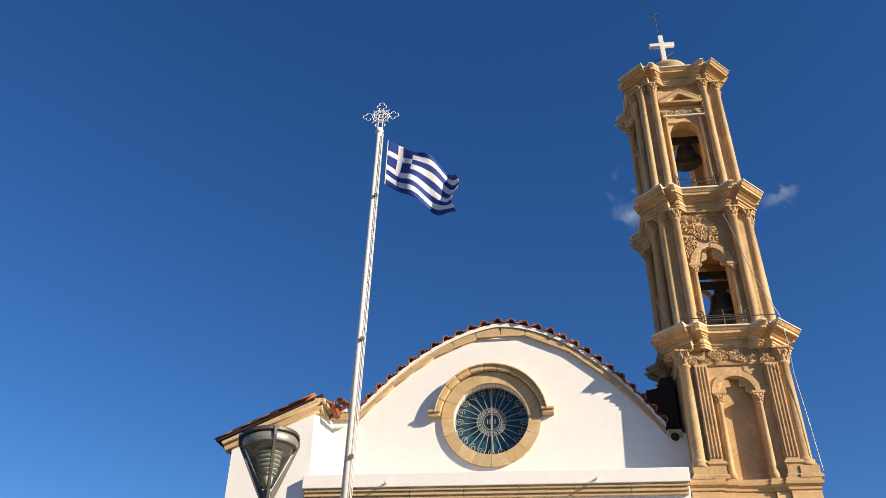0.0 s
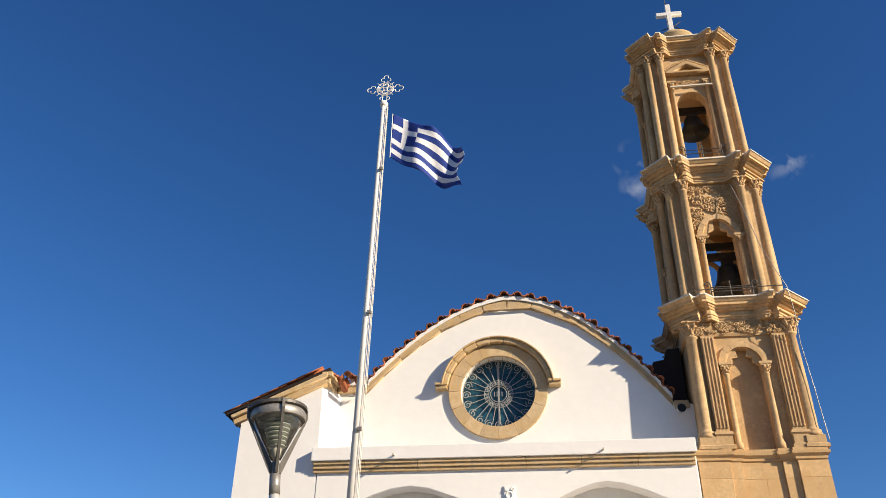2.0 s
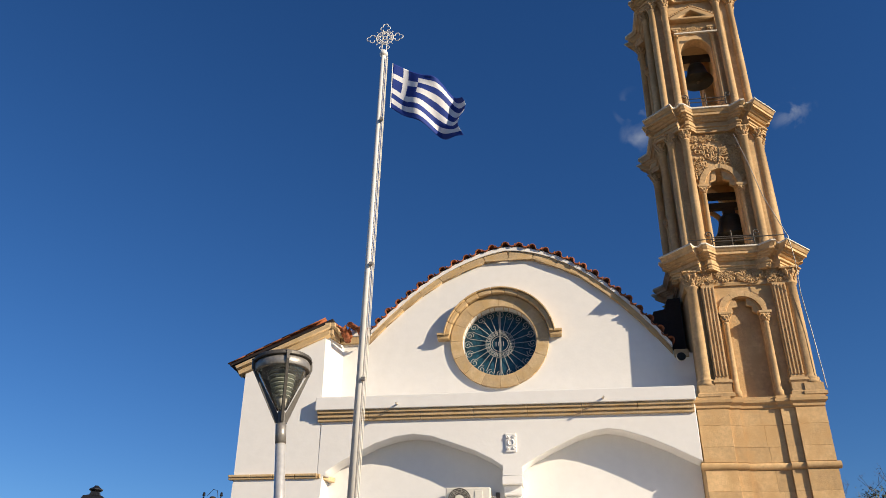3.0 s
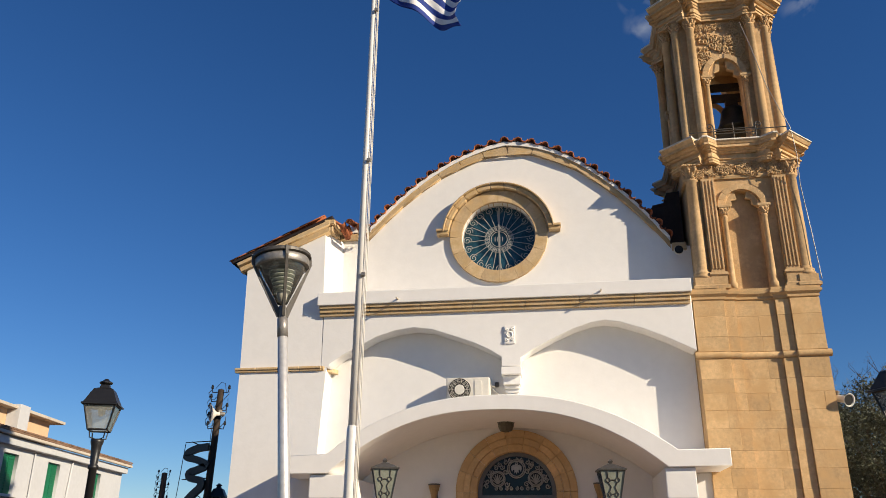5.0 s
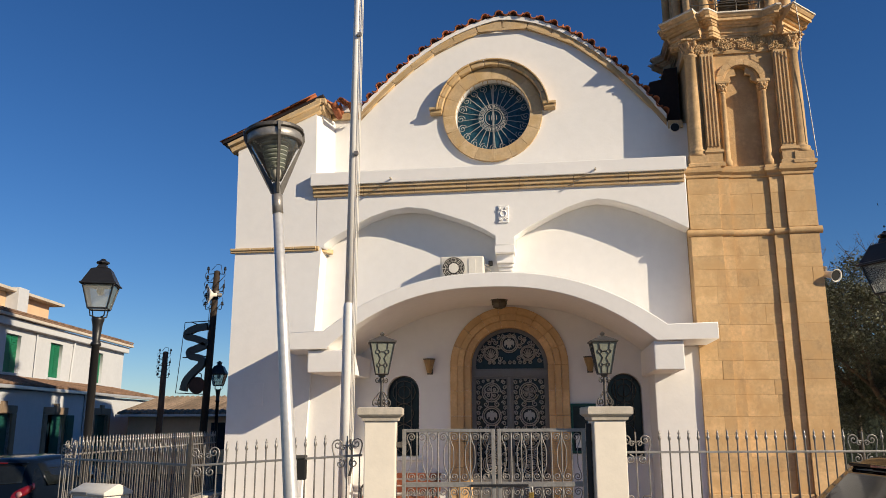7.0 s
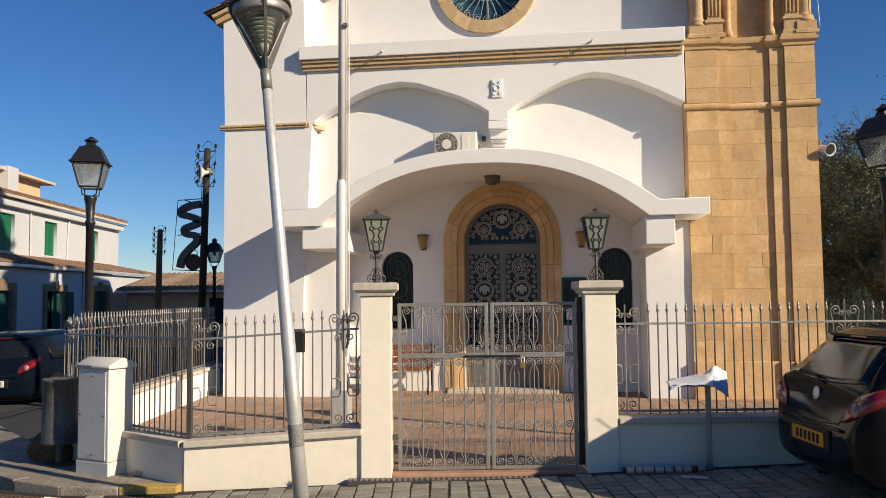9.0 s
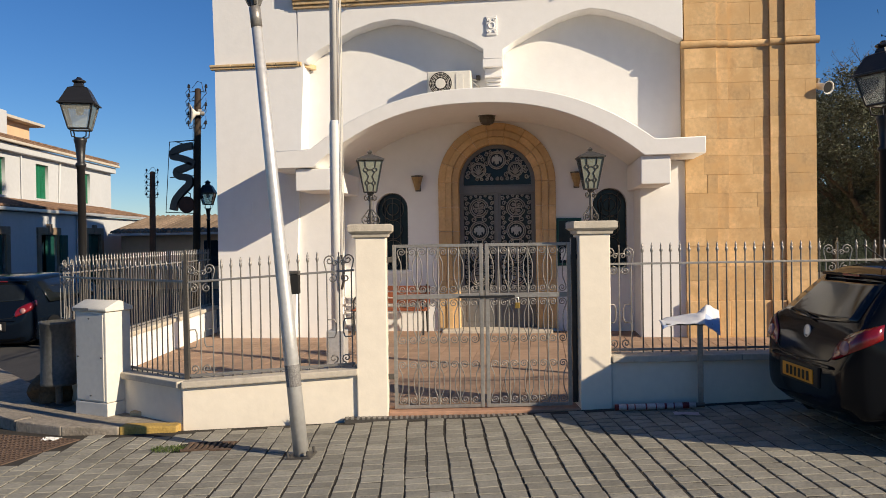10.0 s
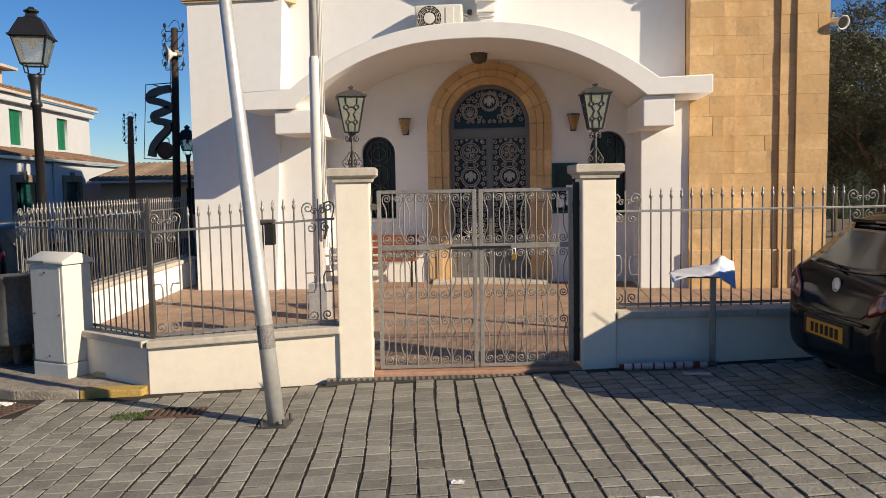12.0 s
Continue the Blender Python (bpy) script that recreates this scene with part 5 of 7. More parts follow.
corner_rail = railing(FALL, (-3.24 + 1.36) / UX + 0.04, -0.31, 0.455, 1.565, 0.11, "grey iron railing with spear tips on the low wall", scrolls=((-3.24 + 1.36) / UX + 0.15, -0.45))
railing(WM, 2.11, 7.2, 0.555, 1.60, 0.11, "iron railing with spear tips beside the tower", scrolls=(2.20, 4.30))
railing(mA, 0.05, lA - 0.05, 0.385, 1.50, 0.11, "grey iron railing on the corner wall", scrolls=(0.12,))
railing(mS, 0.0, lS - 0.05, 0.50, 1.54, 0.11, "grey iron railing along the side street", scrolls=(lS - 0.2,))
bm = bmesh.new()
cu = (-3.24 + 1.36) / UX + 0.02
lathe(bm, [(0.030, 0.38), (0.030, 0.62), (0.024, 1.30), (0.020, 1.46), (0.024, 1.48), (0.006, 1.60)], 4, m=WM @ Matrix.Translation((cu, 0.11, 0)) @ Matrix.Rotation(0.6, 4, "Z"))
part("corner_post", bm, IRON_D, corner_rail, "stout dark tapered corner post")
mb = thing("letter_box", (-2.24, wall_y(-2.24) + 0.10, 1.2), "small black metal letter box on the railing", "letter box")
part("body", boxed(-0.90, -0.82, 0.06, 0.16, 1.17, 1.35, 0.006, WM), BLACK, mb)
part("flap", boxed(-0.97, -0.82, 0.05, 0.17, 1.36, 1.385, 0.004, WM), IRON_D, mb)


def gate_lantern(u, label, turn):
    b = WM @ Vector((u, 0.12, 1.81))
    x, y, z = b
    g = thing("gate_lantern", b, label, "lantern", "gate lanterns")
    part("stem", turned([(0.045, z), (0.03, z + 0.012), (0.014, z + 0.02), (0.013, z + 0.27), (0.03, z + 0.28), (0.035, z + 0.30)], 10, (x, y, 0)), IRON_D, g)
    polys = []
    for k in range(4):
        a = k * math.pi / 2 + 0.6
        ca, sa = math.cos(a), math.sin(a)
        for pts in (spiral(0.055, 0.045, 0.04, -1.2, 1.2, 10, 0.2, 1) , [(0.02, 0.14), (0.05, 0.10), (0.092, 0.05)], spiral(0.04, 0.245, 0.026, 1.5, 1.2, 9, 0.2, -1)):
            part("scroll", wires("scroll", [[(x + ca * p, y + sa * p, z + q) for p, q in pts]], 0.006, 0), IRON_D, g)
    r0, r1, z0, z1 = 0.056, 0.108, z + 0.305, z + 0.595
    rot = Matrix.Translation((x, y, 0)) @ Matrix.Rotation(WALL_ANGLE + turn, 4, "Z")
    bm = bmesh.new()
    lo = [bm.verts.new(rot @ Vector((sx * r0, sy * r0, z0))) for sx, sy in ((-1, -1), (1, -1), (1, 1), (-1, 1))]
    hi = [bm.verts.new(rot @ Vector((sx * r1, sy * r1, z1))) for sx, sy in ((-1, -1), (1, -1), (1, 1), (-1, 1))]
    for k in range(4):
        bm.faces.new((lo[k], lo[(k + 1) % 4], hi[(k + 1) % 4], hi[k]))
    bm.faces.new(lo[::-1])
    part("glass", bm, GREEN_GLASS, g)
    polys = []

    def on_face(k, a, t):
        c = [(-1, -1), (1, -1), (1, 1), (-1, 1)]
        r = (r0 + (r1 - r0) * t) * 1.035
        p, q = Vector(c[k]), Vector(c[(k + 1) % 4])
        w = p + (q - p) * a
        return tuple(rot @ Vector((w.x * r, w.y * r, z0 + (z1 - z0) * t)))
    for k in range(4):
        polys.append([on_face(k, 0, t) for t in (0, 1)])
        polys += [[on_face(k, 0, t), on_face(k, 1, t)] for t in (0.0, 1.0)]
        for cx, ct in ((0.28, 0.70), (0.72, 0.70), (0.28, 0.28), (0.72, 0.28)):
            polys.append([on_face(k, cx + 0.10 * math.cos(a), ct + 0.065 * math.sin(a)) for a in [j * math.pi / 5 for j in range(11)]])
        for a, t in (((0.28, 0.28), (0.77, 1.0)), ((0.72, 0.72), (0.77, 1.0)), ((0.28, 0.28), (0.0, 0.21)), ((0.72, 0.72), (0.0, 0.21)), ((0.28, 0.40), (0.63, 0.5)), ((0.40, 0.28), (0.5, 0.35)), ((0.72, 0.60), (0.63, 0.5)),
                     ((0.60, 0.72), (0.5, 0.35)), ((0.38, 0.62), (0.70, 0.70)), ((0.38, 0.62), (0.28, 0.28))):
            polys.append([on_face(k, a[0], t[0]), on_face(k, a[1], t[1])])
    part("cage", wires("cage", polys, 0.0055, 0), IRON_D, g)
    bm = bmesh.new()
    rings = []
    for r, zz in ((r1 + 0.018, z1), (r1 + 0.02, z1 + 0.012), (0.03, z1 + 0.06), (0.012, z1 + 0.065), (0.022, z1 + 0.085), (0.004, z1 + 0.105)):
        rings.append([bm.verts.new(rot @ Vector((sx * r, sy * r, zz))) for sx, sy in ((-1, -1), (1, -1), (1, 1), (-1, 1))])
    for a, b2 in zip(rings, rings[1:]):
        for k in range(4):
            bm.faces.new((a[k], a[(k + 1) % 4], b2[(k + 1) % 4], b2[k]))
    bm.faces.new(rings[0][::-1])
    bm.faces.new(rings[-1])
    part("roof", bm, IRON_D, g)


gate_lantern(uc_l, "wrought iron lantern with green glass on the gate post", 0.12)
gate_lantern(uc_r, "wrought iron lantern with green glass on the gate post", -0.05)


def street_lantern(x, y, z0, h, label, turn=0.3, k=1.0):
    """A black cast iron lamp post with a four-sided lantern; h is the height of its collar."""
    g = thing("street_lantern", (x, y, z0), label, "street lamp", "black street lanterns")
    part("post", turned([(0.14, z0), (0.14, z0 + 0.08), (0.11, z0 + 0.12), (0.105, z0 + 0.5), (0.075, z0 + 0.6), (0.055, z0 + 0.7), (0.046, h - 0.35), (0.062, h - 0.34), (0.062, h - 0.31), (0.043, h - 0.29),
          (0.06, h - 0.08), (0.075, h - 0.03), (0.075, h), (0.03, h + 0.01)], 16, (x, y, 0)), IRON_B, g, smooth=True)
    rot = Matrix.Translation((x, y, h)) @ Matrix.Rotation(turn, 4, "Z") @ Matrix.Scale(k, 4)
    c4 = ((-1, -1), (1, -1), (1, 1), (-1, 1))

    def ringed(rows):
        bm = bmesh.new()
        rings = [[bm.verts.new(rot @ Vector((a * r, b * r, z))) for a, b in c4] for r, z in rows]
        for p, q in zip(rings, rings[1:]):
            for i in range(4):
                bm.faces.new((p[i], p[(i + 1) % 4], q[(i + 1) % 4], q[i]))
        bm.faces.new(rings[0][::-1])
        bm.faces.new(rings[-1])
        return bm
    part("fork", wires("fork", [[rot @ Vector((a * 0.02, b * 0.02, 0)), rot @ Vector((a * 0.085, b * 0.085, 0.02)), rot @ Vector((a * 0.095, b * 0.095, 0.10))] for a, b in c4], 0.009, 0), IRON_B, g)
    for i in range(4):
        (a, b), (c, d) = c4[i], c4[(i + 1) % 4]
        bm = bmesh.new()
        vs = [bm.verts.new(rot @ Vector(p)) for p in ((a * 0.115, b * 0.115, 0.12), (c * 0.115, d * 0.115, 0.12), (c * 0.185, d * 0.185, 0.42), (a * 0.185, b * 0.185, 0.42))]
        ws = [bm.verts.new(v.co * 1.0 + (rot.to_3x3() @ Vector((-(a + c) * 0.5, -(b + d) * 0.5, 0))) * 0.006) for v in vs]
        bm.faces.new(vs)
        bm.faces.new(ws[::-1])
        for q in range(4):
            bm.faces.new((vs[q], ws[q], ws[(q + 1) % 4], vs[(q + 1) % 4]))
        pane = part("pane", bm, LANTERN_PANE, g, "clear glass pane")
        pane.visible_shadow = False
    part("cage", wires("cage", [[rot @ Vector((a * 0.117, b * 0.117, 0.115)), rot @ Vector((a * 0.19, b * 0.19, 0.43))] for a, b in c4] +
               [[rot @ Vector((c4[i][0] * r, c4[i][1] * r, z)), rot @ Vector((c4[(i + 1) % 4][0] * r, c4[(i + 1) % 4][1] * r, z))] for i in range(4) for r, z in ((0.117, 0.115), (0.189, 0.425))], 0.012, 0), IRON_B, g)
    part("reflector", ringed(((0.14, 0.40), (0.15, 0.425))), LAMP_GLASS, g)
    part("bulb", turned([(0.03, 0.30), (0.05, 0.34), (0.04, 0.40)], 10, m=rot), WHITE_PLASTIC, g)
    part("hood", ringed(((0.225, 0.425), (0.225, 0.44), (0.205, 0.45), (0.125, 0.62), (0.118, 0.635), (0.06, 0.66), (0.05, 0.70))), IRON_B, g)
    part("finial", turned([(0.05, 0.70), (0.085, 0.725), (0.085, 0.735), (0.04, 0.76), (0.025, 0.78)], 12, m=rot), IRON_B, g)


def clear_glass(name, milk, tint):
    g = bpy.data.materials.new(name)
    g.use_nodes = True
    nt = g.node_tree
    tr, gl, mx, fr = (nt.nodes.new(n) for n in ("ShaderNodeBsdfTransparent", "ShaderNodeBsdfGlossy", "ShaderNodeMixShader", "ShaderNodeFresnel"))
    df = nt.nodes.new("ShaderNodeBsdfDiffuse")
    df.inputs["Color"].default_value = (0.55, 0.56, 0.54, 1)
    m2 = nt.nodes.new("ShaderNodeMixShader")
    m2.inputs["Fac"].default_value = milk
    tr.inputs["Color"].default_value = (*tint, 1)
    gl.inputs["Roughness"].default_value = 0.05
    nt.links.new(tr.outputs[0], m2.inputs[1])
    nt.links.new(df.outputs[0], m2.inputs[2])
    nt.links.new(fr.outputs[0], mx.inputs["Fac"])
    nt.links.new(m2.outputs[0], mx.inputs[1])
    nt.links.new(gl.outputs[0], mx.inputs[2])
    nt.links.new(mx.outputs[0], nt.nodes["Material Output"].inputs["Surface"])
    return g


LANTERN_PANE = clear_glass("clear_glass", 0.16, (0.80, 0.82, 0.81))
CONE_GLASS = clear_glass("smoky_clear_glass", 0.06, (0.66, 0.67, 0.66))

street_lantern(-5.435, 8.40, 0.0, 2.94, "black cast iron street lantern inside the railings", 0.35, 0.94)
street_lantern(3.42, 7.70, 0.02, 2.80, "black cast iron street lantern beside the tower", 0.5, 0.94)
street_lantern(-9.60, 21.55, -0.25, 2.62, "black street lantern beside the timber pole", 0.2, 1.06)

# ---- modern street lamp, leaning ----
lampm = Matrix.Translation((-1.81, 5.42, ground_z(-1.81))) @ Matrix.Rotation(-0.093, 4, "Y") @ Matrix.Rotation(-0.015, 4, "X")
sl = thing("street_lamp", (-1.81, 5.42, ground_z(-1.81)), "leaning galvanised street lamp with a cone-shaped clear head", "street lamp")
part("base_plate", boxed(-0.10, 0.10, -0.10, 0.10, -0.02, 0.012, 0.006, lampm), IRON_D, sl)
for a, b in ((-1, -1), (1, -1), (1, 1), (-1, 1)):
    part("bolt", turned([(0.012, 0.0), (0.012, 0.05), (0.006, 0.055)], 8, m=lampm @ Matrix.Translation((a * 0.08, b * 0.08, 0))), IRON_D, sl)
part("pole", turned([(0.060, 0.0), (0.057, 1.0), (0.047, 2.2), (0.040, 3.38), (0.03, 3.385)], 20, m=lampm), STEEL, sl, smooth=True)
part("sleeve", turned([(0.044, 3.38), (0.044, 3.54), (0.032, 3.545), (0.03, 3.64), (0.02, 3.65)], 16, m=lampm), IRON_G, sl, smooth=True)
headm = lampm @ Matrix.Diagonal((0.86, 0.86, 1, 1))
part("ring", turned([(0.262, 3.985), (0.268, 3.99), (0.268, 4.05), (0.255, 4.065), (0.245, 4.05), (0.245, 3.99)], 40, m=headm), IRON_G, sl, smooth=True)
part("lid", turned([(0.262, 4.066), (0.285, 4.07), (0.285, 4.095), (0.27, 4.105), (0.05, 4.12)], 40, m=headm), IRON_D, sl)
cone = part("glass_cone", turned([(0.045, 3.66), (0.07, 3.70), (0.15, 3.84), (0.235, 3.985), (0.238, 4.05)], 32, m=headm), CONE_GLASS, sl, "clear conical diffuser", smooth=True)
cone.visible_shadow = False
for k in range(7):
    part("louvre", turned([(0.06 + 0.009 * k, 3.76 + 0.035 * k), (0.085 + 0.009 * k, 3.765 + 0.035 * k), (0.085 + 0.009 * k, 3.772 + 0.035 * k), (0.05 + 0.009 * k, 3.785 + 0.035 * k)], 24, m=headm), LAMP_GLASS, sl)
part("bulb", turned([(0.035, 3.68), (0.05, 3.74), (0.05, 3.98)], 14, m=headm), WHITE_PLASTIC, sl, smooth=True)
for k in range(4):
    a = 0.5 + k * math.pi / 2
    q = headm @ Matrix.Rotation(a, 4, "Z")
    bm = bmesh.new()
    vs = [(0.035, 3.55), (0.055, 3.55), (0.295, 4.02), (0.295, 4.10), (0.268, 4.10), (0.262, 4.0), (0.035, 3.63)]
    f = [[bm.verts.new(q @ Vector((r, y, z))) for r, z in vs] for y in (-0.013, 0.013)]
    bm.faces.new(f[0])
    bm.faces.new(f[1][::-1])
    for i in range(len(vs)):
        bm.faces.new((f[0][i], f[0][(i + 1) % len(vs)], f[1][(i + 1) % len(vs)], f[1][i]))
    part("arm", bm, IRON_D, sl)
part("sticker", turned([(0.0585, 0.55), (0.0582, 0.72)], 20, m=lampm), mat("torn_sticker", (0.20, 0.19, 0.18), 0.6, var=0.5, scale=30), sl, "scraps of old sticker")

# ---- flagpole and flag ----
fp = thing("flagpole", (-2.645, 9.7, PATIO_Z), "tall white flagpole with an iron cross finial", "flagpole")
fm = Matrix.Translation((-2.645, 9.7, PATIO_Z)) @ Matrix.Rotation(0.0063, 4, "Y")
part("lower_pole", turned([(0.075, 0), (0.075, 3.17), (0.066, 3.22), (0.06, 3.23)], 16, m=fm), WHITE_PAINT, fp, smooth=True)
part("upper_pole", turned([(0.060, 3.2), (0.050, 8.0), (0.044, 11.25), (0.03, 11.26)], 16, m=fm), WHITE_PAINT, fp, smooth=True)
part("truck", turned([(0.03, 11.24), (0.07, 11.27), (0.075, 11.31), (0.06, 11.36), (0.02, 11.38)], 14, m=fm), WHITE_PAINT, fp, smooth=True)
part("base_box", boxed(-0.12, 0.12, -0.12, 0.12, 0, 0.45, 0.01, fm), STEEL, fp)
for z in (5.3, 7.1, 9.8):
    part("clip", boxed(0.03, 0.09, -0.09, -0.03, z, z + 0.05, 0.005, fm), IRON_G, fp)
part("halyard", wires("halyard", [[(0.10, -0.05, 0.9), (0.085, -0.05, 5.4), (0.075, -0.05, 11.2)], [(0.115, -0.03, 0.9), (0.1, -0.04, 6), (0.085, -0.04, 11.2)]], 0.007, 0, m=fm), WHITE_PLASTIC, fp, "pale rope")
part("cleat", wires("cleat", [[(0.09, -0.08, 1.0), (0.12, -0.1, 1.1), (0.12, -0.1, 1.35), (0.09, -0.08, 1.45)]], 0.018, 1, m=fm), IRON_D, fp)
polys = []
cz = 11.68
for k in range(4):
    a = k * math.pi / 2
    ca, sa = math.cos(a), math.sin(a)
    pts = [(-0.035, 0.155), (-0.035, 0.19)] + arc(-0.05, 0.225, 0.04, -60, -290, 8) + arc(0, 0.285, 0.045, 200, -20, 8) + arc(0.05, 0.225, 0.04, 110, -120, 8) + [(0.035, 0.19), (0.035, 0.155)]
    polys.append([(ca * x - sa * z, 0, cz + sa * x + ca * z) for x, z in pts])
    b = a + math.pi / 4
    polys.append([(0.05 * math.cos(b), 0, cz + 0.05 * math.sin(b)), (0.21 * math.cos(b), 0, cz + 0.21 * math.sin(b))])
    for s in (-1, 1):
        c = (0.11 * math.cos(b + s * 0.45), cz + 0.11 * math.sin(b + s * 0.45))
        polys.append(xz(spiral(*c, 0.036, b, 1.4, 12, 0.2, s), 0))
    polys.append(xz(arc(0.075 * ca, cz + 0.075 * sa, 0.05, 0, 360, 12), 0))
polys += [xz(arc(0, cz, r, 0, 360, 20), 0) for r in (0.04, 0.155)]
polys += [[(s * 0.04, 0, 11.34), (s * 0.04, 0, 11.54)] for s in (-1, 1)]
part("iron_cross", wires("iron_cross", polys, 0.008, 0, m=fm), WHITE_PAINT, fp, "white wrought iron cross finial")

flag = thing("flag", (-2.40, 9.66, 10.05), "blue and white striped flag with a canton cross, blowing", "flag")
NU, NV = 54, 36
verts, faces, mats = [], [], []
for i in range(NU + 1):
    u = i / NU
    for j in range(NV + 1):
        v = j / NV
        x = -2.385 + 1.20 * u - 0.03 * math.sin(6 * u) * v + 0.06 * u * math.sin(7 * v)
        y = 9.66 + 0.17 * u ** 0.7 * math.sin(9.0 * u + 1.8 * v) + 0.05 * u * math.sin(17 * u - 3 * v)
        z = 11.04 - 0.95 * v - 0.80 * u ** 1.15 - 0.10 * math.sin(math.pi * u) * v + 0.035 * math.sin(11 * u + 2.5 * v) * u ** 0.5
        verts.append((x, y, z))
for i in range(NU):
    for j in range(NV):
        a = i * (NV + 1) + j
        faces.append((a, a + 1, a + NV + 2, a + NV + 1))
        uu, vv = i * 27 / NU, j * 18 / NV
        stripe = int(vv // 2) % 2
        if uu < 10 and vv < 10:
            stripe = 1 if (4 <= uu < 6 or 4 <= vv < 6) else 0
        mats.append(stripe)
me = bpy.data.meshes.new("cloth")
me.from_pydata(verts, [], faces)
me.materials.append(BLUE)
me.materials.append(FLAGWHITE)
me.polygons.foreach_set("material_index", mats)
smooth_of(me)
cl = part("cloth", me, None, flag)
sol = cl.modifiers.new("thickness", "SOLIDIFY")
sol.thickness = 0.004
part("hoist_band", wires("hoist_band", [[(-2.392, 9.66, 11.05), (-2.392, 9.66, 10.08)]], 0.008, 0), FLAGWHITE, flag)

# ---- street things ----
STREET_Z = ground_z(-4.6)
DIRTY = mat("dirty_concrete", (0.27, 0.235, 0.19), 0.92, var=0.3, scale=7, bump=0.7, bscale=45, stain=0.8, stain_color=(0.11, 0.09, 0.07), piece=0.12, bdist=0.02)
kerb = thing("kerb", (-4.6, 6.6, STREET_Z), "worn concrete kerb with a patch of yellow paint", "kerb")
YELLOW = mat("worn_yellow_paint", (0.44, 0.29, 0.08), 0.8, var=0.3, scale=18, bump=0.4, stain=0.95, stain_color=(0.30, 0.26, 0.2))
kpts = [(-7.6, 7.9), (-6.4, 7.2), (-5.5, 6.75), (-4.95, 6.42), (-4.35, 6.22), (-3.78, 6.22), (-3.25, 6.28)]
for k, (a, b) in enumerate(zip(kpts, kpts[1:])):
    m, ln = seg_matrix(a, b)
    part("kerb_stone", boxed(0.004, ln - 0.004, 0.0, 0.16, STREET_Z - 0.08, STREET_Z + 0.085 + 0.004 * (k % 3), 0.015, m), YELLOW if k == 5 else DIRTY, kerb)
sidewalk = setting("pavement_corner", slab([(-7.6, 8.05), (-6.4, 7.35), (-5.5, 6.9), (-4.9, 6.57), (-4.3, 6.37), (-3.78, 6.37), (-3.26, 6.42), (-5.35, 7.66), (-7.4, 9.5)],
                   lambda x, y: STREET_Z + 0.075, 0.12), DIRTY, "broken concrete pavement at the street corner", "pavement")

cab = thing("utility_cabinet", (-4.31, 6.865, STREET_Z + 0.075), "white metal electricity cabinet with a gabled lid", "cabinet")
cm = Matrix.Translation((-4.31, 6.896, 0)) @ Matrix.Rotation(-0.35, 4, "Z") @ Matrix.Diagonal((1.33, 0.81, 1, 1))
part("plinth", boxed(-0.172, 0.172, -0.192, 0.192, STREET_Z + 0.06, 0.105, 0.008, cm), WHITE_PLASTIC, cab)
part("body", boxed(-0.165, 0.165, -0.185, 0.185, 0.108, 1.0, 0.012, cm), WHITE_PLASTIC, cab)
dr = part("door", boxed(-0.150, 0.140, -0.195, -0.186, 0.125, 0.975, 0.004, cm), WHITE_PLASTIC, cab)
for x, z in ((0.12, 0.55), (-0.005, 0.93), (-0.13, 0.55), (0.0, 0.17)):
    part("lock", turned([(0.008, 0), (0.008, 0.008)], 8, m=cm @ pose(x, -0.194, z, 90, 0, 0)), IRON_D, dr)
lid_outline = [(-0.205, 1.003), (0.205, 1.003), (0.205, 1.040), (0.02, 1.105), (-0.02, 1.105), (-0.205, 1.040)]
part("lid", plate("lid", lid_outline, [], -0.185, 0.185, 0.008, cm @ Matrix.Rotation(math.pi / 2, 4, "Z")), WHITE_PLASTIC, cab)
part("marking_bar", boxed(-0.165, 0.0, -0.2095, -0.206, 1.010, 1.034, 0, cm), IRON_G, cab)

bn = thing("litter_bin", (-4.97, 7.16, STREET_Z), "dented grey metal litter bin on a post", "litter bin")
BIN = mat("dull_bin_metal", (0.10, 0.10, 0.095), 0.6, 0.5, var=0.35, scale=9, bump=0.5, bscale=14, stain=0.5, stain_color=(0.05, 0.045, 0.04))
part("drum", turned([(0.175, 0.20), (0.18, 0.215), (0.18, 0.235), (0.174, 0.24), (0.172, 0.55), (0.174, 0.835), (0.182, 0.84), (0.182, 0.865), (0.165, 0.865), (0.16, 0.26)], 22, (-4.97, 7.16, 0)), BIN, bn, smooth=True)
part("post", turned([(0.035, STREET_Z), (0.035, 0.22)], 10, (-4.97, 7.16, 0)), IRON_D, bn)
part("foot", turned([(0.14, STREET_Z + 0.05), (0.14, STREET_Z + 0.09), (0.05, STREET_Z + 0.10)], 14, (-4.97, 7.16, 0)), IRON_D, bn)
sack = bmesh.new()
bmesh.ops.create_icosphere(sack, subdivisions=3, radius=0.26, matrix=Matrix.Translation((-5.20, 7.40, 0.07)) @ Matrix.Diagonal((0.85, 0.8, 1.0, 1)))
for v in sack.verts:
    v.co += Vector((1, 1, 1)) * 0.10 * noise.noise(v.co * 5)
    v.co.z = max(v.co.z, STREET_Z + 0.06)
tagged(part("rubbish_sack", sack, mat("dirty_brown_sack", (0.10, 0.065, 0.035), 0.8, var=0.4, scale=12, bump=0.8, bscale=20)), "crumpled brown rubbish sack beside the bin", "sack")

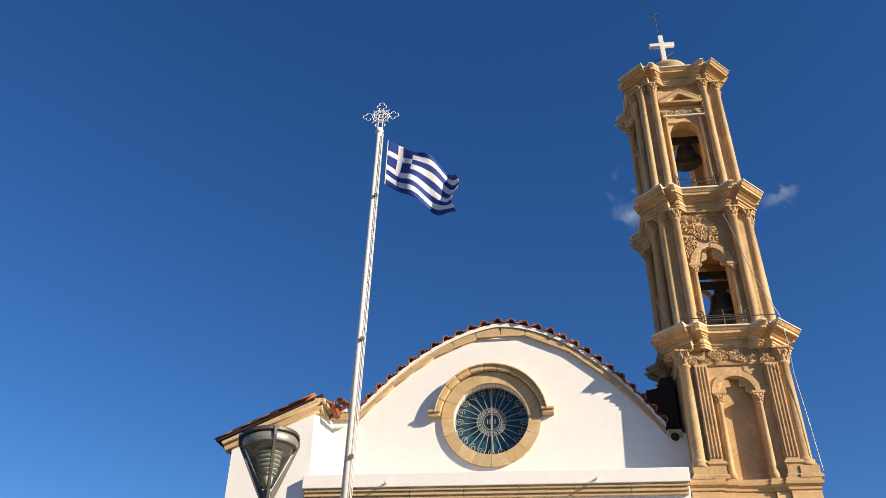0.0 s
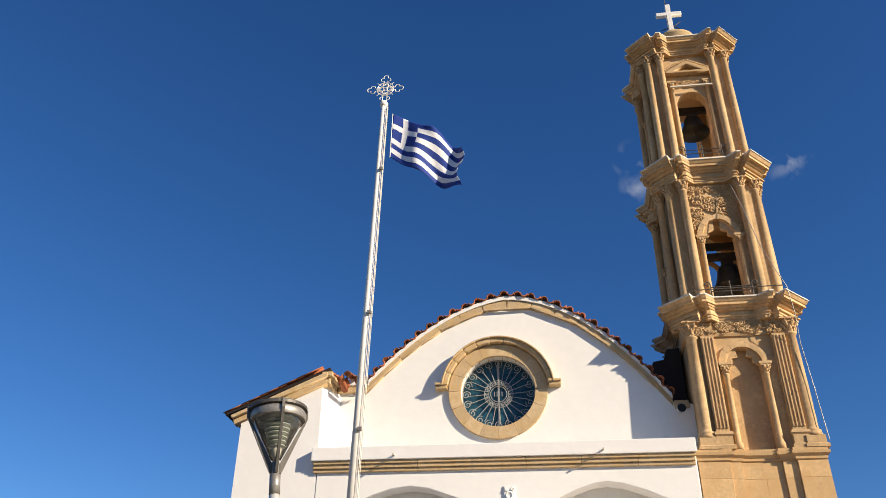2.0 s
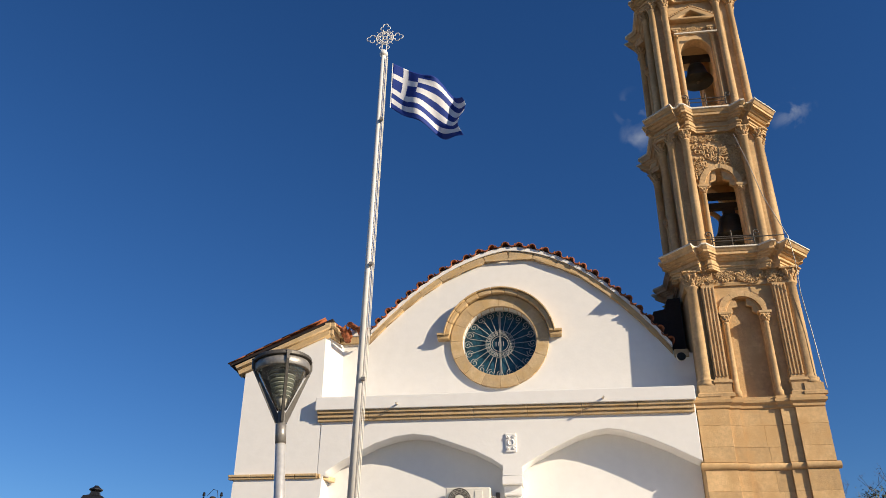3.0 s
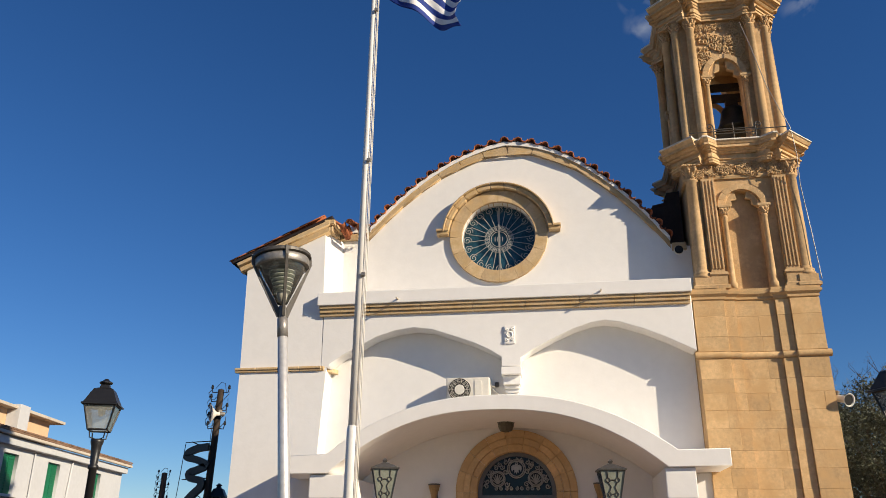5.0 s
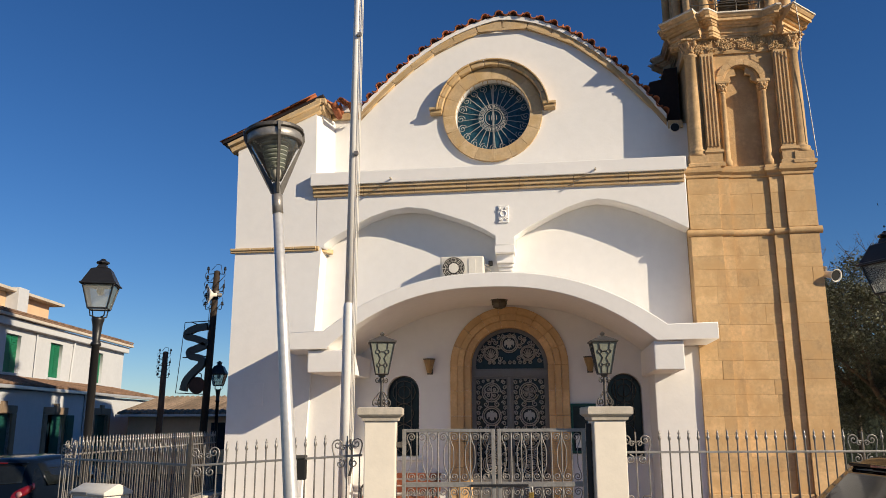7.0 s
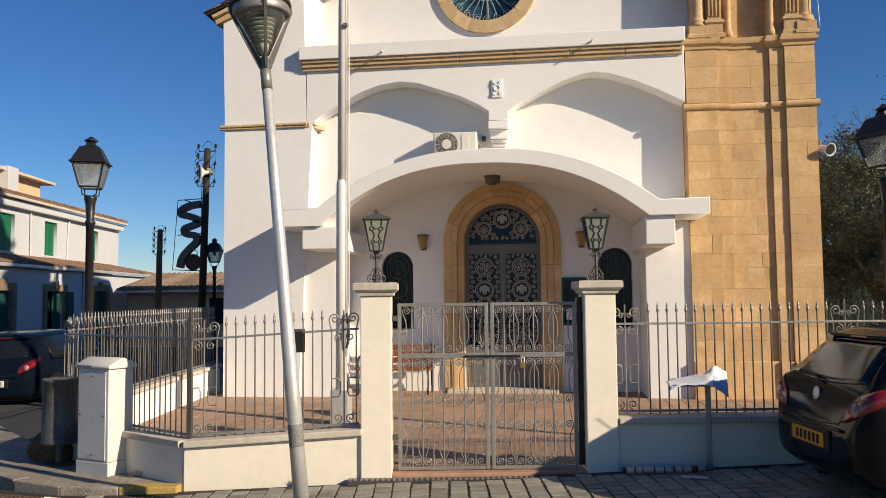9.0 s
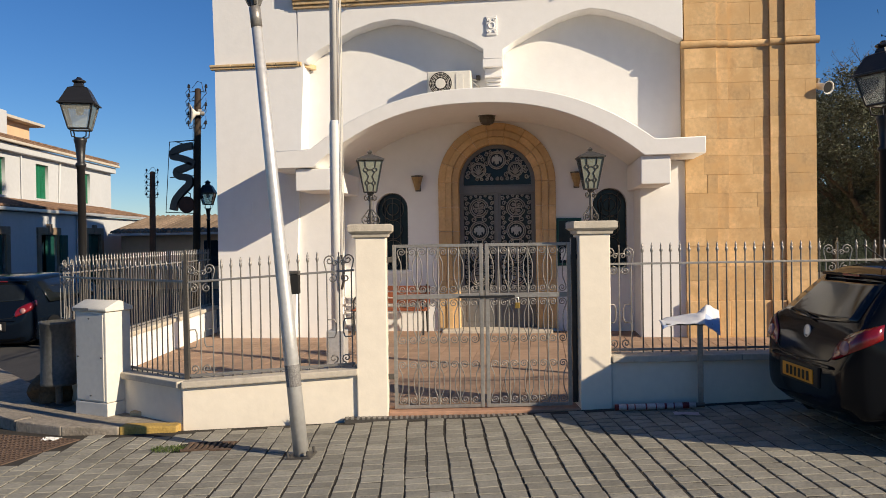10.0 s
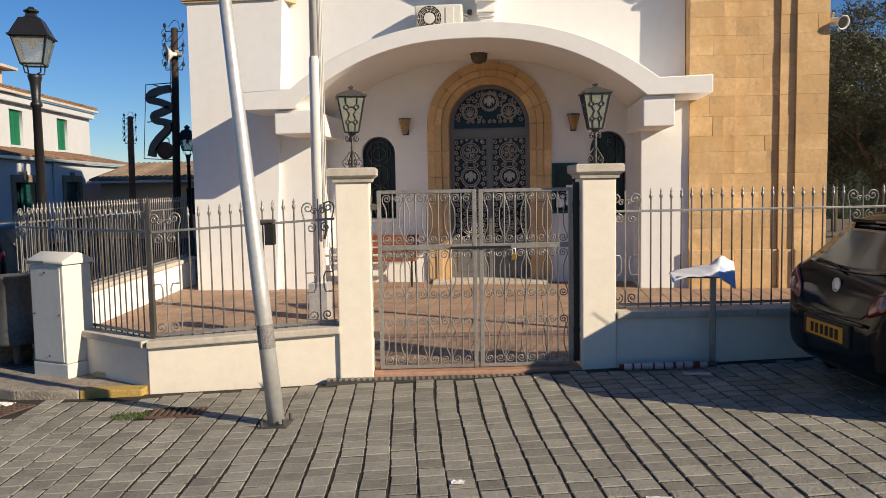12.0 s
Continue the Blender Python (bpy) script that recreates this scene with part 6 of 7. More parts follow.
grate = thing("tree_grate", (-4.68, 5.78, STREET_Z), "rusty brown perforated metal cover in the paving", "cover plate")
RUST = mat("rusty_plate", (0.12, 0.080, 0.058), 0.85, 0.2, var=0.35, scale=14, bump=0.6, bscale=60)
gm = Matrix(((1, 0, 0, 0), (0, 1, 0, 0), (0.03, 0, 1, 0.03 * 4.68), (0, 0, 0, 1))) @ Matrix.Translation((-4.68, 5.78, ground_z(-4.68) - 0.010)) @ Matrix.Rotation(-0.24, 4, "Z")
for j in range(2):
    part("plate", boxed(-0.85, 0.55, -0.40 + 0.41 * j, 0.0 + 0.41 * j, 0.0, 0.014, 0.003, gm), RUST, grate)
    bm = bmesh.new()
    for a in range(26):
        for b in range(8):
            box(bm, -0.82 + 0.052 * a, -0.79 + 0.052 * a, -0.38 + 0.048 * b + 0.41 * j, -0.352 + 0.048 * b + 0.41 * j, 0.014, 0.019, 0, gm)
    part("studs", bm, RUST, grate)
gul = thing("drain_grate", (-2.72, 5.75, ground_z(-2.7)), "small rusty drain grate in the setts", "drain")
qm = Matrix.Translation((-2.70, 5.74, ground_z(-2.7))) @ Matrix.Rotation(WALL_ANGLE, 4, "Z")
for k in range(8):
    part("slat", boxed(-0.19 + 0.05 * k, -0.165 + 0.05 * k, -0.11, 0.11, -0.005, 0.012, 0.002, qm), RUST, gul)
for y in (-0.12, 0.105):
    part("rim", boxed(-0.21, 0.21, y, y + 0.015, -0.005, 0.014, 0.002, qm), RUST, gul)


def grass_tuft(x, y, z, n, r, h, label, seed):
    rr = random.Random(seed)
    v, fc = [], []
    for _ in range(n):
        a, d = rr.uniform(0, 6.28), r * math.sqrt(rr.random())
        px, py, hh, t = x + d * math.cos(a), y + d * 0.6 * math.sin(a), h * rr.uniform(0.5, 1.0), rr.uniform(0, 6.28)
        w, ln = 0.004, rr.uniform(-0.6, 0.6) * hh
        i = len(v)
        v += [(px - w * math.cos(t), py - w * math.sin(t), z), (px + w * math.cos(t), py + w * math.sin(t), z), (px + ln * math.sin(t), py + ln * math.cos(t), z + hh)]
        fc.append((i, i + 1, i + 2))
    me = bpy.data.meshes.new("grass_tuft")
    me.from_pydata(v, [], fc)
    ob = part("grass_tuft", me, GRASS)
    return tagged(ob, label, "grass", kind="stuff")


GRASS = mat("grass_blade", (0.07, 0.10, 0.025), 0.8, var=0.3, scale=30, bump=0)
grass_tuft(-3.02, 5.66, ground_z(-3.0) - 0.005, 340, 0.16, 0.04, "low green weeds growing by the drain", 3)
grass_tuft(-4.02, 6.95, STREET_Z + 0.075, 150, 0.06, 0.17, "green weeds beside the cabinet", 4)
grass_tuft(-2.22, wall_y(-2.22) - 0.03, ground_z(-2.2), 40, 0.03, 0.08, "dry weed at the foot of the wall", 5)
rubble = bmesh.new()
box(rubble, -3.95, -3.83, 6.72, 6.80, STREET_Z + 0.075, STREET_Z + 0.12, 0.012)
tagged(part("broken_stone", rubble, STONE_PALE), "broken piece of pale stone on the pavement", "stone")


def crumple(name, x, y, z, w, d, h, seed, label, material):
    bm = bmesh.new()
    bmesh.ops.create_grid(bm, x_segments=7, y_segments=5, size=0.5)
    for v in bm.verts:
        p = v.co.copy()
        v.co = Vector((x + p.x * w, y + p.y * d, z + 0.006 + h * (0.5 + noise.noise(Vector((p.x * 4 + seed, p.y * 4, seed))))))
    ob = part(name, bm, material)
    s = ob.modifiers.new("thickness", "SOLIDIFY")
    s.thickness = 0.003
    return tagged(ob, label, "litter")


crumple("paper_scrap", -4.33, 6.05, ground_z(-4.3) - 0.01, 0.14, 0.10, 0.03, 2, "crumpled white paper in the gutter", WHITE_PAINT)
crumple("paper_scrap", 0.62, 4.05, ground_z(0.62), 0.13, 0.09, 0.004, 5, "flat white paper scrap on the setts", WHITE_PAINT)
crumple("paper_scrap", -0.42, 4.30, ground_z(-0.42), 0.07, 0.05, 0.008, 7, "small white scrap between the setts", WHITE_PAINT)
crumple("paper_scrap", 1.32, 6.62, ground_z(1.32), 0.22, 0.10, 0.015, 9, "pinkish scrap of paper beside the tube", mat("pink_paper", (0.5, 0.40, 0.42), 0.8))

tb = thing("cardboard_tube", (1.0, 6.78, ground_z(1.0)), "long red and white printed tube lying by the wall", "tube")
tm = Matrix.Translation((0.72, 6.79, ground_z(0.9) + 0.033)) @ Matrix.Rotation(0.06, 4, "Z") @ Matrix.Rotation(math.pi / 2 - 0.03, 4, "Y")
TUBE_R = mat("red_print", (0.16, 0.02, 0.02), 0.5, var=0.3, scale=30)
part("tube", turned([(0.027, 0.0), (0.027, 0.72)], 14, m=tm), mat("printed_white_tube", (0.42, 0.38, 0.40), 0.5, var=0.3, scale=40), tb, smooth=True)
for a, b in ((-0.002, 0.03), (0.10, 0.115), (0.17, 0.18), (0.27, 0.285), (0.36, 0.37), (0.44, 0.46), (0.52, 0.53), (0.60, 0.66)):
    part("band", turned([(0.0282, a), (0.0282, b)], 14, m=tm), TUBE_R, tb, smooth=True)
part("end_cap", turned([(0.023, 0.72), (0.023, 0.80)], 10, m=tm), IRON_D, tb)

sg = thing("covered_sign", (1.50, 6.93, ground_z(1.5)), "short grey signpost draped with a blue and white sheet", "sign")
part("post", boxed(1.482, 1.530, 6.92, 6.96, ground_z(1.5) - 0.02, 0.85, 0.006), IRON_G, sg)
part("sign_plate", boxed(1.19, 1.60, 6.83, 6.97, 0.845, 0.86, 0.004), IRON_D, sg)
vs, fs, ms = [], [], []
na, nb_ = 24, 10
BACK_EDGE = [(1.14, 0.885), (1.20, 0.895), (1.36, 0.925), (1.48, 0.955), (1.57, 1.030), (1.62, 0.995), (1.68, 0.965)]
FRONT_EDGE = [(1.15, 0.815), (1.25, 0.850), (1.36, 0.868), (1.44, 0.872), (1.52, 0.850), (1.60, 0.800), (1.66, 0.765)]


def along(rows, u):
    k = min(int(u * (len(rows) - 1)), len(rows) - 2)
    f = u * (len(rows) - 1) - k
    return [p + (q - p) * f for p, q in zip(rows[k], rows[k + 1])]


for i in range(na + 1):
    u = i / na
    (xb, zb), (xf, zf) = along(BACK_EDGE, u), along(FRONT_EDGE, u)
    for j in range(nb_ + 1):
        v = j / nb_
        drop = (1 - v) ** 1.6
        z = zb + (zf - zb) * drop + 0.007 * math.sin(11 * u + 5 * v) + 0.004 * math.sin(31 * u + 9 * v)
        vs.append((xb + (xf - xb) * (1 - v), 6.80 + 0.16 * v + 0.012 * math.sin(8 * u), z))
for i in range(na):
    for j in range(nb_):
        a = i * (nb_ + 1) + j
        fs.append((a, a + nb_ + 1, a + nb_ + 2, a + 1))
        ms.append(1 if (j < 4 and i > 15) or (j < 2 and i < 2) else 0)
me = bpy.data.meshes.new("sheet")
me.from_pydata(vs, [], fs)
me.materials.append(FLAGWHITE)
me.materials.append(mat("faded_blue_cloth", (0.36, 0.44, 0.62), 0.8, var=0.15))
me.polygons.foreach_set("material_index", ms)
smooth_of(me)
sh = part("sheet", me, None, sg, "torn blue and white sheet")
so = sh.modifiers.new("thickness", "SOLIDIFY")
so.thickness = 0.004

# ---- cars ----
from mathutils.bvhtree import BVHTree


def paint_mat(name, color):
    m = bpy.data.materials.new(name)
    m.use_nodes = True
    b = m.node_tree.nodes["Principled BSDF"]
    b.inputs["Base Color"].default_value = (*color, 1)
    b.inputs["Roughness"].default_value = 0.22
    b.inputs["Coat Weight"].default_value = 0.04
    b.inputs["Coat Roughness"].default_value = 0.06
    b.inputs["Specular IOR Level"].default_value = 0.14
    nz, mr = m.node_tree.nodes.new("ShaderNodeTexNoise"), m.node_tree.nodes.new("ShaderNodeMapRange")
    nz.inputs["Scale"].default_value = 9.0
    mr.inputs["To Min"].default_value, mr.inputs["To Max"].default_value = 0.06, 0.16
    m.node_tree.links.new(nz.outputs["Fac"], mr.inputs["Value"])
    m.node_tree.links.new(mr.outputs["Result"], b.inputs["Roughness"])
    return m


CAR_GLASS = mat("car_glass", (0.010, 0.012, 0.012), 0.05, var=0.2, bump=0, spec=0.5)
TAIL_RED = mat("tail_light_red", (0.17, 0.006, 0.008), 0.12, var=0.15, scale=20, bump=0.1, spec=0.8)
TAIL_CLEAR = mat("tail_light_lens", (0.34, 0.16, 0.15), 0.15, var=0.2, scale=30, spec=0.7)
TYRE = mat("tyre_rubber", (0.014, 0.014, 0.014), 0.85, var=0.2)
PLASTIC_D = mat("dark_trim", (0.012, 0.012, 0.013), 0.5, var=0.2)
TOPS = [(0.0, 0.60), (0.03, 0.72), (0.08, 0.92), (0.14, 1.0), (0.30, 1.18), (0.48, 1.36), (0.60, 1.425), (1.0, 1.47), (1.6, 1.485), (2.2, 1.44), (2.6, 1.31), (3.05, 1.04), (3.4, 0.96), (3.75, 0.84), (3.95, 0.66), (4.0, 0.55)]
SIDE = [(0.0, 0.56), (0.03, 0.66), (0.08, 0.74), (0.14, 0.775), (0.30, 0.81), (0.60, 0.84), (1.0, 0.855), (2.2, 0.855), (3.05, 0.84), (3.4, 0.81), (3.75, 0.73), (3.95, 0.58), (4.0, 0.48)]


def table(rows, x):
    for (a, p), (b, q) in zip(rows, rows[1:]):
        if a <= x <= b:
            return p + (q - p) * (x - a) / (b - a)
    return rows[-1][1]


def car_section(x):
    T, w = table(TOPS, x), table(SIDE, x)
    zb = min(0.90, T * 0.90)
    rw = w - 0.03 if T < 1.0 else w - 0.03 - (T - 1.0) * 0.50
    lo = 0.30 if x < 0.1 or x > 3.9 else 0.21
    return [(0, lo), (w * 0.80, lo), (w * 0.97, lo + 0.07), (w, 0.5 * (lo + zb)), (w * 0.985, zb), (rw + (w - rw) * 0.45, zb + (T - zb) * 0.45), (rw * 0.97, T - 0.055 if T > 1 else T - 0.02), (rw * 0.75, T - 0.012), (0, T)]


def car(at, turn, paint, label, plate_color, k=1.0):
    c = thing("car", at, label, "car", "parked cars")
    m = Matrix.Translation(at) @ Matrix.Rotation(turn, 4, "Z") @ Matrix.Scale(k, 4)
    xs = [0.0, 0.03, 0.08, 0.14, 0.22, 0.30, 0.39, 0.48, 0.60, 0.8, 1.0, 1.3, 1.6, 1.9, 2.2, 2.4, 2.6, 2.8, 3.05, 3.4, 3.75, 3.95, 4.0]
    bm = bmesh.new()
    rings = []
    for x in xs:
        half = car_section(x)
        ring = [(y, z) for y, z in half] + [(-y, z) for y, z in half[-2:0:-1]]
        rings.append([bm.verts.new(m @ Vector((x, y, z))) for y, z in ring])
    n = len(rings[0])
    for a, b in zip(rings, rings[1:]):
        for i in range(n):
            bm.faces.new((a[i], a[(i + 1) % n], b[(i + 1) % n], b[i]))
    bm.faces.new(rings[0])
    bm.faces.new(rings[-1][::-1])
    body = part("body", bm, paint, c, smooth=True)
    sub = body.modifiers.new("round", "SUBSURF")
    sub.levels = sub.render_levels = 2

    tree = BVHTree.FromObject(body, bpy.context.evaluated_depsgraph_get())

    def on_body(origin, way, lift):
        hit, nrm, *_ = tree.ray_cast(m @ Vector(origin), (m.to_3x3() @ Vector(way)).normalized())
        return hit - (m.to_3x3() @ Vector(way)).normalized() * lift

    def skin(rows, name, material, lab="", world=False):
        """A thin shell over rows of points that lie on the body."""
        bm = bmesh.new()
        rr = [[bm.verts.new(p if world else m @ Vector(p)) for p in row] for row in rows]
        for a, b in zip(rr, rr[1:]):
            for i in range(len(a) - 1):
                bm.faces.new((a[i], a[i + 1], b[i + 1], b[i]))
        o = part(name, bm, material, c, lab, smooth=True)
        s = o.modifiers.new("thickness", "SOLIDIFY")
        s.thickness, s.offset = 0.010, 0.0
        return o

    rows = []
    for k in range(9):
        z = 0.985 + 0.040 * k
        rows.append([on_body((-1, t * (0.585 - 0.012 * k), z + 0.035 * (1 - k / 8) * t * t), (1, 0, 0), 0.004) for t in (-1, -0.8, -0.55, -0.25, 0, 0.25, 0.55, 0.8, 1)])
    skin(rows, "rear_window", CAR_GLASS, "dark tinted rear window", True)
    seam = [on_body((-1, y, z), (1, 0, 0), 0.0) for y, z in [(-0.60, 0.96), (-0.56, 0.86), (-0.50, 0.76), (-0.42, 0.695), (-0.2, 0.675), (0, 0.67), (0.2, 0.675), (0.42, 0.695), (0.50, 0.76), (0.56, 0.86), (0.60, 0.96)]]
    part("boot_seam", wires("boot_seam", [[tuple(p) for p in seam]], 0.006, 0), BLACK, c)
    for s in (-1, 1):
        rows = []
        for x in (0.62, 0.9, 1.3, 1.7, 2.1, 2.45):
            sec = car_section(x)
            (y4, z4), (y5, z5), (y6, z6) = sec[4], sec[5], sec[6]
            rows.append([(x, s * (y4 + 0.004), z4 + 0.05), (x, s * (y5 + 0.006), z5), (x, s * (y6 + 0.012), z6 - 0.05)])
        skin(rows, "side_window", CAR_GLASS)
        # tail light: a pointed shell wrapped round the rear corner
        rows = []
        for k in range(13):
            t = k / 12
            d = Vector((-1 + 0.42 * t, s * (0.36 + 0.26 * t), 0)).normalized()
            zl, zh = 0.715 + 0.19 * t ** 1.5, 0.765 + 0.245 * t ** 0.55
            rows.append([on_body(Vector((0.8, s * 0.2, zl + (zh - zl) * j / 5)) + d * 3, -d, 0.004 + 0.012 * math.sin(math.pi * j / 5) * min(1, 3 * t)) for j in range(6)])
        tl = skin(rows, "tail_light", TAIL_RED, "red tail light", True)
        q = rows[5][2]
        d = (rows[6][2] - rows[4][2]).cross(rows[5][3] - rows[5][1]).normalized()
        if d.dot(m.to_3x3() @ Vector((-1, s, 0))) < 0:
            d = -d
        part("lens", turned([(0.052, 0.0), (0.050, 0.009), (0.0, 0.012)], 18, m=Matrix.Translation(q) @ d.to_track_quat("Z", "Y").to_matrix().to_4x4()), TAIL_CLEAR, tl, "round clear lens", smooth=True)
        for wx in (0.72, 3.2):
            w = part("wheel", turned([(0.20, -0.10), (0.295, -0.09), (0.31, -0.05), (0.31, 0.05), (0.295, 0.09), (0.22, 0.095), (0.20, 0.06)], 28, m=m @ pose(wx, s * 0.775, 0.31, 90, 0, 0)), TYRE, c, smooth=True)
            part("rim", turned([(0.205, 0), (0.20, 0.02), (0.06, 0.03), (0.05, 0.05), (0.02, 0.055)], 20, m=m @ pose(wx, s * 0.84, 0.31, 90 * s, 0, 0)), STEEL, w, smooth=True)
            part("wheel_arch", turned([(0.37, 0), (0.37, 0.01), (0.30, 0.012)], 28, m=m @ pose(wx, s * 0.853, 0.32, 90 * s, 0, 0)), PLASTIC_D, c)
    part("spoiler", boxed(0.45, 0.70, -0.50, 0.50, 1.330, 1.362, 0.015, m), paint, c)
    part("brake_light", boxed(0.442, 0.452, -0.13, 0.13, 1.336, 1.354, 0.003, m), TAIL_RED, c)
    part("wiper", wires("wiper", [[(0.10, 0.0, 1.0), (0.13, 0.18, 1.03), (0.15, 0.42, 1.04)]], 0.012, 0, m=m), PLASTIC_D, c)
    bp = on_body((-1, 0, 0.885), (1, 0, 0), 0.0)
    part("badge", turned([(0.050, 0), (0.050, 0.010), (0.040, 0.012), (0.040, 0.006), (0.0, 0.006)], 20, m=Matrix.Translation(bp) @ m.to_3x3().normalized().to_4x4() @ pose(0, 0, 0, 0, -82, 0)), STEEL, c, "round chrome badge")
    part("bumper_lip", boxed(-0.014, 0.10, -0.50, 0.50, 0.640, 0.665, 0.012, m), paint, c)
    part("plate_recess", boxed(-0.012, 0.06, -0.33, 0.33, 0.46, 0.63, 0.012, m), PLASTIC_D, c)
    np_ = part("number_plate", boxed(-0.022, -0.010, -0.26, 0.26, 0.485, 0.60, 0.004, m), plate_color, c, "number plate with dark bars")
    for k2 in range(6):
        part("plate_bar", boxed(-0.026, -0.0225, -0.205 + 0.07 * k2, -0.165 + 0.07 * k2, 0.505, 0.58, 0, m), BLACK, np_)
    part("aerial", wires("aerial", [[(0.75, 0, 1.45), (0.55, 0, 1.60)]], 0.006, 0, m=m), PLASTIC_D, c)
    part("exhaust", turned([(0.03, 0), (0.03, 0.10), (0.024, 0.10)], 12, m=m @ pose(0.20, 0.36, 0.30, 0, -90, 0)), IRON_D, c)
    part("underbody", boxed(0.45, 3.7, -0.55, 0.55, 0.18, 0.30, 0.02, m), BLACK, c)
    return c


ORANGE_PLATE = mat("yellow_plate", (0.60, 0.27, 0.02), 0.4, var=0.08)
WHITE_PLATE = mat("white_plate", (0.65, 0.65, 0.62), 0.4, var=0.05)
car((2.05, 5.893, 0.085), 0.149, paint_mat("black_car_paint", (0.006, 0.007, 0.009)), "black hatchback with a yellow number plate parked on setts", ORANGE_PLATE, 0.93)
car((-9.75, 12.4, ground_z(-9.5) - 0.10), math.pi / 2 + 0.10, paint_mat("dark_blue_car_paint", (0.004, 0.007, 0.013)), "dark blue hatchback parked in the side street", WHITE_PLATE, 0.98)

# ---- house along the side street ----
HP, HD, HN = Vector((-18.1, 34, -0.15)), Vector((0.17, -0.985, 0)).normalized(), Vector((0.985, 0.17, 0)).normalized()
HM = Matrix(((HD.x, -HN.x, 0, HP.x), (HD.y, -HN.y, 0, HP.y), (0, 0, 1, HP.z), (0, 0, 0, 1)))
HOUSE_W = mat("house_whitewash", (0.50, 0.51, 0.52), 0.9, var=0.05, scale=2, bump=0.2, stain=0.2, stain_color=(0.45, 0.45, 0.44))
PEACH = mat("peach_render", (0.62, 0.42, 0.26), 0.9, var=0.06, scale=2, bump=0.2, stain=0.2, stain_color=(0.4, 0.28, 0.18))
SHUTTER = mat("green_shutter", (0.012, 0.16, 0.075), 0.55, var=0.15, scale=8, bump=0.2)
SHUTTER_D = mat("dark_green_shutter", (0.012, 0.075, 0.06), 0.55, var=0.2, scale=8, bump=0.2)
TRIM = mat("brown_stone_trim", (0.25, 0.18, 0.12), 0.9, var=0.2, scale=8, bump=0.3)
house = thing("house", HM @ Vector((8, 4, -0.5)), "two-storey whitewashed house with green shutters and tiled roofs", "house")
low_holes, up_holes = [], []
LOWS = [(2.35, 0.55, 0.75, 2.12), (6.1, 0.62, -0.3, 2.15), (9.95, 0.62, 0.55, 2.12), (13.4, 0.55, 0.55, 2.12), (17.0, 0.55, 0.55, 2.12)]
UPS = [(1.75, 0.52), (5.85, 0.52), (9.2, 0.52), (13.3, 0.52)]
for s, w, a, b in LOWS:
    low_holes.append([(s - w, a), (s + w, a), (s + w, b), (s - w, b)])
for s, w in UPS:
    up_holes.append([(s - w, 3.55), (s + w, 3.55), (s + w, 4.87), (s - w, 4.87)])
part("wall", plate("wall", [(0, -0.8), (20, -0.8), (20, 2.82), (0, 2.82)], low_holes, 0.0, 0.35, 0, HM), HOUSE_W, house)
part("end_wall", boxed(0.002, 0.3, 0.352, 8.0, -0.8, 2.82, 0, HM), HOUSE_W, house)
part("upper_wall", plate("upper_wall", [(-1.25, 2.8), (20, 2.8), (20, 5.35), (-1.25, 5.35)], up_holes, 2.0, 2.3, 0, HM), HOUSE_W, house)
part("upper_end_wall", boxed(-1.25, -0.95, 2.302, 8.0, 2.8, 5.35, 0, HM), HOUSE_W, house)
part("interior", boxed(0.35, 19.9, 0.6, 0.7, -0.7, 2.8, 0, HM), BLACK, house)
part("interior", boxed(-0.9, 19.9, 2.5, 2.6, 2.9, 5.3, 0, HM), BLACK, house)
part("cornice", boxed(-1.35, 20, 1.78, 2.0, 5.10, 5.36, 0.02, HM), HOUSE_W, house)
part("gutter", boxed(-0.1, 20, -0.20, -0.06, 2.84, 2.95, 0.02, HM), STEEL, house)
part("gutter", boxed(-1.45, 20, 1.62, 1.78, 5.38, 5.48, 0.02, HM), CONCRETE, house)
part("lean_to_roof", plate("lean_to_roof", [(-0.16, 2.90), (2.0, 3.34), (2.0, 3.40), (-0.16, 2.96)], [], -20.0, 0.12, 0, HM @ Matrix(((0, -1, 0, 0), (1, 0, 0, 0), (0, 0, 1, 0), (0, 0, 0, 1)))), TILE_OLD_SHADED, house)
part("main_roof", plate("main_roof", [(1.66, 5.48), (5.5, 6.3), (5.5, 6.38), (1.66, 5.55)], [], -20.0, 1.45, 0, HM @ Matrix(((0, -1, 0, 0), (1, 0, 0, 0), (0, 0, 1, 0), (0, 0, 0, 1)))), TILE_OLD_SHADED, house)


def tile_rows(name, s0, s1, y0, y1, z0, z1, step, r):
    """Joined barrel tiles running up a roof slope."""
    v, f = [], []
    k, n = 0, 4
    s = s0
    while s < s1:
        i = len(v)
        for yy, zz in ((y0, z0), (y1, z1)):
            for j in range(n + 1):
                a = math.pi * j / n
                v.append(tuple(HM @ Vector((s + r * math.cos(a), yy, zz + r * math.sin(a)))))
        for j in range(n):
            f.append((i + j, i + j + 1, i + n + 1 + j + 1, i + n + 1 + j))
        f.append(tuple(range(i, i + n + 1)))
        s += step
    me = bpy.data.meshes.new(name)
    me.from_pydata(v, [], f)
    o = part(name, me, TILE_OLD_SHADED, house)
    o["kind"] = "stuff"


tile_rows("roof_tiles", -0.1, 20, -0.18, 2.0, 2.97, 3.41, 0.20, 0.06)
tile_rows("roof_tiles", -1.4, 20, 1.64, 5.4, 5.56, 6.37, 0.20, 0.06)


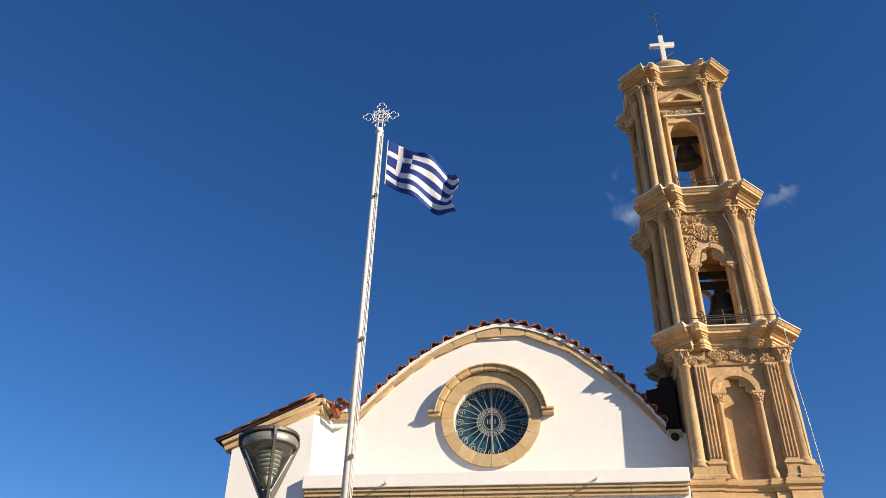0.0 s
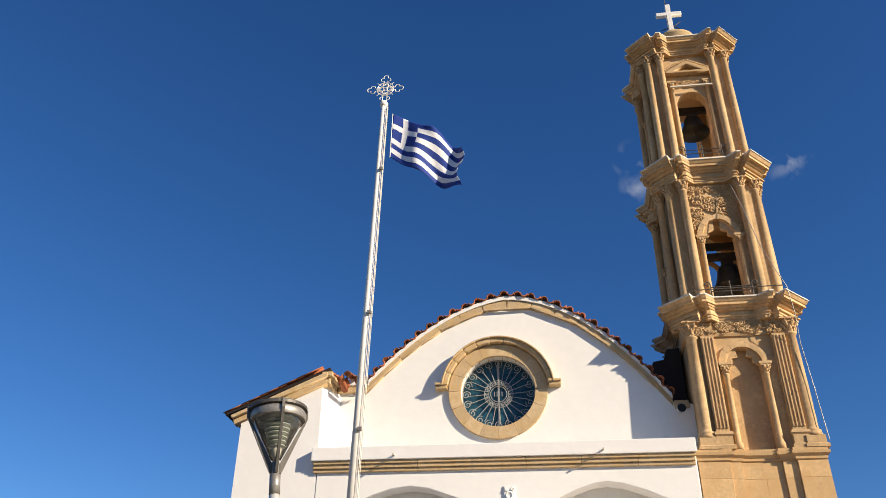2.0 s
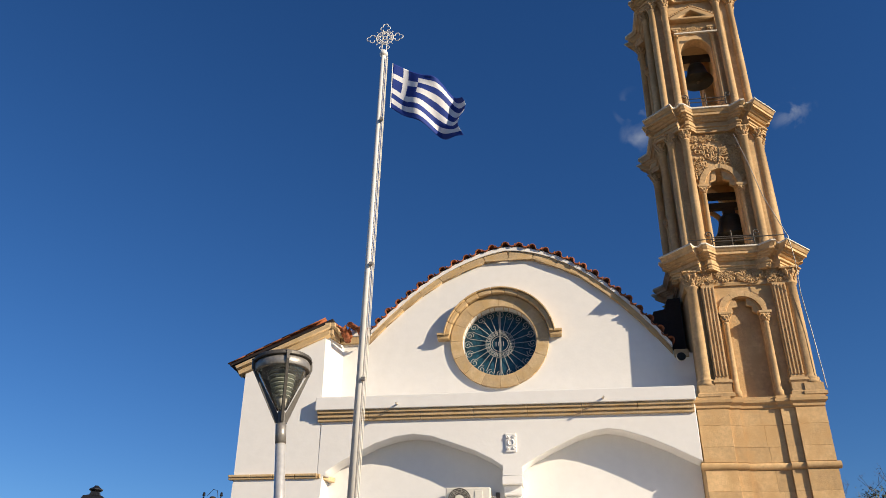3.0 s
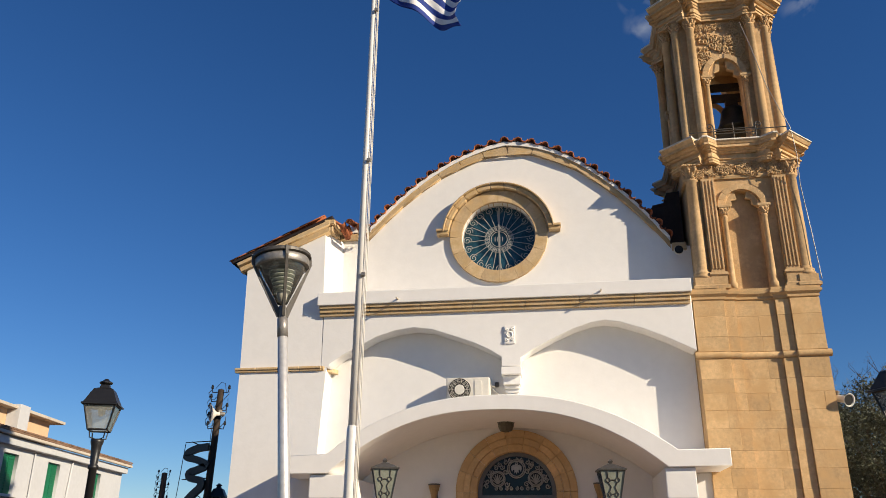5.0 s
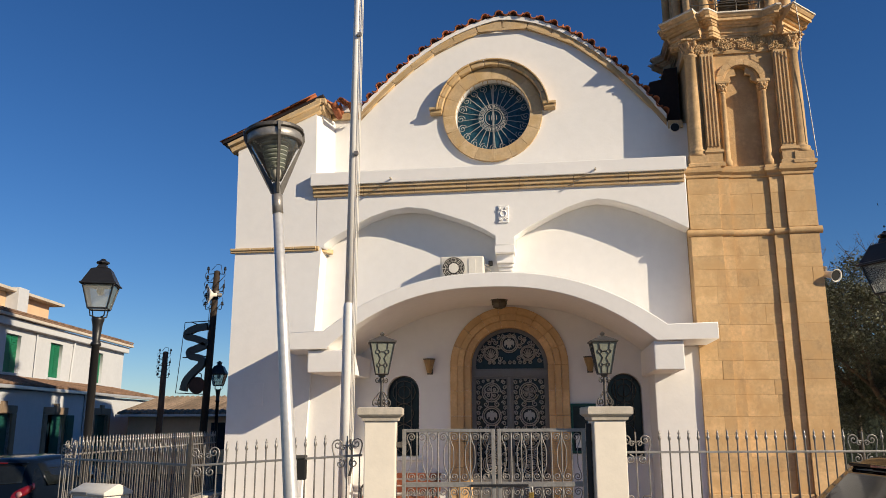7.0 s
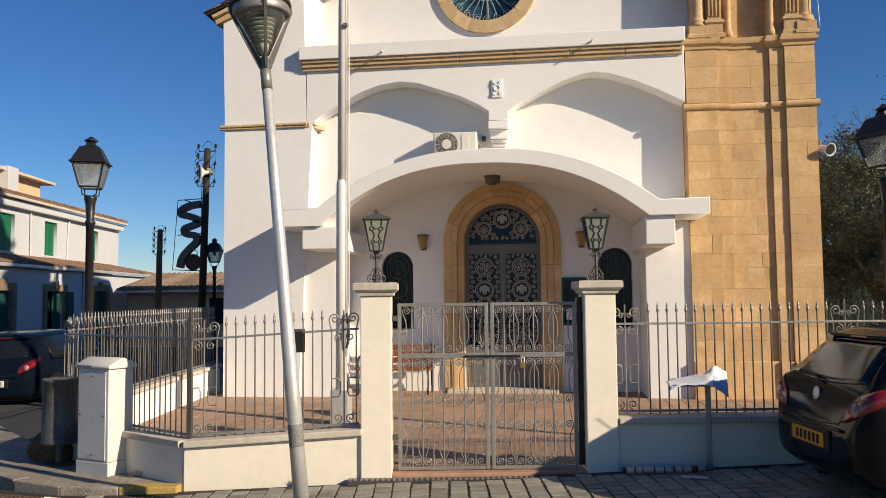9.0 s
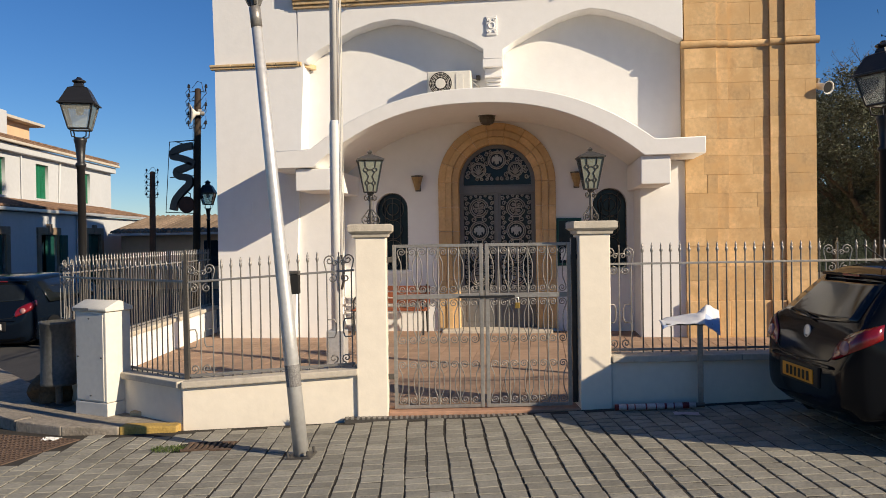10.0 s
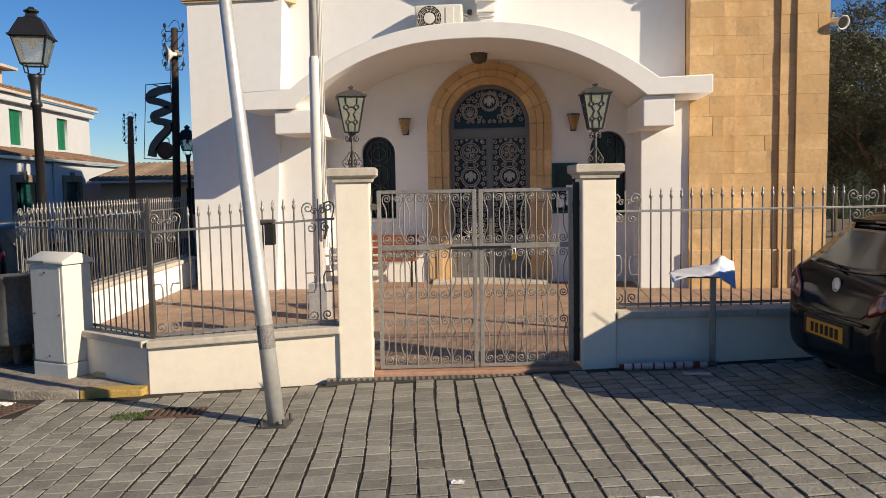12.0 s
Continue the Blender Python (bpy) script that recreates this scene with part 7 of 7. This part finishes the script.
def shutter(s0, s1, z0, z1, y, material, parent):
    sb = part("shutter", boxed(s0, s1, y - 0.02, y + 0.02, z0, z1, 0.005, HM), material, parent)
    n = int((z1 - z0) / 0.085)
    for k in range(n):
        z = z0 + 0.04 + k * 0.085
        part("slat", boxed(s0 + 0.05, s1 - 0.05, y - 0.045, y - 0.021, z, z + 0.05, 0, HM @ Matrix.Identity(4)), material, sb)


for i, (s, w) in enumerate(UPS):
    wd = part("window", boxed(s - w, s + w, 2.20, 2.24, 3.55, 4.87, 0, HM), GLASS_DARK, house)
    part("sill", boxed(s - w - 0.1, s + w + 0.1, 1.90, 2.05, 3.46, 3.545, 0.01, HM), HOUSE_W, wd)
    shutter(s - w + 0.01, s - 0.005, 3.56, 4.86, 2.14, SHUTTER, wd)
    shutter(s + 0.005, s + w - 0.01, 3.56, 4.86, 2.14, SHUTTER, wd)
for i, (s, w, a, b) in enumerate(LOWS):
    wd = part("window", boxed(s - w, s + w, 0.18, 0.22, a, b, 0, HM), GLASS_DARK, house)
    t = 0.24
    part("jamb", boxed(s - w - t, s - w, -0.06, 0.1, a, b, 0.01, HM), TRIM, wd)
    part("jamb", boxed(s + w, s + w + t, -0.06, 0.1, a, b, 0.01, HM), TRIM, wd)
    part("lintel", boxed(s - w - t, s + w + t, -0.065, 0.1, b + 0.003, b + 0.24, 0.01, HM), TRIM, wd)
    part("keystone", boxed(s - 0.13, s + 0.13, -0.09, 0.1, b + 0.02, b + 0.36, 0.01, HM), TRIM, wd)
    shutter(s - w + 0.01, s - 0.02, a + 0.02, b - 0.02, 0.10, SHUTTER_D, wd)
    if i != 2:
        shutter(s + 0.02, s + w - 0.01, a + 0.02, b - 0.02, 0.10, SHUTTER_D, wd)
    else:
        shutter(s - w - 0.62, s - w - 0.05, a + 0.02, b - 0.02, -0.10, SHUTTER_D, wd)
part("downpipe", wires("downpipe", [[HM @ Vector(p) for p in ((4.2, 1.9, 5.35), (4.35, 1.95, 5.1), (4.5, 1.96, 3.4))]], 0.045, 1), HOUSE_W, house)
part("downpipe", wires("downpipe", [[HM @ Vector(p) for p in ((7.6, 1.95, 5.3), (7.6, 1.95, 3.4))]], 0.03, 1), HOUSE_W, house)
part("downpipe", wires("downpipe", [[HM @ Vector(p) for p in ((7.7, -0.05, 2.85), (7.75, -0.04, -0.6))]], 0.045, 1), HOUSE_W, house)
pent = thing("roof_house", HM @ Vector((6, 6, 5.6)), "peach rendered rooftop room with a white flat roof", "house")
part("wall", boxed(2.5, 14, 4.0, 8.0, 5.7, 6.85, 0, HM), PEACH, pent)
part("roof", boxed(1.9, 14.4, 3.6, 8.4, 6.86, 6.98, 0.02, HM), CONCRETE, pent)
part("white_return", boxed(5.4, 6.2, 3.5, 4.0, 5.7, 7.05, 0.02, HM), HOUSE_W, pent)

# ---- low peach house at the end of the street ----
ph = thing("low_house", (-13.5, 31, -0.5), "low peach house with a weathered tiled roof", "house")
part("wall", boxed(-16.5, -9.5, 29.0, 36.0, -0.8, 2.05), PEACH, ph)
bm = bmesh.new()
lo = [bm.verts.new(p) for p in ((-16.8, 28.7, 2.0), (-9.2, 28.7, 2.0), (-9.2, 36.3, 2.0), (-16.8, 36.3, 2.0))]
hi = [bm.verts.new(p) for p in ((-16.6, 32.0, 2.72), (-9.4, 32.0, 2.72), (-9.4, 33.0, 2.72), (-16.6, 33.0, 2.72))]
bm.faces.new(lo[::-1])
bm.faces.new(hi)
for k in range(4):
    bm.faces.new((lo[k], lo[(k + 1) % 4], hi[(k + 1) % 4], hi[k]))
part("roof", bm, ROOF_GREY, ph)
v, f = [], []
for k in range(32):
    x, i = -16.7 + 0.235 * k, len(v)
    for yy, zz in ((28.66, 2.03), (32.0, 2.74)):
        for j in range(5):
            a = math.pi * j / 4
            v.append((x + 0.10 * math.cos(a), yy, zz + 0.10 * math.sin(a)))
    for j in range(4):
        f.append((i + j, i + j + 1, i + j + 6, i + j + 5))
    f.append(tuple(range(i, i + 5)))
me = bpy.data.meshes.new("roof_tiles")
me.from_pydata(v, [], f)
part("roof_tiles", me, ROOF_GREY, ph)["kind"] = "stuff"
part("gutter", boxed(-16.8, -9.2, 28.55, 28.68, 1.93, 2.02, 0.01), HOUSE_W, ph)
for x in (-12.7, -11.3):
    part("window", boxed(x - 0.35, x + 0.35, 28.97, 29.02, 0.7, 1.7), GLASS_DARK, ph)

# ---- poles ----


def timber_pole(x, y, z0, z1, lean, label, r, side, wood, k):
    p = thing("utility_pole", (x, y, z0), label, "utility pole", "timber utility poles")
    m = Matrix.Translation((x, y, z0)) @ Matrix.Rotation(lean, 4, "Y") @ Matrix.Scale(k, 4)
    h = (z1 - z0) / k
    part("pole", turned([(r, 0), (r * 0.92, h * 0.6), (r * 0.8, h), (r * 0.3, h + 0.02)], 12, m=m), wood, p, smooth=True)
    rr = random.Random(int(x * 10))
    for k in range(5):
        z = h - 0.05 - 0.20 * k
        for s in (-1, 1):
            if s != side and k % 2:
                continue
            part("bracket", wires("bracket", [[(0, -0.02, z), (s * 0.18, -0.03, z - 0.02), (s * 0.20, -0.03, z + 0.08)]], 0.012, 0, m=m), IRON_B, p)
            part("insulator", turned([(0.028, 0), (0.036, 0.02), (0.024, 0.045), (0.030, 0.06), (0.012, 0.085)], 10, m=m @ Matrix.Translation((s * 0.20, -0.03, z + 0.07))), IRON_B, p)
    polys = []
    for k in range(4):
        z = h - 0.10 - 0.2 * k
        polys.append([(-0.20, -0.03, z + 0.1), (-0.26, -0.05, z + 0.02), (-0.22, -0.06, z - 0.10), (-0.10, -0.08, z - 0.14), (-0.02, -0.1, z - 0.05)])
        polys.append([(0.2, -0.03, z + 0.1), (0.22, -0.05, z), (0.10, -0.1, z - 0.18), (0.04, -0.11, z - 0.3)])
    polys.append([(-0.02, -0.11, h - 0.2), (-0.05, -0.12, h - 1.0), (-0.03, -0.12, h - 1.6)])
    polys.append([(-0.12, -0.03, h + 0.02), (0.0, -0.04, h + 0.16), (0.10, -0.04, h + 0.14), (0.14, -0.03, h - 0.05)])
    part("loose_wire", wires("loose_wire", polys, 0.007, 0, m=m), IRON_B, p)
    return p


WOOD_B = mat("brown_timber", (0.15, 0.075, 0.045), 0.85, var=0.3, scale=9, bump=0.5, bscale=30)
FAR = Vector((0.05, -0.5, 1.68))
OUT = Matrix.Translation(FAR + Vector((0.14, 0, -0.13))) @ Matrix.Scale(1.5, 4) @ Matrix.Translation(-FAR)
base = OUT @ Vector((-6.66, 14.0, 0))
timber_pole(base.x - 0.02, base.y, -0.3, 6.06, 0.030, "dark timber utility pole with insulators and looped wires", 0.085, -1, WOOD_D, 1.3)
timber_pole(-13.16, 25.0, -0.4, 4.06, 0.02, "brown timber utility pole further down the street", 0.11, -1, WOOD_B, 1.0)
hp = OUT @ Vector((-6.47, 13.90, 4.20))
hs2 = horn("horn_speaker", hp, (-0.86, -0.50, -0.05), "white horn loudspeaker on the timber pole", 0.29)
part("arm", wires("arm", [[tuple(hp), (base.x + 0.15, base.y, hp.z)]], 0.025, 1), IRON_G, hs2)

# bracket sign: iron outline with a curled ribbon and a round board
sign = thing("hanging_sign", OUT @ Vector((-6.9, 13.95, 2.3)), "iron bracket sign with a curled dark ribbon and round board", "sign")
part("iron_outline", wires("iron_outline", [[(-6.62, 13.95, 3.70), (-7.12, 13.95, 3.68), (-7.22, 13.95, 2.33), (-6.64, 13.95, 2.30)], [(-7.12, 13.95, 3.0), (-6.62, 13.95, 3.02)], [(-6.62, 13.95, 3.55), (-7.0, 13.95, 3.69)]], 0.010, 0, m=OUT), IRON_B, sign)
rib = [(-6.62, 3.60), (-6.86, 3.57), (-7.03, 3.50), (-7.07, 3.40), (-6.86, 3.36), (-6.62, 3.26), (-6.80, 3.18), (-6.99, 3.12), (-6.96, 3.02), (-6.72, 2.98), (-6.72, 2.86), (-6.88, 2.72), (-7.02, 2.56), (-7.07, 2.34)]
rp = []
for (a, b), (c, d) in zip(rib, rib[1:]):
    rp += [(a + (c - a) * t / 4, b + (d - b) * t / 4) for t in range(4)]
rp.append(rib[-1])
sm = [tuple(sum(q[i] for q in rp[max(0, k - 1):k + 2]) / len(rp[max(0, k - 1):k + 2]) for i in (0, 1)) for k in range(len(rp))]
bm = bmesh.new()
rows = []
for k, (x, z) in enumerate(sm):
    a, b = sm[max(0, k - 1)], sm[min(len(sm) - 1, k + 1)]
    t = (Vector(b) - Vector(a)).normalized()
    nrm = Vector((-t.y, t.x)) * 0.066
    rows.append([bm.verts.new(p) for p in ((x + nrm.x, 13.90, z + nrm.y), (x - nrm.x, 13.90, z - nrm.y), (x - nrm.x, 14.0, z - nrm.y), (x + nrm.x, 14.0, z + nrm.y))])
for p, q in zip(rows, rows[1:]):
    for i in range(4):
        bm.faces.new((p[i], p[(i + 1) % 4], q[(i + 1) % 4], q[i]))
bm.faces.new(rows[0])
bm.faces.new(rows[-1][::-1])
bm.transform(OUT)
part("ribbon", bm, mat("dark_ribbon", (0.012, 0.022, 0.028), 0.35, var=0.4, scale=10, spec=0.6), sign)
part("round_board", turned([(0.155, 0), (0.16, 0.01), (0.16, 0.04), (0.15, 0.05)], 24, m=OUT @ pose(-6.80, 13.98, 2.47, 90, 0, 0)), mat("dark_red_board", (0.05, 0.018, 0.014), 0.5, var=0.3), sign)
part("hook", wires("hook", [[(-6.88, 13.95, 2.60), (-6.88, 13.95, 2.68), (-6.80, 13.95, 2.72), (-6.72, 13.95, 2.68), (-6.72, 13.95, 2.60)], [(-6.80, 13.95, 2.72), (-6.80, 13.95, 2.82)]], 0.010, 0, m=OUT), IRON_B, sign)

# ---- trees ----
LEAF_O = mat("olive_leaf", (0.062, 0.070, 0.042), 0.6, var=0.35, scale=3, bump=0, island=True, piece=0.45, spec=0.4)
LEAF_D = mat("conifer_leaf", (0.020, 0.034, 0.018), 0.7, var=0.35, scale=3, bump=0, island=True, piece=0.4)
BARK = mat("grey_bark", (0.10, 0.08, 0.06), 0.95, var=0.3, scale=8, bump=0.8, bscale=20)


def limb_tree(name, label, x, y, z0, height, spread, seed, leaf, leaves, size, clumps=70, squash=0.8, trunk=0.16, lean=(0, 0)):
    rr = random.Random(seed)
    t = thing(name, (x, y, z0), label, "tree")
    polys, tips = [], []
    fork = Vector((x + lean[0], y + lean[1], z0 + height * 0.30))
    bm = bmesh.new()

    def branch(a, b, ra, rb):
        d = (b - a)
        m = Matrix.Translation(a) @ d.to_track_quat("Z", "Y").to_matrix().to_4x4()
        lathe(bm, [(ra, 0), ((ra + rb) / 2 * rr.uniform(0.9, 1.1), d.length / 2), (rb, d.length)], 7, m=m)
    branch(Vector((x, y, z0 - 0.1)), fork, trunk, trunk * 0.7)
    for k in range(7):
        a = 2 * math.pi * k / 7 + rr.uniform(-0.3, 0.3)
        mid = fork + Vector((math.cos(a) * spread * 0.4, math.sin(a) * spread * 0.4, height * rr.uniform(0.16, 0.30)))
        branch(fork, mid, trunk * 0.5, trunk * 0.28)
        for j in range(3):
            b = a + rr.uniform(-0.7, 0.7)
            e = mid + Vector((math.cos(b) * spread * rr.uniform(0.2, 0.5), math.sin(b) * spread * rr.uniform(0.2, 0.5), height * rr.uniform(0.05, 0.32)))
            branch(mid, e, trunk * 0.26, trunk * 0.08)
            tips.append(e)
    part("trunk", bm, BARK, t, smooth=True)
    if not leaves:
        bm2 = bmesh.new()
        bm = bm2
        for e in tips:
            for j in range(5):
                q = e + Vector((rr.uniform(-1, 1), rr.uniform(-1, 1), rr.uniform(0.3, 1.4))) * spread * 0.28
                branch(e, q, trunk * 0.08, trunk * 0.03)
                for _ in range(3):
                    branch(q, q + Vector((rr.uniform(-1, 1), rr.uniform(-1, 1), rr.uniform(0.2, 1.2))) * spread * 0.14, trunk * 0.035, trunk * 0.015)
        part("twigs", bm2, BARK, t)["kind"] = "stuff"
        return
    v, f = [], []
    cen = Vector((x + lean[0], y + lean[1], z0 + height * 0.64))
    spots = []
    for k in range(clumps):
        while True:
            p = Vector((rr.uniform(-1, 1), rr.uniform(-1, 1), rr.uniform(-1, 1)))
            if 0.25 < p.length < 1.0:
                break
        spots.append((cen + Vector((p.x * spread, p.y * spread, p.z * height * 0.38 * squash * 1.25)), rr.uniform(0.22, 0.5) * spread * 0.45))
    spots += [(e, spread * 0.2) for e in tips]
    per = max(1, leaves // len(spots))
    for c, r in spots:
        for _ in range(per):
            p = c + Vector((rr.gauss(0, 0.5), rr.gauss(0, 0.5), rr.gauss(0, 0.42))) * r
            d = Vector((rr.uniform(-1, 1), rr.uniform(-1, 1), rr.uniform(-0.6, 1))).normalized()
            w = d.orthogonal().normalized()
            w.rotate(Matrix.Rotation(rr.uniform(0, 6.28), 3, d))
            s = size * rr.uniform(0.6, 1.3)
            i = len(v)
            v += [tuple(p), tuple(p + d * s * 0.5 + w * s * 0.17), tuple(p + d * s), tuple(p + d * s * 0.5 - w * s * 0.17)]
            f.append((i, i + 1, i + 2, i + 3))
    me = bpy.data.meshes.new("crown")
    me.from_pydata(v, [], f)
    part("crown", me, leaf, t)


limb_tree("olive_tree", "grey-green olive tree with a dense crown behind the tower", 6.9, 16.6, 0.0, 4.9, 2.0, 11, LEAF_O, 60000, 0.075, 130)
limb_tree("olive_tree", "dense olive tree in deep shade behind the railings", 8.7, 14.6, 0.0, 4.3, 1.9, 12, LEAF_O, 60000, 0.070, 130)
limb_tree("olive_tree", "dark olive tree further back beside the church", 6.6, 21.0, 0.0, 5.2, 2.4, 13, LEAF_O, 45000, 0.095, 120)
limb_tree("bare_tree", "leafless thin-branched tree behind the olives", 8.3, 23.0, 0.0, 7.6, 1.1, 14, None, 0, 0, trunk=0.09)
hedge = setting("backdrop", boxed(4.6, 40, 30, 31, 0, 3.2), mat("distant_foliage", (0.02, 0.028, 0.016), 0.95, var=0.5, scale=3, bump=1.0, bscale=3, bdist=0.2), "dark mass of distant trees", "trees")

con = thing("conifer_tree", (9.5, 20.0, 0), "tall dark conifer with drooping tiered branches", "tree")
part("trunk", turned([(0.22, 0), (0.16, 3), (0.10, 6), (0.02, 8.4)], 10, (9.5, 20.0, 0)), BARK, con)
rr = random.Random(21)
v, f = [], []
wood = []
for k in range(95):
    z = 1.8 + 6.3 * k / 95
    reach = 2.4 * (1 - (z - 1.8) / 7.4) * rr.uniform(0.65, 1.15)
    a = k * 2.4
    p0 = Vector((9.5, 20.0, z))
    pts = [p0 + Vector((math.cos(a) * reach * t, math.sin(a) * reach * t, -0.25 * t + 0.55 * t * t)) for t in (0, 0.35, 0.7, 1.0)]
    wood.append([tuple(p) for p in pts])
    for j in range(120):
        t = rr.uniform(0.25, 1.0)
        p = p0 + Vector((math.cos(a) * reach * t, math.sin(a) * reach * t, -0.25 * t + 0.55 * t * t))
        p += Vector((rr.gauss(0, 0.13), rr.gauss(0, 0.13), rr.gauss(0, 0.07)))
        d = Vector((rr.uniform(-1, 1), rr.uniform(-1, 1), rr.uniform(-0.3, 0.9))).normalized()
        w = d.orthogonal().normalized()
        s = rr.uniform(0.09, 0.17)
        i = len(v)
        v += [tuple(p), tuple(p + d * s * 0.5 + w * s * 0.16), tuple(p + d * s), tuple(p + d * s * 0.5 - w * s * 0.16)]
        f.append((i, i + 1, i + 2, i + 3))
me = bpy.data.meshes.new("crown")
me.from_pydata(v, [], f)
part("crown", me, LEAF_D, con)
part("branches", wires("branches", wood, 0.02, 0), BARK, con)

# ---- paving pieces ----
DU, DV = 0.162, 0.142


def frustum_mesh(name, inset, material):
    bm = bmesh.new()
    lo = [bm.verts.new(p) for p in ((-0.5, -0.5, -1), (0.5, -0.5, -1), (0.5, 0.5, -1), (-0.5, 0.5, -1))]
    md = [bm.verts.new((v.co.x, v.co.y, -0.14)) for v in lo]
    hi = [bm.verts.new((v.co.x * (1 - inset), v.co.y * (1 - inset * 0.9), 0)) for v in lo]
    for a, b in ((lo, md), (md, hi)):
        for k in range(4):
            bm.faces.new((a[k], a[(k + 1) % 4], b[(k + 1) % 4], b[k]))
    bm.faces.new(hi)
    me = mesh_of(bm, name)
    me.materials.append(material)
    return me


sett_me = [frustum_mesh("sett", i, SETT) for i in (0.03, 0.05, 0.04)]
rr = random.Random(8)
V, F = [], []
src = [[tuple(v.co) for v in sett_me[0].vertices], [tuple(p.vertices) for p in sett_me[0].polygons]]
near = 0
ucols = int(12.6 / DU)
gm_inv = gm.inverted()
for i in range(ucols):
    u = -5.4 + DU * i
    phase = rr.uniform(0, DV)
    for j in range(int(11.5 / DV)):
        v = -0.13 - phase - DV * j
        p = WM @ Vector((u, v, 0))
        wob = 0.010 * math.sin(1.7 * v + 0.35 * i) + 0.0035 * math.sin(5.1 * v + 1.1 * i)
        if p.x < -5.9 or p.y < -4.5:
            continue
        if p.x < -3.3 and p.y > (6.17 if p.x > -4.35 else 6.19 - 0.55 * (p.x + 4.35)):
            continue
        if abs(p.x + 2.70) < 0.24 and abs(p.y - 5.74) < 0.14:
            continue
        q = gm_inv @ Vector((p.x, p.y, 0))
        if -0.92 < q.x < 0.62 and -0.46 < q.y < 0.48:
            continue
        m = WM @ Matrix.Translation((u + wob, v, ground_z(p.x) + rr.uniform(0.0, 0.003))) @ Matrix.Rotation(rr.uniform(-0.03, 0.03), 4, "Z") @ Matrix.Rotation(rr.uniform(-0.02, 0.02), 4, "X") @ \
            Matrix.Rotation(-0.03 + rr.uniform(-0.02, 0.02), 4, "Y") @ Matrix.Diagonal((DU - rr.uniform(0.012, 0.022), DV - rr.uniform(0.014, 0.024), 0.04, 1))
        if -1.3 < p.x < 1.1 and 3.6 < p.y < 5.6 and near < 300:
            near += 1
            part("sett", rr.choice(sett_me), None, pave, at=m)
        else:
            b = len(V)
            V += [tuple(m @ Vector(q)) for q in src[0]]
            F += [tuple(b + q for q in poly) for poly in src[1]]
me = bpy.data.meshes.new("setts")
me.from_pydata(V, [], F)
part("setts", me, SETT_FAR, pave)["kind"] = "stuff"

V, F = [], []
PAT = dict(rough=0.8, var=0.12, scale=5, bump=0.25, bscale=50, stain=0.4, stain_color=(0.25, 0.14, 0.09), piece=0.13)
PAT_TILE = mat("clay_tile", (0.335, 0.225, 0.155), **PAT)
PAT_FIELD = mat("clay_tile_field", (0.335, 0.225, 0.155), island=True, **PAT)
tile_flat = frustum_mesh("clay_tile", 0.03, PAT_TILE)
near = 0
for i in range(52):
    for j in range(26):
        x, y = -6.0 + 0.25 * i, 6.2 + 0.25 * j
        if y < wall_y(x) + 0.35 or (x < -3.2 and (y - 6.4) < -0.58 * (x + 3.24) + 0.45) or x < -5.55 - 0.1 * (y - 8):
            continue
        p = Matrix.Translation((x, y, PATIO_Z + rr.uniform(-0.001, 0.001))) @ Matrix.Diagonal((0.243, 0.243, 0.02, 1))
        if -3.4 < x < 2.2 and y < 11.0 and near < 300:
            near += 1
            part("clay_tile", tile_flat, None, patio, at=p)
            continue
        b = len(V)
        V += [tuple(p @ Vector((q[0], q[1], q[2]))) for q in src[0]]
        F += [tuple(b + q for q in poly) for poly in src[1]]
me = bpy.data.meshes.new("clay_tiles")
me.from_pydata(V, [], F)
part("clay_tiles", me, PAT_FIELD, patio)["kind"] = "stuff"
